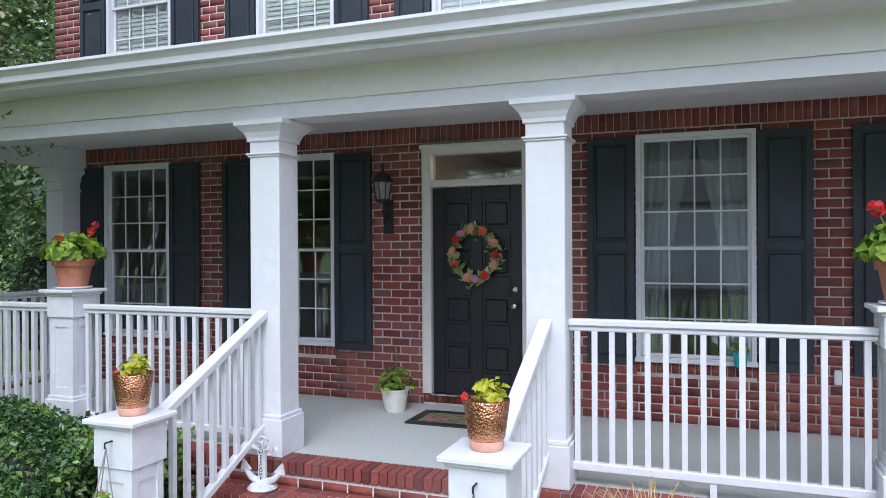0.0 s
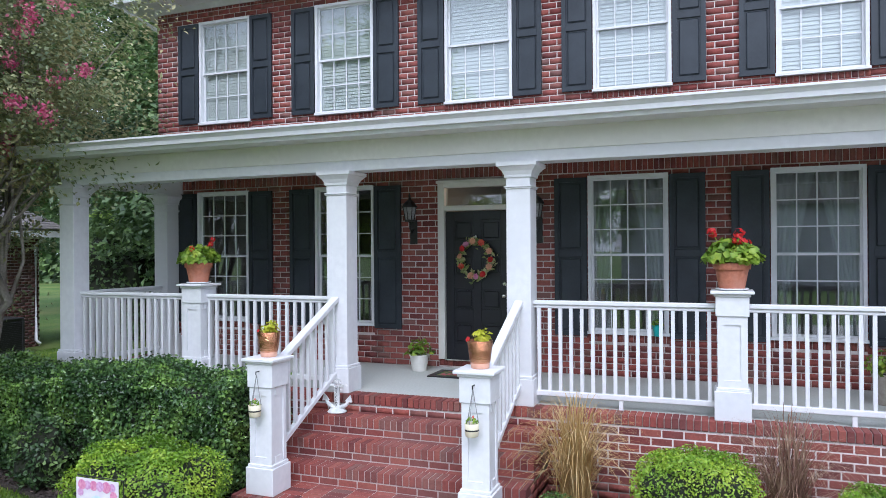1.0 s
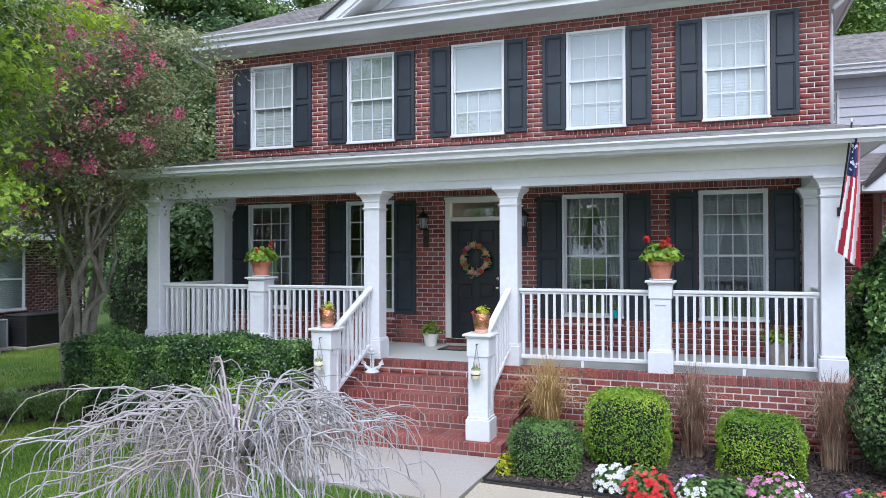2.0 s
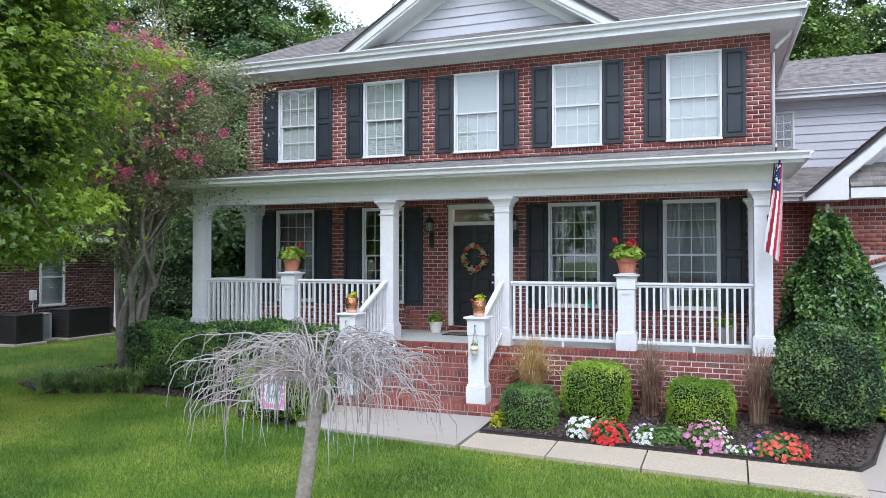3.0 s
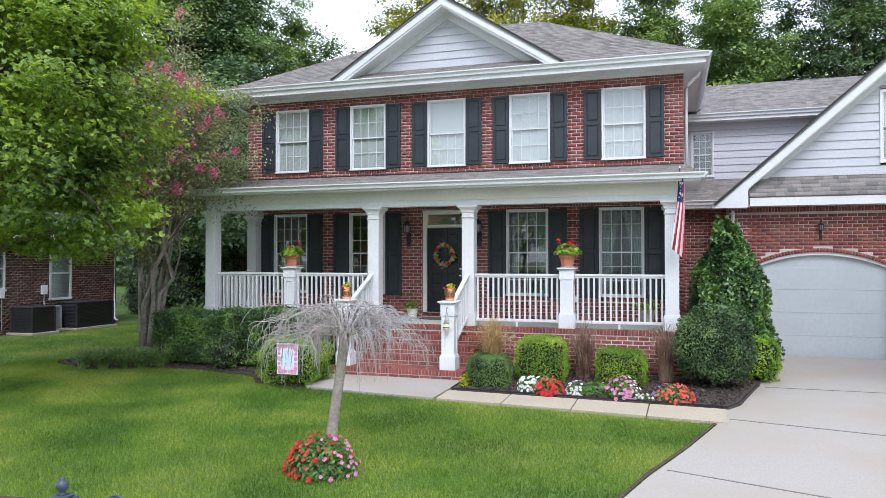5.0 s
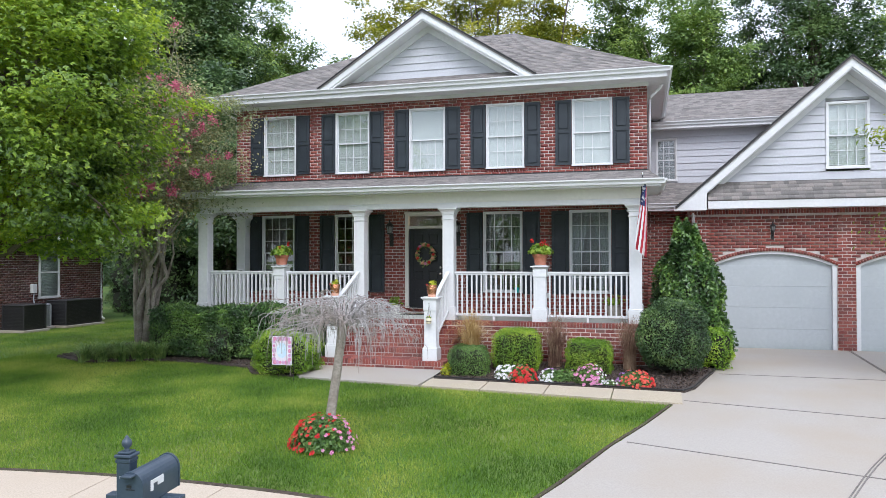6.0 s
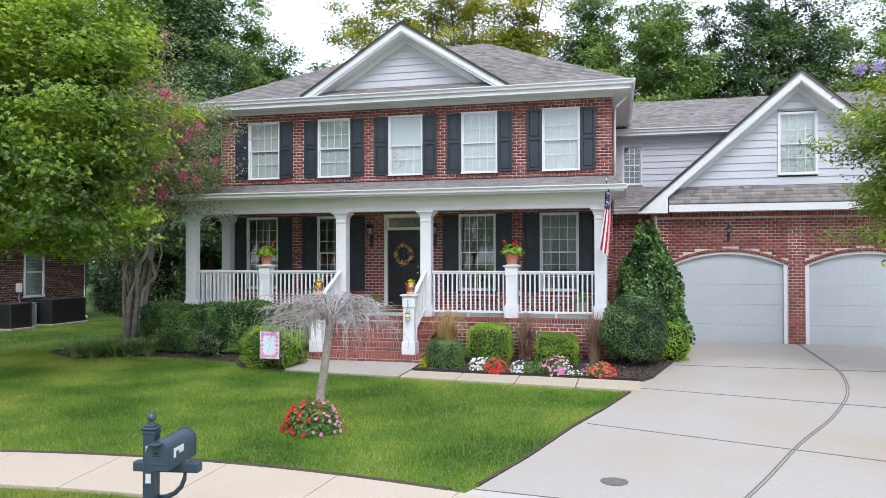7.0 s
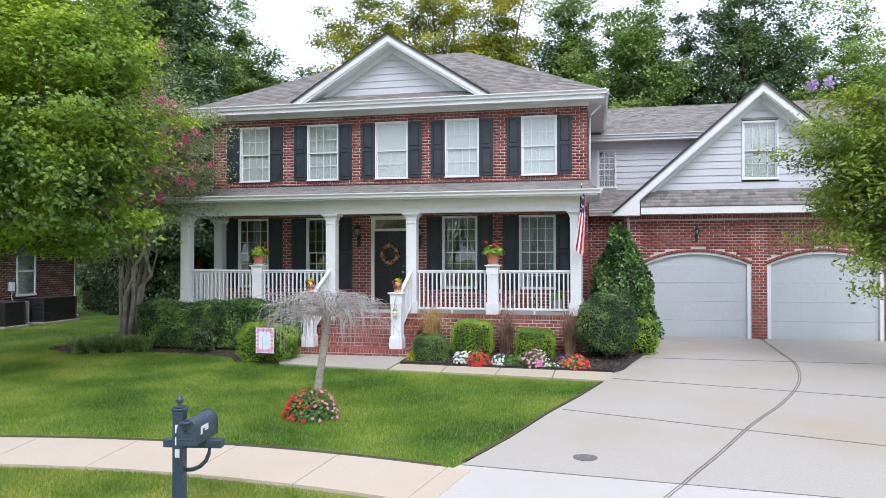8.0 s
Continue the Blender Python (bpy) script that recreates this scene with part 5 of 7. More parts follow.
def plantings():
    # right bed
    g = "clipped shrubs in the mulch bed"
    shrub("boxwood", (2.05, -3.85, 0.27), (0.38, 0.36, 0.31), 4, 10000, 0.027, leaf_mat("dark_boxwood", (0.05, 0.11, 0.022), (0.11, 0.21, 0.045), (0.21, 0.33, 0.075), 0.4, 0.2, 2), "small clipped dark green boxwood in mulch", 1, g, stem=False)
    shrub("boxwood", (2.9, -3.2, 0.43), (0.45, 0.4, 0.43), 4.5, 15000, 0.028, BOXLEAF, "clipped bright green boxwood in mulch", 2, g, stem=False)
    shrub("boxwood", (4.33, -3.15, 0.33), (0.43, 0.38, 0.36), 4.5, 13000, 0.028, BOXLEAF, "low clipped bright green boxwood in mulch", 3, g, stem=False)
    shrub("topiary_ball", (5.92, -3.0, 0.78), (0.66, 0.64, 0.7), 2.2, 17000, 0.045, LEYLEAF, "large round clipped evergreen shrub", 4, g)
    shrub("holly", (6.32, -0.8, 1.42), (0.98, 0.9, 1.6), 2.2, 17000, 0.095, HOLLYLEAF, "tall pointed holly bush beside the porch", 5, rough=0.15, taper=0.64, ruffle=1.0)
    shrub("azalea", (6.75, -1.9, 0.4), (0.38, 0.4, 0.42), 2.2, 4500, 0.045, BOXLEAF, "small light green shrub beside the driveway", 6, rough=0.12, stem=False)
    # left bed
    hedge_box("hedge", -5.6, -1.5, -3.5, -2.3, 1.18, 42000, 0.05, HOLLYLEAF, "clipped dark green hedge along the porch", 8)
    shrub("boxwood", (-1.66, -4.35, 0.38), (0.6, 0.5, 0.42), 4, 18000, 0.032, BOXLEAF, "loose rounded green boxwood beside the walk", 9, stem=False, rough=0.1)
    shrub("camellia", (-3.6, -3.75, 0.4), (0.28, 0.25, 0.38), 2, 1800, 0.05, LEYLEAF, "small sparse shrub in front of the hedge", 10, stem=False, rough=0.2)


plantings()


def trees():
    tree("maple", (-6.6, -7.4), 9, (-5.75, -7.3, 5.2), (2.75, 2.5, 3.2), 470, 150, 0.082, MAPLE, "large maple with yellow-green leaves on the lawn", 21, trunk_r=0.16, clump_r=0.6, slim=0.5, flat=0.3, lobes=3, near_by=True, limbs=26, shell=0.5, gap=lambda c: c[:, 2] > 2.3)
    t, cc = tree("crape_myrtle", (-6.7, -2.3), 6.5, (-6.15, -2.5, 4.6), (2.1, 1.5, 2.6), 340, 150, 0.07, CRAPELEAF, "multi-stemmed crape myrtle with pink blossom", 22, bark=PALEBARK, trunk_r=0.12, clump_r=0.5, stems=8, near_by=True, limbs=40, shell=0.3, gap=lambda c: ~((c[:, 0] > -6.2) & (c[:, 2] < 3.5)))
    rs = np.random.default_rng(5)
    sel = cc[(cc[:, 0] > -6.9) & (cc[:, 1] < -2.2) & (cc[:, 2] > 3.0)][:58]
    for c in sel:
        n = int(rs.integers(35, 110))
        P = c + np.array([0.25, -0.35, 0.2]) + rs.normal(0, 0.06, (n, 3)) * rs.uniform(0.8, 1.4, 3)
        leaf_mesh("blossom", P, unit(rs, n), 0.045, PINKPETAL, t, rs, 0.5, 0.9, "pink crape myrtle blossom")
    r, rc = tree("crape_myrtle", (12.0, -3.6), 6.5, (11.8, -3.4, 4.05), (2.0, 1.8, 2.15), 330, 130, 0.115, leaf_mat("willow_leaf", (0.06, 0.115, 0.02), (0.2, 0.30, 0.04), (0.46, 0.52, 0.07), 0.5, 0.35, 0.9), "crape myrtle with lavender blossom beside the driveway", 23, bark=PALEBARK, trunk_r=0.12, clump_r=0.44, stems=4, near_by=True, limbs=20, shell=0.3, slim=0.4)
    for c in rc[(rc[:, 0] < 11.6) & (rc[:, 2] > 4.6)][:3]:
        P = c + np.array([-0.3, -0.3, 0.3]) + rs.normal(0, 0.055, (120, 3))
        leaf_mesh("blossom", P, unit(rs, 120), 0.05, LAVENDER, r, rs, 0.5, 0.9, "lavender crape myrtle blossom")
    # woods behind
    spec = [(-17, 14, 20, 4.2, DARKLEAF), (-16.8, 12, 20, 3.0, MIDLEAF), (-15.0, 13.5, 20, 1.9, DARKLEAF), (-14.7, 19, 17.2, 1.5, MIDLEAF), (-13.1, 19.5, 14.6, 1.1, MIDLEAF), (-7.0, 20, 19, 3.0, YELLOWLEAF), (-2.9, 22, 22, 3.8, YELLOWLEAF), (0.6, 21, 20, 2.0, YELLOWLEAF), (4.2, 21, 18, 1.9, MIDLEAF), (7.6, 19, 17, 2.8, MIDLEAF), (9.6, 22, 15, 2.2, DARKLEAF), (13.4, 21, 20, 2.7, DARKLEAF),
            (17.8, 21, 15.4, 3.4, MIDLEAF), (15.6, 24, 14.5, 2.8, DARKLEAF), (22.5, 22, 13, 3.0, MIDLEAF), (-21.5, 10, 19, 4.2, DARKLEAF), (-9.2, 5.5, 8.5, 2.6, DARKLEAF), (-11.8, 8.0, 10, 2.8, DARKLEAF), (-6.9, 9.5, 9, 2.2, DARKLEAF), (-28, 14, 18, 5, DARKLEAF), (10.4, 26, 13, 2.4, DARKLEAF), (-21.5, 23, 20, 4, MIDLEAF), (24, 29, 15, 5, DARKLEAF)]
    for i, (x, y, h, r, m) in enumerate(spec):
        tree("woodland_tree", (x, y), h, (x, y, h * 0.58), (r, r, h * 0.42), 260, 150, 0.18, m, {"yellow_leaf": "tall yellowing deciduous tree behind the house", "mid_leaf": "tall green deciduous tree behind the house", "dark_leaf": "tall dark green tree behind the house"}[m.name], 40 + i, trunk_r=0.2, clump_r=0.72, flat=0.5, limbs=22, group="woodland trees behind the house", shell=0.25)


trees()

for i, (x, y, rx, rz) in enumerate([(-13.2, 7.2, 1.5, 1.9), (-10.9, 8.0, 1.6, 1.6), (-8.9, 6.8, 1.3, 1.8), (-7.2, 7.6, 1.3, 1.5), (-15.5, 9.0, 1.6, 1.7)]):
    shrub("laurel", (x, y, rz * 0.75), (rx, 1.2, rz), 2.2, 5000, 0.13, DARKLEAF, "tall loose dark green shrub at the edge of the woods", 160 + i, "shrubs at the edge of the woods", rough=0.2)


def far_woods():
    """The deep woods that close the view behind the nearer trees."""
    rs = np.random.default_rng(200)
    n = 90000
    X = rs.uniform(-60, 60, n)
    top = 12.5 + 1.6 * np.sin(X * 0.5) + 1.3 * np.sin(X * 1.3 + 1) + 1.0 * np.sin(X * 2.9)
    P = np.stack([X, rs.uniform(33, 40, n), rs.uniform(0, 1, n) * top], 1)
    w = leaf_mesh("far_woods", P, np.tile([[0, -0.6, 0.8]], (n, 1)), 0.55, DARKLEAF, None, rs, 0.6, 0.7, "dense dark green woods in the distance")
    tagged(w, category="woods", kind="stuff")


far_woods()


# ---- flowers and small plants ----
def flower_mat(name, c, d):
    return leaf_mat(name, c, d, d, 0.6, 0.3, 8)


RED = flower_mat("red_petal", (0.5, 0.012, 0.012), (0.68, 0.03, 0.03))
CORAL = flower_mat("coral_petal", (0.6, 0.06, 0.03), (0.75, 0.14, 0.09))
PINK = flower_mat("rose_petal", (0.55, 0.12, 0.33), (0.75, 0.32, 0.52))
WHITEPETAL = flower_mat("white_petal", (0.7, 0.7, 0.68), (0.85, 0.85, 0.84))
VIOLET = flower_mat("violet_petal", (0.32, 0.1, 0.45), (0.5, 0.24, 0.62))
PEACH = flower_mat("peach_petal", (0.7, 0.3, 0.16), (0.8, 0.45, 0.28))
LIME = leaf_mat("lime_leaf", (0.3, 0.34, 0.01), (0.48, 0.5, 0.02), (0.6, 0.6, 0.05), 0.5, 0.35, 8)
FRESH = leaf_mat("fresh_leaf", (0.09, 0.17, 0.02), (0.22, 0.36, 0.035), (0.4, 0.5, 0.06), 0.5, 0.3, 8)
BEDLEAF = leaf_mat("bed_leaf", (0.06, 0.13, 0.03), (0.13, 0.24, 0.055), (0.22, 0.34, 0.08), 0.5, 0.3, 6)


def blossoms(name, P, N, size, material, parent, rs, petals=5, label=""):
    """Small open flowers of several petals."""
    V, F = [], []
    for p, n in zip(P, N):
        n = Vector(n) + Vector(rs.normal(0, 0.25, 3))
        n.normalize()
        a = n.orthogonal().normalized()
        b = n.cross(a)
        p = Vector(p)
        s = size * rs.uniform(0.75, 1.25)
        ph = rs.uniform(0, 6)
        for k in range(petals):
            t0, t1, t2 = (ph + 2 * math.pi * (k + e) / petals for e in (-0.42, 0, 0.42))
            i = len(V)
            V += [tuple(p), tuple(p + (a * math.cos(t0) + b * math.sin(t0)) * s * 0.42 + n * s * 0.12), tuple(p + (a * math.cos(t1) + b * math.sin(t1)) * s * 0.52 + n * s * 0.1),
                  tuple(p + (a * math.cos(t2) + b * math.sin(t2)) * s * 0.42 + n * s * 0.12)]
            F.append((i, i + 1, i + 2, i + 3))
    return mesh_part(name, V, F, material, parent, label, "stuff")


def mound(name, centre, radii, leaves, leaf, flowers, label, seed, group="", material=None, cat="flowers", base_z=None):
    """A low mound of leaves with blossoms over it; flowers: colour, count, size, and the side they keep to."""
    rs = np.random.default_rng(seed)
    cx, cy, cz = centre
    gz = ground_z(cx, cy) if base_z is None else base_z
    t = thing(name, (cx, cy, gz), label, cat, group)
    u = unit(rs, leaves)
    u[:, 2] = np.abs(u[:, 2])
    P = np.array([cx, cy, cz]) + u * np.array(radii) * (rs.uniform(0.35, 1, leaves) ** 0.5)[:, None]
    leaf_mesh("foliage", P, u + np.array([0, 0, 0.4]), leaf, material or BEDLEAF, t, rs, 0.5, 0.6)
    part("stem", tube([(cx, cy, gz - 0.02), (cx, cy, cz + radii[2] * 0.5)], 0.012, 6), BEDLEAF, t)
    for mat, n, size, (sx, sy) in flowers:
        u = unit(rs, n * 4)
        u[:, 2] = np.abs(u[:, 2])
        u = u[np.argsort(-(u[:, 0] * sx + u[:, 1] * sy) + rs.normal(0, 0.25, len(u)))[:n]] if (sx or sy) else u[:n]
        P = np.array([cx, cy, cz]) + u * np.array(radii) * rs.uniform(0.95, 1.1, (n, 1))
        blossoms("blossom", P, u + np.array([0, -0.3, 0.3]), size, mat, t, rs)
    return t


g = "flowers along the bed's edge"
mound("begonia", (2.85, -4.25, 0.05), (0.2, 0.2, 0.24), 500, 0.05, [(WHITEPETAL, 60, 0.06, (0, 0))], "white bedding flowers in mulch", 31, g)
mound("begonia", (3.18, -4.3, 0.03), (0.27, 0.24, 0.3), 800, 0.05, [(RED, 62, 0.06, (0.3, -1)), (WHITEPETAL, 25, 0.06, (-1, 1)), (CORAL, 10, 0.05, (0, 0))], "red and white bedding flowers in mulch", 32, g)
mound("petunia", (3.72, -4.2, 0.03), (0.25, 0.22, 0.22), 600, 0.05, [(WHITEPETAL, 28, 0.06, (-1, -1)), (VIOLET, 30, 0.06, (0, 1))], "white and violet petunias in mulch", 33, g)
mound("salvia", (3.98, -4.15, 0.03), (0.22, 0.2, 0.24), 500, 0.06, [(PINK, 34, 0.05, (0, 1))], "green leafy bedding plants in mulch", 37, g)
mound("petunia", (4.42, -4.3, 0.02), (0.3, 0.26, 0.34), 800, 0.05, [(PINK, 80, 0.06, (0, 0)), (WHITEPETAL, 16, 0.05, (1, 0))], "pink petunias in mulch", 34, g)
mound("alyssum", (4.78, -4.42, 0.0), (0.16, 0.14, 0.12), 300, 0.04, [(WHITEPETAL, 45, 0.045, (0, 0))], "low white bedding flowers in mulch", 38, g)
mound("impatiens", (5.22, -4.32, 0.01), (0.33, 0.27, 0.29), 800, 0.05, [(CORAL, 75, 0.055, (0.2, -0.5)), (VIOLET, 22, 0.06, (-1, 0.6)), (RED, 25, 0.05, (1, 0))], "coral impatiens with violet petunias in mulch", 35, g)
mound("marigold", (1.66, -4.1, 0.03), (0.12, 0.12, 0.26), 260, 0.05, [], "small yellow-green plant at the bed's corner", 36, g, LIME)
mound("impatiens", (1.29, -8.95, -0.17), (0.43, 0.36, 0.42), 2400, 0.055, [(RED, 170, 0.055, (-0.4, 0)), (CORAL, 14, 0.05, (-1, -0.3)), (PINK, 40, 0.055, (1.0, 0.25))], "mound of red and pink impatiens round the tree", 39)


def tuft(name, x, y, h, n, spread, material, label, seed, cat="ornamental grass", gz=None, w=0.006, group=""):
    """A clump of thin arching blades."""
    rs = np.random.default_rng(seed)
    gz = ground_z(x, y) if gz is None else gz
    t = thing(name, (x, y, gz), label, cat, group)
    V, F = [], []
    for _ in range(n):
        a, s, hh = rs.uniform(0, 2 * math.pi), rs.uniform(0.1, 1) * spread, h * rs.uniform(0.55, 1.05)
        bx, by = x + rs.normal(0, 0.05), y + rs.normal(0, 0.05)
        px, py = -math.sin(a) * w, math.cos(a) * w
        i = len(V)
        m = 6
        for k in range(m + 1):
            q = k / m
            r = s * q ** 1.6
            z = gz - 0.01 + hh * (q * 1.25 - 0.42 * q ** 3 * (1 + s))
            ww = 1 - 0.8 * q
            V += [(bx + math.cos(a) * r + px * ww, by + math.sin(a) * r + py * ww, z), (bx + math.cos(a) * r - px * ww, by + math.sin(a) * r - py * ww, z)]
            if k:
                F.append((i + 2 * k - 2, i + 2 * k - 1, i + 2 * k + 1, i + 2 * k))
    mesh_part("blade", V, F, material, t, kind="stuff")
    return t


LIRIOPE = leaf_mat("liriope_blade", (0.10, 0.18, 0.05), (0.23, 0.35, 0.10), (0.42, 0.53, 0.19), 0.4, 0.35, 6)
STRAW = leaf_mat("straw", (0.4, 0.26, 0.09), (0.58, 0.41, 0.17), (0.7, 0.55, 0.3), 0.7, 0.3, 4)
RUSSET = leaf_mat("russet_blade", (0.16, 0.085, 0.06), (0.31, 0.19, 0.13), (0.5, 0.37, 0.25), 0.7, 0.3, 4)
tuft("fountain_grass", 1.85, -2.75, 1.55, 520, 0.85, STRAW, "dry straw-coloured ornamental grass by the porch", 51)
tuft("fountain_grass", 3.62, -2.75, 1.5, 380, 0.8, RUSSET, "russet ornamental grass by the porch wall", 52)
tuft("fountain_grass", 5.1, -2.8, 1.5, 340, 0.75, RUSSET, "russet ornamental grass beside the round shrub", 53)
for i in range(9):
    tuft("liriope", -6.7 + 0.19 * i, -4.25 + 0.07 * i + 0.14 * (i % 2), 0.6, 120, 0.72, LIRIOPE, "clump of arching green liriope at the bed's edge", 60 + i, "liriope", w=0.013, group="liriope clumps")


def weeping_cherry():
    rs = np.random.default_rng(77)
    bx, by = 1.31, -8.8
    gz = ground_z(bx, by)
    t = thing("weeping_cherry", (bx, by, gz), "small bare weeping tree with grey drooping twigs", "tree")
    top = Vector((1.49, -8.75, 1.52))
    pts = [(bx, by, gz - 0.05), (bx + 0.03, by, gz + 0.45), (bx + 0.1, by + 0.04, gz + 1.0), (bx + 0.16, by + 0.06, gz + 1.5), tuple(top)]
    part("trunk", tube(pts, [0.085, 0.066, 0.06, 0.062, 0.07], 12), PALEBARK, t, smooth=True)
    for k in range(70):
        a = 2 * math.pi * k / 70 + rs.uniform(-0.15, 0.15)
        R = rs.uniform(0.3, 1.0)
        rise = rs.uniform(0.06, 0.36) + (0.2 if k % 9 == 0 else 0)
        drop = rs.uniform(0.05, 0.4)
        line = []
        kink = rs.normal(0, 0.22, 2)
        for i in range(11):
            q = i / 10
            r = R * (1 - (1 - q) ** 1.5)
            z = top.z - 0.12 + rise * math.sin(min(1, q * 1.8) * math.pi * 0.55) * 1.1 - drop * max(0, q - 0.4) ** 1.6 * 1.9
            line.append((top.x + math.cos(a + kink[0] * q) * r + 0.03 * math.cos(a), top.y + math.sin(a + kink[1] * q) * r, z))
        part("branch", tube(line, [0.0075 * (1 - 0.8 * i / 10) + 0.002 for i in range(11)], 5), TWIG, t, smooth=True)
        bm = bmesh.new()
        for j in range(11):
            i = int(rs.integers(2, 11))
            p = Vector(line[i])
            d = Vector((math.cos(a + rs.normal(0, 0.9)), math.sin(a + rs.normal(0, 0.9)), 0)) * rs.uniform(0.05, 0.3)
            L = rs.uniform(0.08, 0.34) + (0.35 if rs.uniform() < 0.06 else 0)
            tw = [tuple(p + d * (1 - (1 - s) ** 2) + Vector((rs.normal(0, 0.01), rs.normal(0, 0.01), -L * s ** 1.5 + 0.05 * math.sin(s * 3)))) for s in (0, 0.25, 0.5, 0.75, 1)]
            tube_into(bm, tw, [0.004, 0.0036, 0.0032, 0.0028, 0.002], 4)
        part("twig", bm, TWIG, t, kind="stuff")


weeping_cherry()


# ---- pots and porch things ----
def terracotta_pot(x, y, z, seed, heads, head=0.05):
    t = thing("flower_pot", (x, y, z), "terracotta pot of red geraniums on a pedestal", "flower pot", "geranium pots")
    part("saucer", lathe([(0.12, 0), (0.15, 0.012), (0.15, 0.022), (0.11, 0.014)], (x, y, z)), WHITE, t, "white saucer", smooth=False)
    part("pot", lathe([(0.115, 0.014), (0.15, 0.2), (0.168, 0.2), (0.175, 0.26), (0.155, 0.26), (0.14, 0.22)], (x, y, z), 28), TERRACOTTA, t)
    part("soil", lathe([(0.13, 0.22), (0.14, 0.235)], (x, y, z)), MULCH, t)
    rs = np.random.default_rng(seed)
    n = 420
    u = unit(rs, n)
    u[:, 2] = np.abs(u[:, 2])
    P = np.array([x, y, z + 0.27]) + u * np.array([0.28, 0.24, 0.22]) * (rs.uniform(0.3, 1, n) ** 0.5)[:, None]
    leaf_mesh("foliage", P, u + np.array([0, 0, 0.3]), 0.075, FRESH, t, rs, 0.4, 0.95)
    for k in range(heads):
        a = rs.uniform(0, 6.28)
        q = Vector((x + math.cos(a) * rs.uniform(0.02, 0.28), y + math.sin(a) * 0.18, z + rs.uniform(0.38, 0.6)))
        part("stalk", tube([(x + math.cos(a) * 0.05, y, z + 0.3), tuple(q)], 0.004, 5), FRESH, t)
        u = unit(rs, 26)
        blossoms("blossom", np.array(q) + u * head, u, 0.84 * head, RED, t, rs)


terracotta_pot(-3.07, -1.92, 2.15, 81, 4, 0.028)
terracotta_pot(3.2, -1.92, 2.15, 82, 5, 0.042)


def copper_mat():
    m, nt, b = nodes_of("hammered_copper")
    tc = nt.nodes.new("ShaderNodeTexCoord")
    v = nt.nodes.new("ShaderNodeTexVoronoi")
    v.inputs["Scale"].default_value = 80
    nt.links.new(tc.outputs["Object"], v.inputs["Vector"])
    f = noise_tex(nt, 6)
    nt.links.new(ramp(nt, f.outputs[0], [(0.35, (0.42, 0.18, 0.09)), (0.65, (0.62, 0.32, 0.18))]), b.inputs["Base Color"])
    b.inputs["Metallic"].default_value, b.inputs["Roughness"].default_value = 1.0, 0.22
    bump(nt, b, v.outputs["Distance"], 0.6, 0.008)
    return m


COPPER = copper_mat()
COPPERBASE = surface("copper_paint", (0.62, 0.33, 0.22), (0.7, 0.4, 0.28), None, 0.4, 20, 2, 0.0)


def copper_pot(x, y, z, seed):
    t = thing("copper_planter", (x, y, z), "hammered copper planter with lime green leaves", "planter", "copper planters")
    part("pot", lathe([(0.082, 0.045), (0.09, 0.06), (0.115, 0.24), (0.11, 0.245), (0.1, 0.22)], (x, y, z), 32), COPPER, t, smooth=True)
    part("foot", lathe([(0.074, 0), (0.08, 0.005), (0.084, 0.05), (0.082, 0.055)], (x, y, z), 32), COPPERBASE, t, "smooth pale copper foot", smooth=True)
    part("soil", lathe([(0.09, 0.2), (0.1, 0.212)], (x, y, z)), MULCH, t)
    rs = np.random.default_rng(seed)
    n = 90
    u = unit(rs, n)
    u[:, 2] = np.abs(u[:, 2])
    P = np.array([x + 0.01, y, z + 0.24]) + u * np.array([0.1, 0.09, 0.12]) * rs.uniform(0.3, 1, (n, 1))
    leaf_mesh("foliage", P, u + np.array([0, -0.3, 0.5]), 0.06, LIME, t, rs, 0.5, 0.5)
    blossoms("blossom", [(x - 0.1, y - 0.03, z + 0.25)], [(-0.3, -0.8, 0.5)], 0.04, RED, t, rs)


for i, (x, y) in enumerate(NEWEL):
    copper_pot(x, y + 0.02, 1.52, 83 + i)


def hanging_bucket(x, y, z, seed):
    """A small cream bucket hung by cords from a nail on the newel's head."""
    t = thing("hanging_bucket", (x, y, z - 0.42), "small cream hanging bucket with a seedling", "planter", "hanging buckets")
    part("bucket", lathe([(0.048, 0), (0.055, 0.005), (0.062, 0.11), (0.057, 0.112), (0.05, 0.09)], (x, y, z - 0.42), 20), surface("cream_enamel", (0.68, 0.62, 0.44), (0.74, 0.68, 0.5), None, 0.4, 20, 3, 0.0), t, smooth=True)
    part("band", lathe([(0.0585, 0.05), (0.0605, 0.052), (0.0605, 0.062), (0.059, 0.064)], (x, y, z - 0.42), 20, cap=False), METAL, t)
    for k in range(3):
        a = 2 * math.pi * k / 3 + 0.5
        part("cord", tube([(x + 0.058 * math.cos(a), y + 0.058 * math.sin(a), z - 0.31), (x, y + 0.03, z - 0.03)], 0.0035, 5), surface("cord", (0.2, 0.2, 0.2), (0.3, 0.3, 0.3), None, 0.8), t)
    part("nail", tube([(x, y + 0.075, z), (x, y + 0.02, z), (x, y + 0.02, z - 0.03)], 0.006, 6), METAL, t)
    rs = np.random.default_rng(seed)
    u = unit(rs, 30)
    u[:, 2] = np.abs(u[:, 2])
    leaf_mesh("foliage", np.array([x, y, z - 0.31]) + u * 0.05, u, 0.035, FRESH, t, rs)
    blossoms("blossom", [(x + 0.02, y - 0.02, z - 0.25)], [(0, -1, 0.5)], 0.03, CORAL, t, rs)


for i, (x, y) in enumerate(NEWEL):
    hanging_bucket(x, y - 0.215, 1.4, 85 + i)


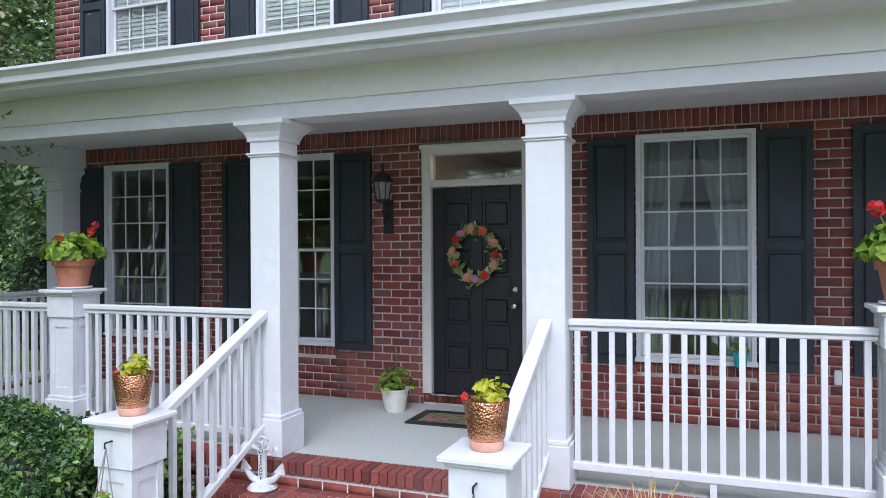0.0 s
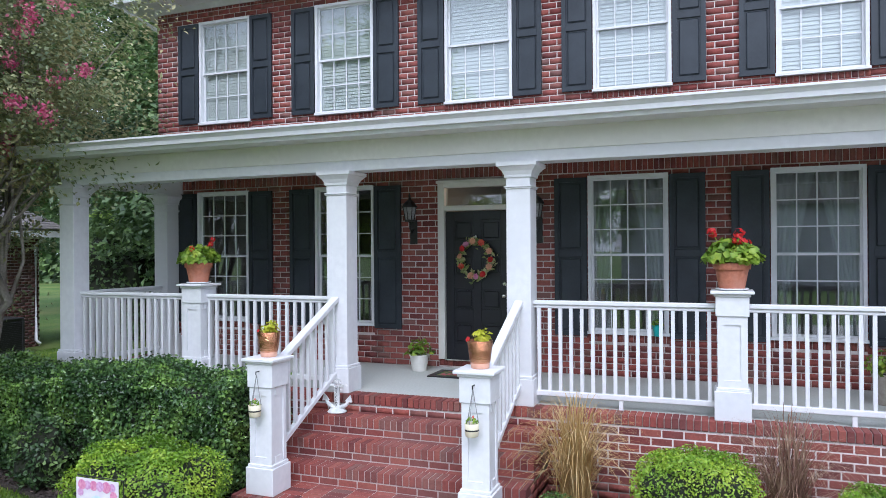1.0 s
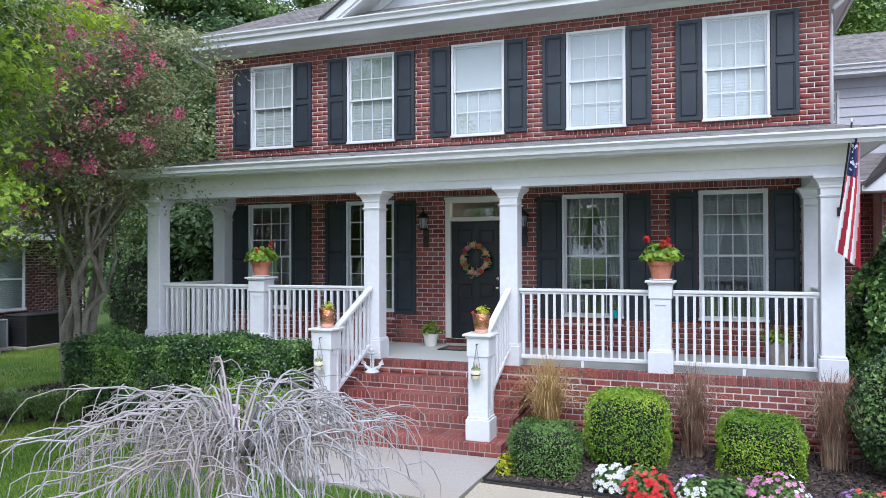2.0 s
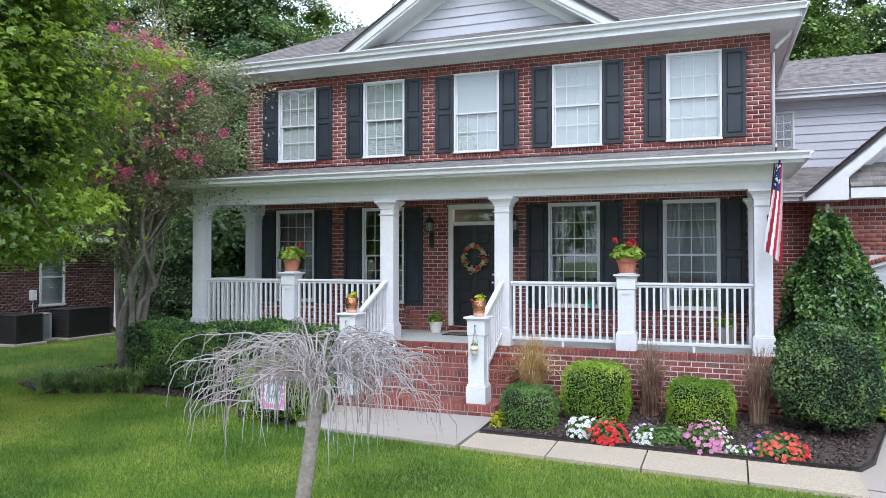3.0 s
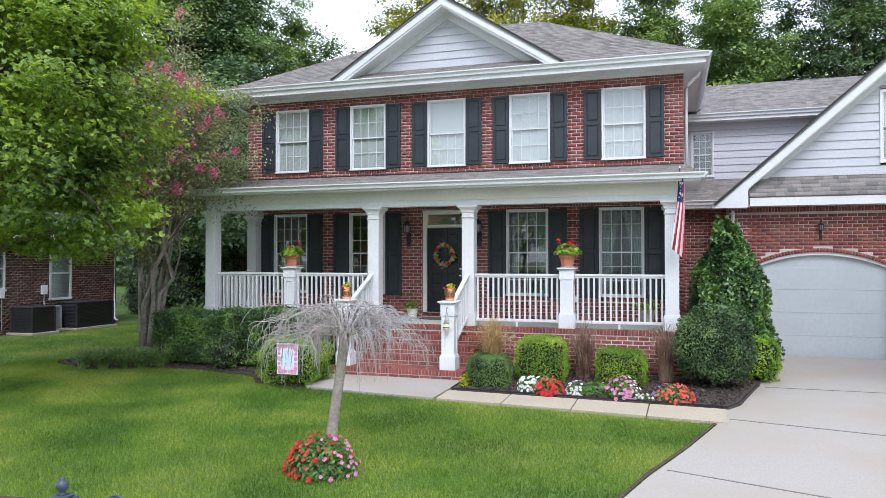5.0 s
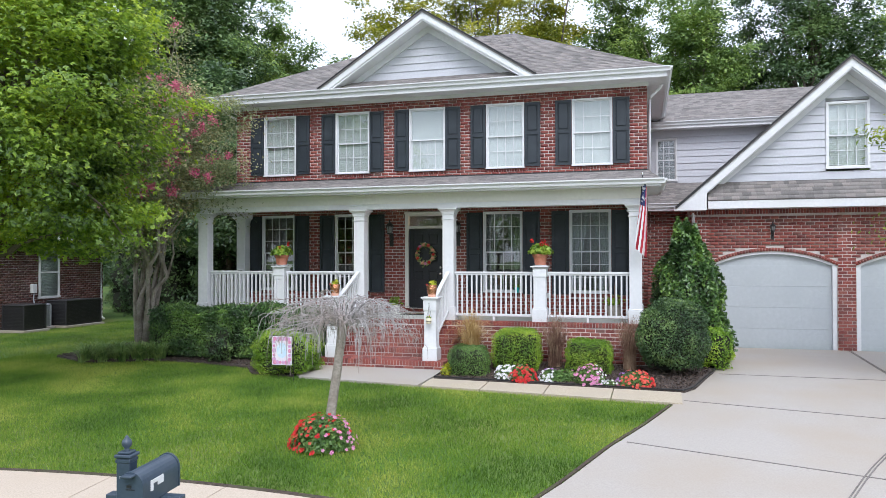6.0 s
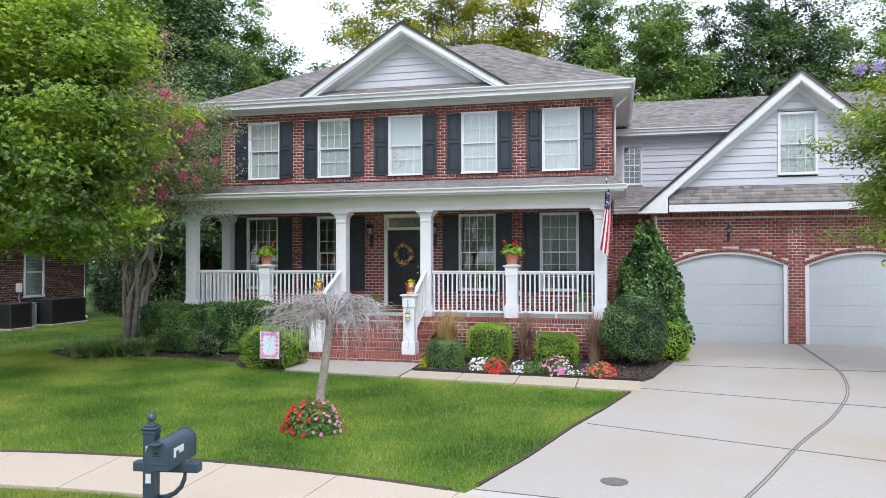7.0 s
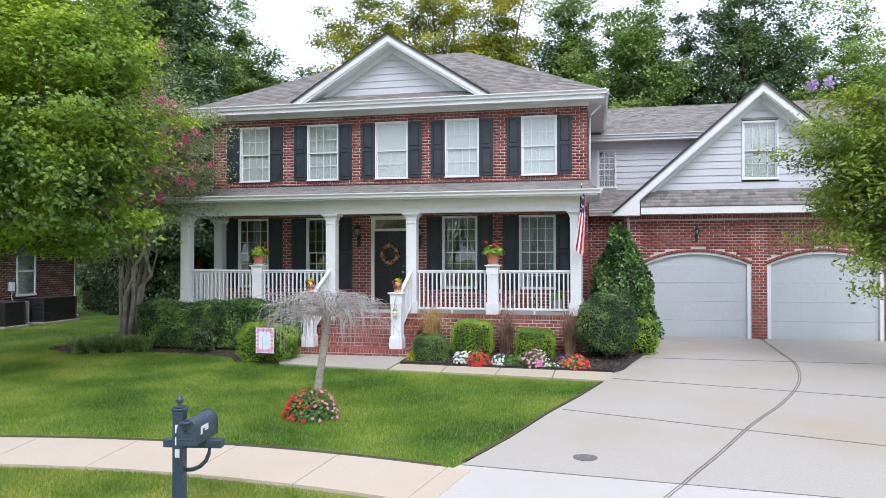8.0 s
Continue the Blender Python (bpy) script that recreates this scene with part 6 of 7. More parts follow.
def door_planter(x, y, label, seed, r=0.13, h=0.22, tall=0.28, mat=None):
    t = thing("porch_planter", (x, y, FLOOR), label, "planter")
    part("pot", lathe([(r * 0.72, 0), (r * 0.76, 0.01), (r, h - 0.02), (r * 1.06, h - 0.015), (r * 1.06, h), (r * 0.95, h), (r * 0.9, h - 0.05)], (x, y, FLOOR), 24), mat or CREAM, t, smooth=False)
    part("soil", lathe([(r * 0.85, h - 0.05), (r * 0.88, h - 0.03)], (x, y, FLOOR)), MULCH, t)
    rs = np.random.default_rng(seed)
    n = 160
    u = unit(rs, n)
    u[:, 2] = np.abs(u[:, 2])
    leaf_mesh("foliage", np.array([x, y, FLOOR + h]) + u * np.array([r * 1.7, r * 1.5, tall * 0.8]) * rs.uniform(0.2, 1, (n, 1)), u + np.array([0, 0, 0.3]), 0.08, FRESH, t, rs, 0.5, 0.5)
    part("stalk", tube([(x, y, FLOOR + h - 0.05), (x + 0.02, y, FLOOR + h + tall), (x + 0.01, y, FLOOR + h + tall * 1.4)], 0.006, 5), RUSSET, t)


door_planter(-0.7, -0.38, "cream planter with a trailing plant beside the door", 91)
door_planter(4.72, -0.75, "stone planter with broad leaves at the porch's end", 92, 0.17, 0.32, 0.35, surface("stone_planter", (0.35, 0.31, 0.26), (0.45, 0.4, 0.34), None, 0.8, 20, 2, 0.3))


def doormat():
    t = thing("doormat", (0.05, -0.55, FLOOR), "black rubber doormat with a floral field", "doormat")
    part("border", boxes((-0.42, 0.5, -0.8, -0.72, FLOOR, FLOOR + 0.016), (-0.42, 0.5, -0.36, -0.28, FLOOR, FLOOR + 0.016), (-0.42, -0.34, -0.72, -0.36, FLOOR, FLOOR + 0.016), (0.42, 0.5, -0.72, -0.36, FLOOR, FLOOR + 0.016), bevel=0.004), METAL, t)
    part("field", boxes((-0.34, 0.42, -0.72, -0.36, FLOOR, FLOOR + 0.011)), surface("mat_field", (0.05, 0.14, 0.04), (0.45, 0.1, 0.14), (0.08, 0.2, 0.06), 0.95, 14, 6, 0.4, spread=0.1), t)


doormat()


def lantern(x, y, z, h=0.5, group="porch lanterns"):
    """A black wall lantern: back plate, arm, caged glass body, roof and finial."""
    t = thing("wall_lantern", (x, y, z), "black wall lantern with seeded glass panes", "lantern", group)
    s = h / 0.55
    part("back_plate", boxes((x - 0.05 * s, x + 0.05 * s, y - 0.015, y, z - 0.28 * s, z + 0.02 * s), bevel=0.006), METAL, t)
    part("arm", tube([(x, y - 0.01, z - 0.1 * s), (x, y - 0.08 * s, z - 0.14 * s), (x, y - 0.13 * s, z - 0.08 * s), (x, y - 0.13 * s, z)], 0.011, 7), METAL, t, smooth=True)
    cy = y - 0.13 * s
    part("gallery", lathe([(0.02, -0.01), (0.06 * s, 0.0), (0.065 * s, 0.02), (0.06 * s, 0.025)], (x, cy, z), 8), METAL, t)
    part("pane", lathe([(0.055 * s, 0.025), (0.082 * s, 0.17 * s), (0.078 * s, 0.17 * s), (0.05 * s, 0.027)], (x, cy, z), 8, cap=False), surface("seeded_glass", (0.2, 0.21, 0.21), (0.32, 0.33, 0.33), None, 0.15, 40, 3, 0.3), t, "pale seeded glass")
    for k in range(8):
        a = 2 * math.pi * k / 8
        part("bar", tube([(x + math.cos(a) * 0.058 * s, cy + math.sin(a) * 0.058 * s, z + 0.02), (x + math.cos(a) * 0.085 * s, cy + math.sin(a) * 0.085 * s, z + 0.175 * s)], 0.006, 5), METAL, t)
    part("roof", lathe([(0.1 * s, 0.17 * s), (0.102 * s, 0.18 * s), (0.06 * s, 0.24 * s), (0.02 * s, 0.27 * s), (0.012, 0.3 * s), (0.018, 0.315 * s), (0.004, 0.35 * s)], (x, cy, z), 8), METAL, t)


lantern(-0.93, 0.0, 2.95, 0.62)
lantern(0.86, 0.0, 2.95, 0.62)
lantern(8.5, 1.9, 2.98, 0.4, "garage lantern")


def wreath():
    t = thing("wreath", (0.0, -0.02, 2.44), "round door wreath of leaves with red and peach roses", "wreath")
    rs = np.random.default_rng(99)
    c = np.array([0.0, -0.02, 2.43])
    ring = [(c[0] + 0.22 * math.cos(a), c[1], c[2] + 0.24 * math.sin(a)) for a in (2 * math.pi * k / 24 for k in range(25))]
    part("vine_ring", tube(ring, 0.014, 6), BARK, t)
    n = 230
    a = rs.uniform(0, 2 * math.pi, n)
    P = np.stack([c[0] + (0.22 + rs.normal(0, 0.035, n)) * np.cos(a), c[1] - rs.uniform(0.0, 0.06, n), c[2] + (0.24 + rs.normal(0, 0.035, n)) * np.sin(a)], 1)
    leaf_mesh("foliage", P, np.tile([[0, -1.0, 0.3]], (n, 1)), 0.075, leaf_mat("sage_leaf", (0.14, 0.2, 0.05), (0.32, 0.38, 0.12), (0.52, 0.52, 0.28), 0.6, 0.2, 8), t, rs, 0.5, 0.5)
    for k in range(12):
        a = 2 * math.pi * k / 12 + rs.normal(0, 0.1)
        p = Vector((c[0] + 0.22 * math.cos(a), c[1] - 0.06, c[2] + 0.24 * math.sin(a)))
        m = (RED, PEACH, CORAL, PEACH, PINK)[k % 5]
        q = [p + Vector((0, -0.004 * j, 0)) for j in range(3)]
        blossoms("rose", q, [(0, -1, 0.2)] * 3, 0.085, m, t, rs, 7)
    part("hook", tube([(0, 0.02, 2.75), (0, -0.03, 2.74), (0, -0.03, 2.67)], 0.012, 6), CHROME, t)


wreath()


def anchor():
    """A white anchor ornament standing on the top step, with a lettered shank."""
    x, y, z = -0.9, -2.25, 0.752
    white = surface("weathered_white", (0.66, 0.68, 0.68), (0.78, 0.79, 0.78), (0.5, 0.55, 0.55), 0.7, 30, 12, 0.4)
    t = thing("anchor_ornament", (x, y, z), "white anchor ornament lettered welcome on a brick step", "ornament")
    part("base", lathe([(0.1, 0), (0.11, 0.01), (0.09, 0.035), (0.05, 0.05)], (x, y, z), 14), white, t)
    part("shank", boxes((x - 0.028, x + 0.028, y - 0.02, y + 0.02, z + 0.03, z + 0.3), bevel=0.006), white, t)
    arms = [(x + 0.15 * math.sin(a), y, z + 0.17 - 0.12 * math.cos(a)) for a in (radians(d) for d in range(-75, 76, 15))]
    part("arm_bar", tube(arms, [0.012, 0.02, 0.024, 0.026, 0.028, 0.03, 0.028, 0.026, 0.024, 0.02, 0.012], 8), white, t)
    for s in (-1, 1):
        part("fluke", prism([(x + s * 0.1, z + 0.13), (x + s * 0.165, z + 0.2), (x + s * 0.185, z + 0.12)], y - 0.012, y + 0.012), white, t)
    part("stock", boxes((x - 0.085, x + 0.085, y - 0.014, y + 0.014, z + 0.28, z + 0.31), bevel=0.005), white, t)
    rng_pts = [(x + 0.032 * math.cos(a), y, z + 0.345 + 0.032 * math.sin(a)) for a in (2 * math.pi * k / 14 for k in range(15))]
    part("ring", tube(rng_pts, 0.009, 6), white, t)
    for i, ch in enumerate("WELCOME"):
        cu = bpy.data.curves.new("letter", "FONT")
        cu.body, cu.size, cu.align_x, cu.extrude = ch, 0.038, "CENTER", 0.001
        cu.materials.append(METAL)
        ob = new("letter", cu)
        hook(ob, t)
        ob.matrix_basis = Matrix.Translation((0, -0.0215, 0.255 - i * 0.032)) @ Euler((radians(90), 0, 0)).to_matrix().to_4x4()
    rs = np.random.default_rng(3)
    leaf_mesh("shell_trim", np.array([x + 0.03, y - 0.03, z + 0.32]) + rs.normal(0, 0.03, (30, 3)), unit(rs, 30), 0.04, WHITEPETAL, t, rs)
    tagged(bpy.data.objects["shell_trim"], kind="stuff")


anchor()


def teal_pot():
    x, y, z = 2.37, -0.11, 1.475
    t = thing("teal_pot", (x, y, z), "small teal pot with a green sprig on the window sill", "flower pot")
    teal = surface("teal_glaze", (0.02, 0.36, 0.36), (0.03, 0.46, 0.44), None, 0.3, 20, 2, 0.0)
    part("pot", lathe([(0.045, 0), (0.06, 0.11), (0.066, 0.11), (0.066, 0.13), (0.05, 0.12)], (x, y, z), 18), teal, t)
    part("bracket", boxes((x - 0.02, x + 0.02, y + 0.04, 0.0, z - 0.006, z + 0.004)), METAL, t)
    rs = np.random.default_rng(4)
    u = unit(rs, 40)
    u[:, 2] = np.abs(u[:, 2])
    leaf_mesh("foliage", np.array([x, y, z + 0.13]) + u * 0.07, u, 0.05, FRESH, t, rs)


teal_pot()
o = thing("outlet_cover", (3.12, 0, 1.41), "white outdoor outlet cover on the brick wall", "outlet")
part("cover", boxes((3.08, 3.16, -0.035, 0.0, 1.35, 1.47), bevel=0.008), WHITE, o)
part("hinge", boxes((3.085, 3.155, -0.04, -0.033, 1.462, 1.474)), WHITE, o)


def flag():
    """A furled national flag hanging from a short staff on the corner column."""
    x, y = 5.36, -2.42
    t = thing("flag", (x, y, 2.4), "red, white and blue striped flag hanging from a dark staff", "flag")
    part("staff", tube([(5.30, -2.05, 3.0), (5.34, -2.32, 3.6), (5.37, -2.46, 4.02)], 0.012, 8), METAL, t)
    part("finial", lathe([(0.012, 0), (0.022, 0.015), (0.02, 0.035), (0.004, 0.05)], (5.37, -2.46, 4.02), 10), CHROME, t)
    part("bracket", boxes((5.27, 5.33, -2.08, -2.05, 2.95, 3.06), bevel=0.006), METAL, t)
    nu, nv = 28, 36
    red = surface("flag_red", (0.42, 0.02, 0.04), (0.5, 0.03, 0.05), None, 0.8, 60, 3, 0.2)
    blue = surface("flag_blue", (0.015, 0.025, 0.1), (0.025, 0.04, 0.14), None, 0.8, 60, 3, 0.2)
    cloth = surface("flag_white", (0.72, 0.72, 0.74), (0.8, 0.8, 0.8), None, 0.8, 60, 3, 0.2)

    def at(u, v):
        w = 0.07 + 0.2 * v ** 0.8
        lean = 0.05 * (1 - v)
        return Vector((x + 0.01 + lean - 0.05 * v + w * (u - 0.5) * 0.9, y - 0.01 + 0.05 * math.sin(u * 9 + v * 1.5) * (0.4 + v), 3.86 - 1.42 * v - 0.12 * u * v + 0.09 * (1 - u) * v))
    bms = {m: bmesh.new() for m in ("blue", "red", "white")}
    for j in range(nv):
        for i in range(nu):
            u, v = i / nu, j / nv
            k = "blue" if v < 0.33 and u < 0.75 else ("red" if int((u * 5.5 + v * 1.6)) % 2 == 0 else "white")
            q = [bms[k].verts.new(at(a / nu, b / nv)) for a, b in ((i, j), (i, j + 1), (i + 1, j + 1), (i + 1, j))]
            bms[k].faces.new(q)
    for k, m in (("blue", blue), ("red", red), ("white", cloth)):
        bmesh.ops.remove_doubles(bms[k], verts=bms[k].verts, dist=1e-5)
        part({"blue": "canton", "red": "red_stripe", "white": "white_stripe"}[k], bms[k], m, t, smooth=True)
    rs = np.random.default_rng(2)
    P, N = [], []
    for _ in range(16):
        p = at(rs.uniform(0.1, 0.65), rs.uniform(0.06, 0.3))
        P.append(tuple(p + Vector((0, -0.012, 0))))
        N.append((0, -1, 0))
    blossoms("star", P, N, 0.03, WHITEPETAL, t, rs)


flag()


def garden_flag():
    x, y = -1.34, -5.15
    gz = ground_z(x, y)
    t = thing("garden_flag", (x, y, gz), "small garden flag with a pink floral border on a wire stand", "garden flag")
    part("stand", tube([(x + 0.24, y + 0.02, gz - 0.05), (x + 0.24, y + 0.02, 0.83), (x - 0.22, y + 0.02, 0.83)], 0.006, 6), METAL, t)
    part("cloth", boxes((x - 0.21, x + 0.21, y - 0.003, y + 0.003, 0.27, 0.82)), surface("flag_cloth", (0.72, 0.68, 0.74), (0.8, 0.75, 0.8), (0.7, 0.6, 0.72), 0.9, 20, 6, 0.1), t)
    e = bmesh.new()
    bmesh.ops.create_circle(e, cap_ends=True, radius=1, segments=24)
    bmesh.ops.transform(e, matrix=Matrix.Translation((x, y - 0.0045, 0.55)) @ Matrix.Rotation(radians(90), 4, "X") @ Matrix.Diagonal((0.11, 0.15, 1, 1)), verts=e.verts)
    part("printed_centre", e, surface("print_blue", (0.5, 0.66, 0.8), (0.62, 0.76, 0.88), (0.75, 0.8, 0.88), 0.9, 14, 9, 0.0), t)
    rs = np.random.default_rng(6)
    mats = [surface("print_pink", (0.6, 0.16, 0.34), (0.75, 0.36, 0.5), None, 0.9, 60, 3, 0.0), surface("print_mauve", (0.55, 0.25, 0.5), (0.7, 0.45, 0.66), None, 0.9, 60, 3, 0.0)]
    for k in range(22):
        b = 2 * math.pi * k / 22
        px, pz = x + max(-0.165, min(0.165, 0.23 * math.cos(b))), 0.545 + max(-0.225, min(0.225, 0.31 * math.sin(b)))
        e = bmesh.new()
        bmesh.ops.create_circle(e, cap_ends=True, radius=rs.uniform(0.03, 0.045), segments=10)
        bmesh.ops.transform(e, matrix=Matrix.Translation((px, y - 0.005 - 0.0004 * (k % 3), pz)) @ Matrix.Rotation(radians(90), 4, "X"), verts=e.verts)
        part("printed_flower", e, mats[k % 2], t)


garden_flag()


def mailbox():
    x, y = 1.46, -12.92
    gz = ground_z(x, y)
    t = thing("mailbox", (x, y, gz), "slate blue mailbox on a square post with a finial", "mailbox")
    slate = surface("slate_paint", (0.03, 0.05, 0.075), (0.045, 0.066, 0.095), (0.055, 0.075, 0.1), 0.38, 30, 3, 0.06)
    turn = Matrix.Translation((x, y, 0)) @ Matrix.Rotation(radians(7.5), 4, "Z")

    def placed(bm):
        bmesh.ops.transform(bm, matrix=turn, verts=bm.verts)
        return bm
    part("post", placed(boxes((-0.055, 0.055, -0.055, 0.055, gz - 0.05, 0.76), (-0.062, 0.062, -0.062, 0.062, 0.72, 0.75), bevel=0.005)), slate, t)
    part("post_cap", placed(boxes((-0.07, 0.07, -0.07, 0.07, 0.76, 0.785), (-0.05, 0.05, -0.05, 0.05, 0.785, 0.805), bevel=0.006)), slate, t)
    part("finial", placed(lathe([(0.03, 0.8), (0.02, 0.815), (0.018, 0.825), (0.036, 0.845), (0.04, 0.865), (0.034, 0.888), (0.016, 0.902), (0.018, 0.91), (0.004, 0.925)], (0, 0, 0), 16)), slate, t, smooth=True)
    part("arm", placed(boxes((-0.18, 0.44, 0.0, 0.1, 0.37, 0.455), bevel=0.006)), slate, t)
    part("bracket", placed(tube([(0.05, 0.05, 0.13), (0.12, 0.05, 0.135), (0.2, 0.05, 0.17), (0.26, 0.05, 0.23), (0.29, 0.05, 0.3), (0.3, 0.05, 0.38)], 0.022, 8)), slate, t, smooth=True)
    cx, hw, zb, zs = 0.19, 0.1, 0.46, 0.6
    prof = [(cx - hw, zb), (cx + hw, zb), (cx + hw, zs)] + [(cx + hw * math.cos(a), zs + 0.115 * math.sin(a)) for a in (math.pi * k / 12 for k in range(1, 12))] + [(cx - hw, zs)]
    b = part("box", placed(prism(prof, -0.24, 0.28)), slate, t)
    prof2 = [(cx + (px - cx) * 1.04, zb + (pz - zb) * 1.02) for px, pz in prof]
    d = part("box_door", placed(prism(prof2, -0.265, -0.24)), slate, t)
    part("door_hood", placed(boxes((cx - 0.045, cx + 0.045, -0.33, -0.26, 0.69, 0.705), bevel=0.004)), slate, d)
    part("rim", placed(boxes((cx - 0.09, cx + 0.09, -0.272, -0.264, 0.515, 0.525), bevel=0.002)), slate, d)
    part("emblem", placed(boxes((cx - 0.035, cx + 0.035, -0.268, -0.264, 0.585, 0.592), (cx - 0.028, cx + 0.01, -0.268, -0.264, 0.6, 0.622))), METAL, d)
    part("rear_rim", placed(prism([(cx + (px - cx) * 1.05, zb + (pz - zb) * 1.03) for px, pz in prof], 0.265, 0.285)), slate, t)
    part("signal_flag", placed(boxes((cx + hw + 0.002, cx + hw + 0.008, -0.15, 0.02, 0.6, 0.63), (cx + hw + 0.002, cx + hw + 0.008, -0.06, 0.02, 0.57, 0.6), (cx + hw + 0.002, cx + hw + 0.01, -0.16, -0.13, 0.55, 0.63))), WHITE, t, "white signal flag, lowered")
    for i in range(3):
        z = 0.62 - i * 0.125
        part("plain_bar", placed(boxes((-0.024, 0.024, -0.059, -0.0545, z - 0.085, z))), WHITE, t, "plain white bar")


mailbox()

cover = thing("cleanout_cover", (5.54, -10.28, ground_z(5, -10.28)), "round grey metal cover set in the driveway", "cover")
part("lid", lathe([(0.13, -0.02), (0.13, 0.006), (0.12, 0.009)], (5.54, -10.28, ground_z(5, -10.28)), 24), surface("cover_iron", (0.1, 0.095, 0.09), (0.17, 0.16, 0.15), None, 0.7, 50, 3, 0.6), cover)
part("rim", lathe([(0.155, -0.02), (0.155, 0.004), (0.13, 0.004), (0.13, -0.02)], (5.54, -10.28, ground_z(5, -10.28)), 24, cap=False), surface("cover_iron", (0.1, 0.095, 0.09), (0.17, 0.16, 0.15), None, 0.7, 50, 3, 0.6), cover)

edging = strip("bed_edging", [(1.5, -3.75), (1.49, -4.4), (3, -4.47), (4.5, -4.55), (6.02, -4.64), (6.22, -4.32), (6.7, -2.6), (6.98, -0.9)], 0.022, 0.055, METAL, None, "black plastic edging along the mulch bed")
tagged(edging, category="edging", kind="structure")

# bare trimmed soil where the lawn meets the paving
SOIL = surface("edge_soil", (0.03, 0.022, 0.015), (0.09, 0.065, 0.045), (0.06, 0.06, 0.025), 0.95, 30, 4, 0.8, dist=0.02)
soil = strip("lawn_edge", [(p.x - 0.035, p.y) for p in smooth_line([(5.82, -5.58), (5.4, -6.9), (4.96, -8.1), (4.5, -9.6), (4.08, -10.72)], 4)], 0.045, 0.012, SOIL, None, "bare trimmed soil edge beside the driveway")
tagged(soil, category="edging", kind="structure")
soil = strip("lawn_edge", [(-12.6 + 0.42 * k, -10.62 - 0.028 * (-12.8 + 0.42 * k) ** 2 + 0.035) for k in range(40)], 0.08, 0.016, SOIL, None, "bare trimmed soil edge along the sidewalk")
tagged(soil, category="edging", kind="structure")

# downspouts on the main house
part("downspout", tube([(-5.8, -0.45, 6.5), (-5.78, -0.42, 6.42), (-5.56, 0.12, 6.2), (-5.54, 0.16, 6.1), (-5.54, 0.16, 4.2)], 0.035, 8), WHITE, house, smooth=True)
part("downspout", tube([(5.82, 0.3, 6.5), (5.8, 0.3, 6.42), (5.58, 0.28, 6.2), (5.54, 0.28, 6.1), (5.54, 0.28, 4.2)], 0.035, 8), WHITE, house, smooth=True)


# ---- the neighbouring house ----
def neighbour():
    x = -14.2
    n = thing("neighbouring_house", (x - 4, 0, 0), "single-storey brown brick house next door, coloured darker for tree shade", "house", kind="")
    w = part("wall", boxes((x - 0.25, x - 0.008, -7, 5.0, -0.1, 3.0), (x - 8, x - 0.25, 4.75, 5.0, -0.1, 3.0), (x - 8, x - 0.25, -7, -6.75, -0.1, 3.0)), MORTAR, n)
    wins = [(-0.6, 0.35, 1.35, 2.75), (2.0, 2.9, 1.0, 2.75)]
    # brown brick with the shade of the trees worked into its colours
    lay(w, courses(-7, 5.0, 0.0, 2.95, wins, rng), x, "x", 1, None, brick_mat("shaded_brown_brick", [(0.0, (0.07, 0.03, 0.03)), (0.4, (0.11, 0.043, 0.038)), (0.8, (0.15, 0.06, 0.05)), (1.0, (0.1, 0.06, 0.055))], bloom=(0.18, 0.11, 0.09)))
    for a, b, c, d in wins:
        f = part("window", boxes((x, x + 0.03, a, a + 0.07, c, d), (x, x + 0.03, b - 0.07, b, c, d), (x, x + 0.03, a + 0.07, b - 0.07, d - 0.07, d), (x, x + 0.04, a - 0.03, b + 0.03, c, c + 0.07), (x, x + 0.025, a + 0.07, b - 0.07, (c + d) / 2 - 0.025, (c + d) / 2 + 0.025)), WHITE, n)
        part("pane", boxes((x - 0.004, x + 0.008, a + 0.07, b - 0.07, c + 0.07, d - 0.07)), GLASS, f)
        k = int((d - c - 0.14) / 0.05)
        boxes_part("blind", [(x - 0.007, x - 0.005, a + 0.07, b - 0.07, c + 0.07 + i * 0.05, c + 0.112 + i * 0.05) for i in range(k)], BLIND, f)
    part("soffit", boxes((x - 8, x + 0.5, -7.5, 5.5, 2.98, 3.02)), WHITE, n)
    part("fascia", boxes((x + 0.48, x + 0.52, -7.5, 5.5, 2.96, 3.18)), WHITE, n)
    shingled("roof", ((x + 0.55, -7.5, 3.18), (x + 0.55, 5.5, 3.18), (x - 4, 2.5, 5.8), (x - 4, -7.5, 5.8)), n, "grey shingle roof")
    shingled("roof", ((x + 0.55, 5.5, 3.18), (x - 8.5, 5.5, 3.18), (x - 4, 2.5, 5.8), (x - 4, 2.5, 5.8)), n)
    part("downspout", tube([(x + 0.45, 4.85, 3.0), (x + 0.06, 4.85, 2.75), (x + 0.05, 4.85, 0.2), (x + 0.2, 4.85, 0.1)], 0.045, 8), WHITE, n, smooth=True)
    for y in (0.0, 4.1):
        part("crawl_vent", boxes((x, x + 0.012, y - 0.2, y + 0.2, 0.25, 0.45)), METAL, n)


neighbour()


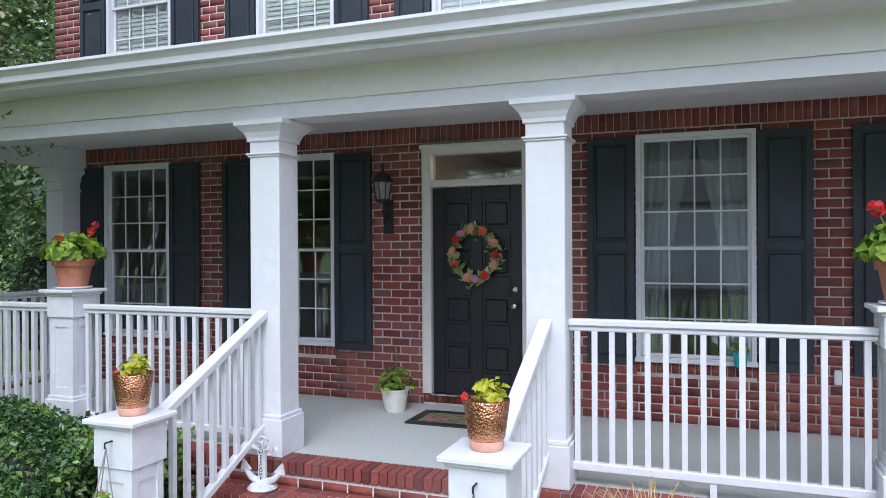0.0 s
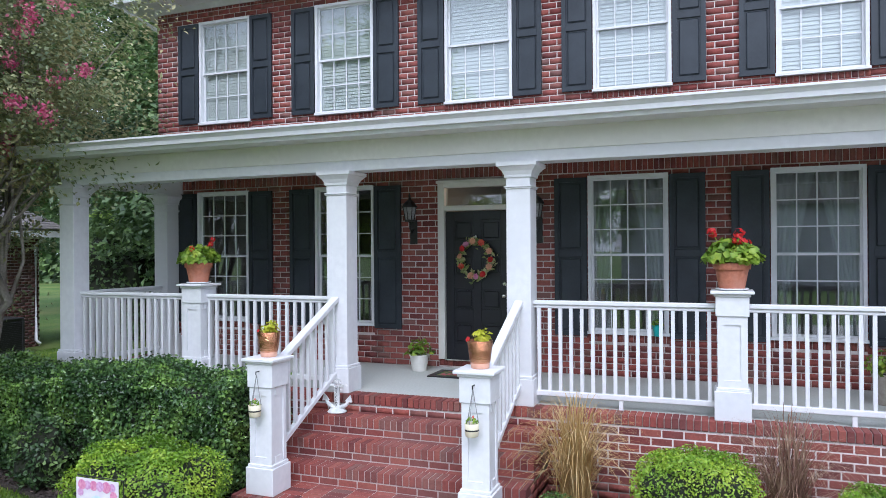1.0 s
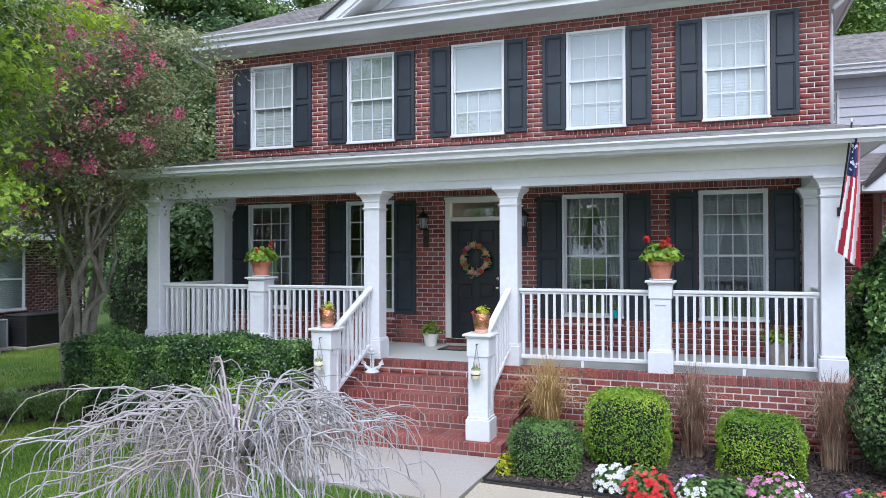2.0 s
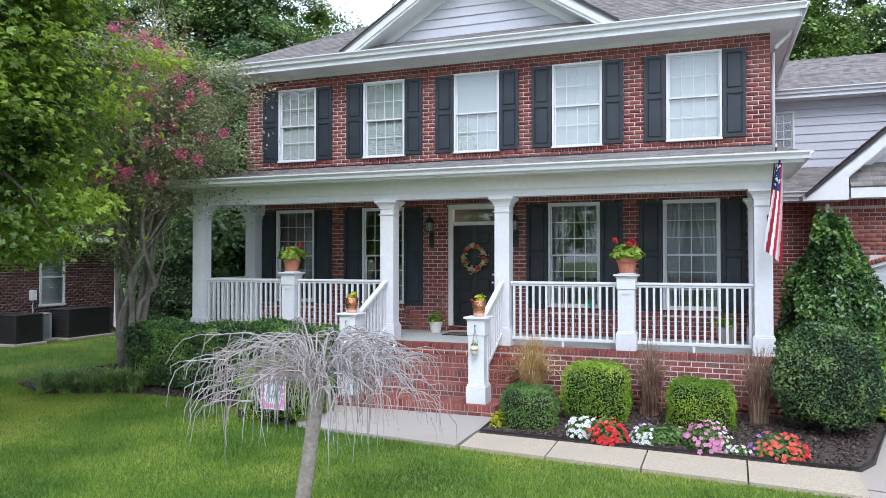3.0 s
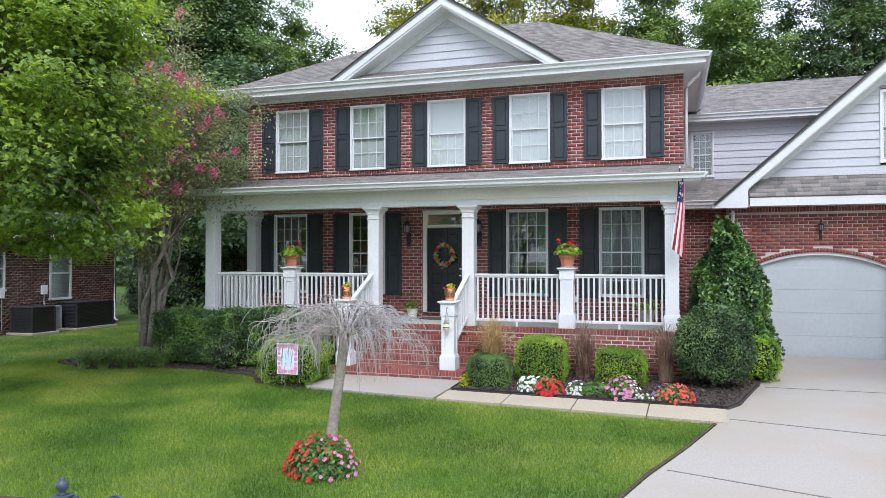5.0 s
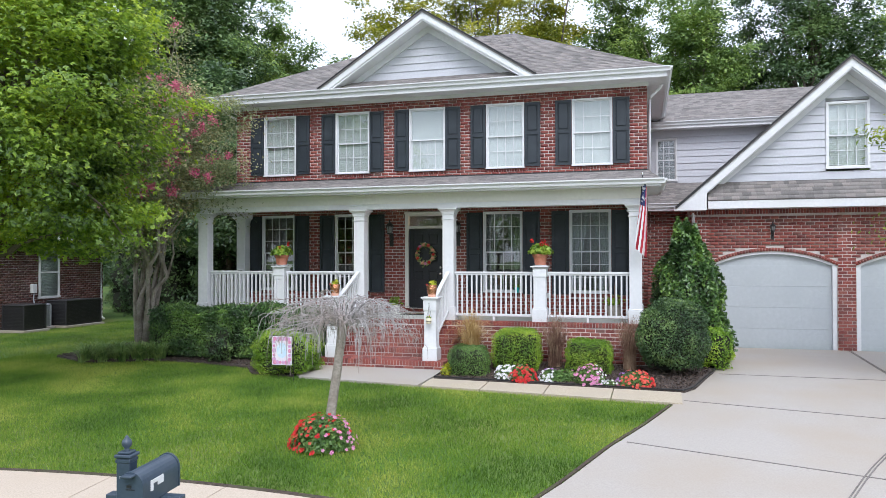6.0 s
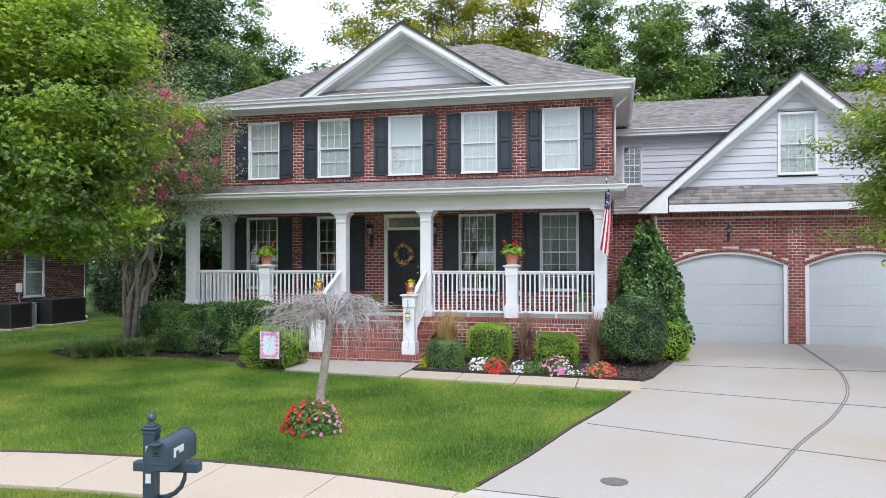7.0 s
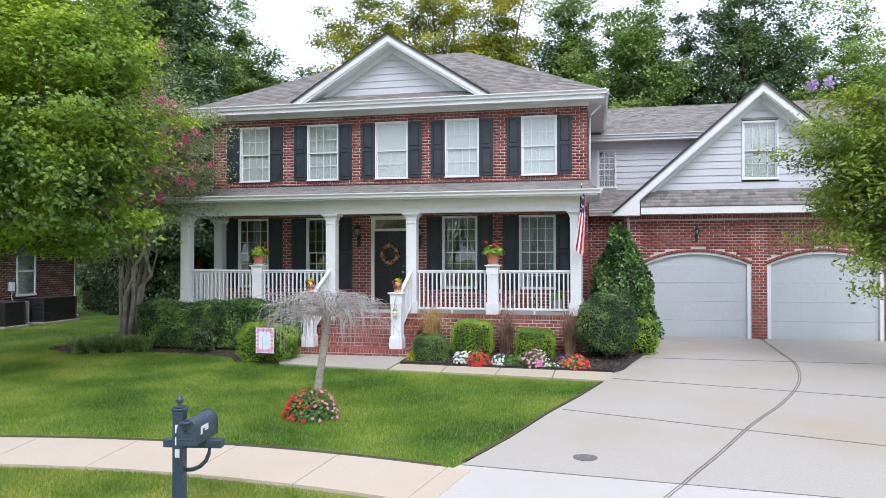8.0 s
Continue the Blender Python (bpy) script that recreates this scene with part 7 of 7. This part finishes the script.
def condenser(x, y, sx, sy, h, label, material):
    t = thing("air_conditioner", (x, y, 0.05), label, "air conditioner", "air conditioners")
    part("pad", boxes((x - sx / 2 - 0.08, x + sx / 2 + 0.08, y - sy / 2 - 0.08, y + sy / 2 + 0.08, 0.03, 0.11), bevel=0.01), CONCRETE, t)
    part("cabinet", boxes((x - sx / 2 + 0.02, x + sx / 2 - 0.02, y - sy / 2 + 0.02, y + sy / 2 - 0.02, 0.11, h - 0.03)), material, t)
    k = int((h - 0.2) / 0.045)
    for i in range(k):
        z = 0.15 + i * 0.045
        part("louvre", boxes((x - sx / 2, x + sx / 2, y - sy / 2, y + sy / 2, z, z + 0.018)), material, t)
    part("top", boxes((x - sx / 2 - 0.01, x + sx / 2 + 0.01, y - sy / 2 - 0.01, y + sy / 2 + 0.01, h - 0.05, h), bevel=0.015), material, t)
    for a in (-1, 1):
        for b in (-1, 1):
            part("corner_post", boxes((x + a * (sx / 2 - 0.02) - 0.03, x + a * (sx / 2 - 0.02) + 0.03, y + b * (sy / 2 - 0.02) - 0.03, y + b * (sy / 2 - 0.02) + 0.03, 0.11, h - 0.05)), material, t)


DARKCASE = surface("dark_case", (0.022, 0.022, 0.024), (0.04, 0.04, 0.042), None, 0.5, 30, 2, 0.1)
GREYCASE = surface("grey_case", (0.24, 0.26, 0.28), (0.3, 0.32, 0.34), None, 0.5, 30, 2, 0.1)
condenser(-13.5, 0.75, 0.85, 0.85, 0.9, "dark louvred air conditioner beside the brick wall", DARKCASE)
condenser(-13.75, 1.62, 0.4, 0.5, 0.85, "grey equipment cabinet beside the brick wall", GREYCASE)
condenser(-13.5, 2.85, 0.8, 1.6, 0.95, "long dark louvred air conditioner beside the brick wall", DARKCASE)
m = thing("utility_meter", (-14.2, 1.75, 1.2), "grey utility box on the neighbouring wall", "meter")
part("case", boxes((-14.2, -14.08, 1.66, 1.84, 1.2, 1.5), bevel=0.01), WHITE, m)
part("conduit", tube([(-14.12, 1.75, 1.22), (-14.1, 1.7, 1.0), (-13.95, 1.6, 0.85)], 0.02, 6), GREYCASE, m)
m = thing("utility_meter", (-14.2, 0.2, 1.2), "grey utility box on the neighbouring wall", "meter")
part("case", boxes((-14.2, -14.1, 0.12, 0.28, 1.15, 1.45), bevel=0.01), WHITE, m)
part("conduit", tube([(-14.14, 0.2, 1.17), (-14.14, 0.2, 0.2)], 0.015, 6), GREYCASE, m)


# ---- across the street, seen in the window panes ----
def across():
    n = thing("far_house", (4, -46, -0.3), "pale house across the street", "house")
    part("wall", boxes((-4, 12, -52, -46, -0.4, 5.5)), SIDING, n)
    shingled("roof", ((12.6, -45.5, 5.5), (-4.6, -45.5, 5.5), (-4.6, -49, 9), (12.6, -49, 9)), n)
    shingled("roof", ((-4.6, -52.5, 5.5), (12.6, -52.5, 5.5), (12.6, -49, 9), (-4.6, -49, 9)), n)
    for i, x in enumerate((-22, -14, -7, 17, 24)):
        tree("street_tree", (x, -44 - i % 2 * 5), 10, (x, -44 - i % 2 * 5, 6.2), (3.4, 3.4, 3.8), 70, 70, 0.35, MIDLEAF, "green tree across the street", 140 + i, group="trees across the street", clump_r=1.1)


across()


# ---- lawn ----
def inside(poly, X, Y):
    r = np.zeros(len(X), bool)
    n = len(poly)
    for i in range(n):
        (x0, y0), (x1, y1) = poly[i], poly[(i + 1) % n]
        if y0 == y1:
            continue
        c = ((Y < y0) != (Y < y1)) & (X < (x1 - x0) * (Y - y0) / (y1 - y0) + x0)
        r ^= c
    return r


def lawn_grass(name, x0, x1, y0, y1, n, h, seed, avoid, keep=None, material=GRASSBLADE):
    rs = np.random.default_rng(seed)
    X, Y = rs.uniform(x0, x1, n), rs.uniform(y0, y1, n)
    ok = np.ones(n, bool)
    for p in avoid:
        ok &= ~inside(p, X, Y)
    if keep is not None:
        ok &= keep(X, Y)
    X, Y = X[ok], Y[ok]
    k = len(X)
    Z = 0.05 - 0.35 * np.clip((-3.2 - Y) / 9.3, 0, 1) - 0.035
    a, H = rs.uniform(0, 2 * np.pi, k), h * rs.uniform(0.6, 1.3, k)
    w = 0.0055 * rs.uniform(0.7, 1.5, k)
    lx, ly = rs.normal(0, 0.35, k) * H, rs.normal(0, 0.35, k) * H
    v = np.stack([np.stack([X - np.cos(a) * w, Y - np.sin(a) * w, Z], 1), np.stack([X + np.cos(a) * w, Y + np.sin(a) * w, Z], 1), np.stack([X + lx, Y + ly, Z + H], 1)], 1)
    f = np.arange(3 * k).reshape(-1, 3)
    g = mesh_part(name, v.reshape(-1, 3), f, material, None, "short mown green grass blades", "stuff")
    tagged(g, category="grass")


WALKP = [(-1.35, -3.6), (-1.55, -4.25), (-1.15, -4.8), (-0.2, -4.93), (1.38, -5.1), (5.85, -5.52), (6.1, -4.6), (1.5, -4.4), (1.5, -3.6)]
BED1 = [(1.5, -4.42), (6.05, -4.64), (6.25, -4.3), (6.7, -2.6), (7.0, -0.8), (7.0, 1.9), (5.5, 1.9), (5.5, -2.2), (1.5, -2.2)]
arc = lambda X: -10.62 - 0.028 * (X - 0.2) ** 2
lawn_grass("lawn_grass", -9.0, 6.0, -11.6, -3.4, 330000, 0.05, 301, [WALKP, BED1, BED2, DRIVE], lambda X, Y: Y > arc(X) + 0.02)
lawn_grass("lawn_grass", -13.3, -5.3, -8.0, 5.0, 70000, 0.055, 302, [BED2])
lawn_grass("verge_grass", -4.0, 4.0, -14.5, -11.2, 110000, 0.055, 303, [DRIVE], lambda X, Y: Y < arc(X) - 1.17 - 0.03 * np.abs(X), leaf_mat("verge_blade", (0.08, 0.15, 0.015), (0.22, 0.32, 0.04), (0.5, 0.47, 0.12), 0.55, 0.4, 0.9))


def mulch_chips(name, poly, x0, x1, y0, y1, n, seed, label):
    """Loose shreds of bark lying over the bed."""
    rs = np.random.default_rng(seed)
    X, Y = rs.uniform(x0, x1, n), rs.uniform(y0, y1, n)
    ok = inside(poly, X, Y)
    X, Y = X[ok], Y[ok]
    Z = np.array([ground_z(x, y) for x, y in zip(X, Y)]) + 0.034 + rs.uniform(0, 0.018, len(X))
    m = leaf_mat("bark_chip", (0.03, 0.021, 0.017), (0.085, 0.06, 0.047), (0.19, 0.14, 0.11), 0.9, 0.02, 9)
    c = leaf_mesh(name, np.stack([X, Y, Z], 1), np.tile([[0, 0, 1.0]], (len(X), 1)), 0.06, m, None, rs, 0.45, 0.35, label)
    tagged(c, category="mulch", kind="stuff")


mulch_chips("mulch_chips", [(1.56, -4.36), (5.98, -4.57), (6.15, -4.3), (6.6, -2.6), (6.9, -0.9), (5.55, -0.9), (5.5, -2.25), (1.56, -2.25)], 1.5, 7, -4.7, -0.8, 13000, 401, "loose shreds of dark bark mulch in the bed")
mulch_chips("mulch_chips", BED2, -7.9, -1.3, -4.75, -1.0, 11000, 402, "loose shreds of bark mulch under the hedge")
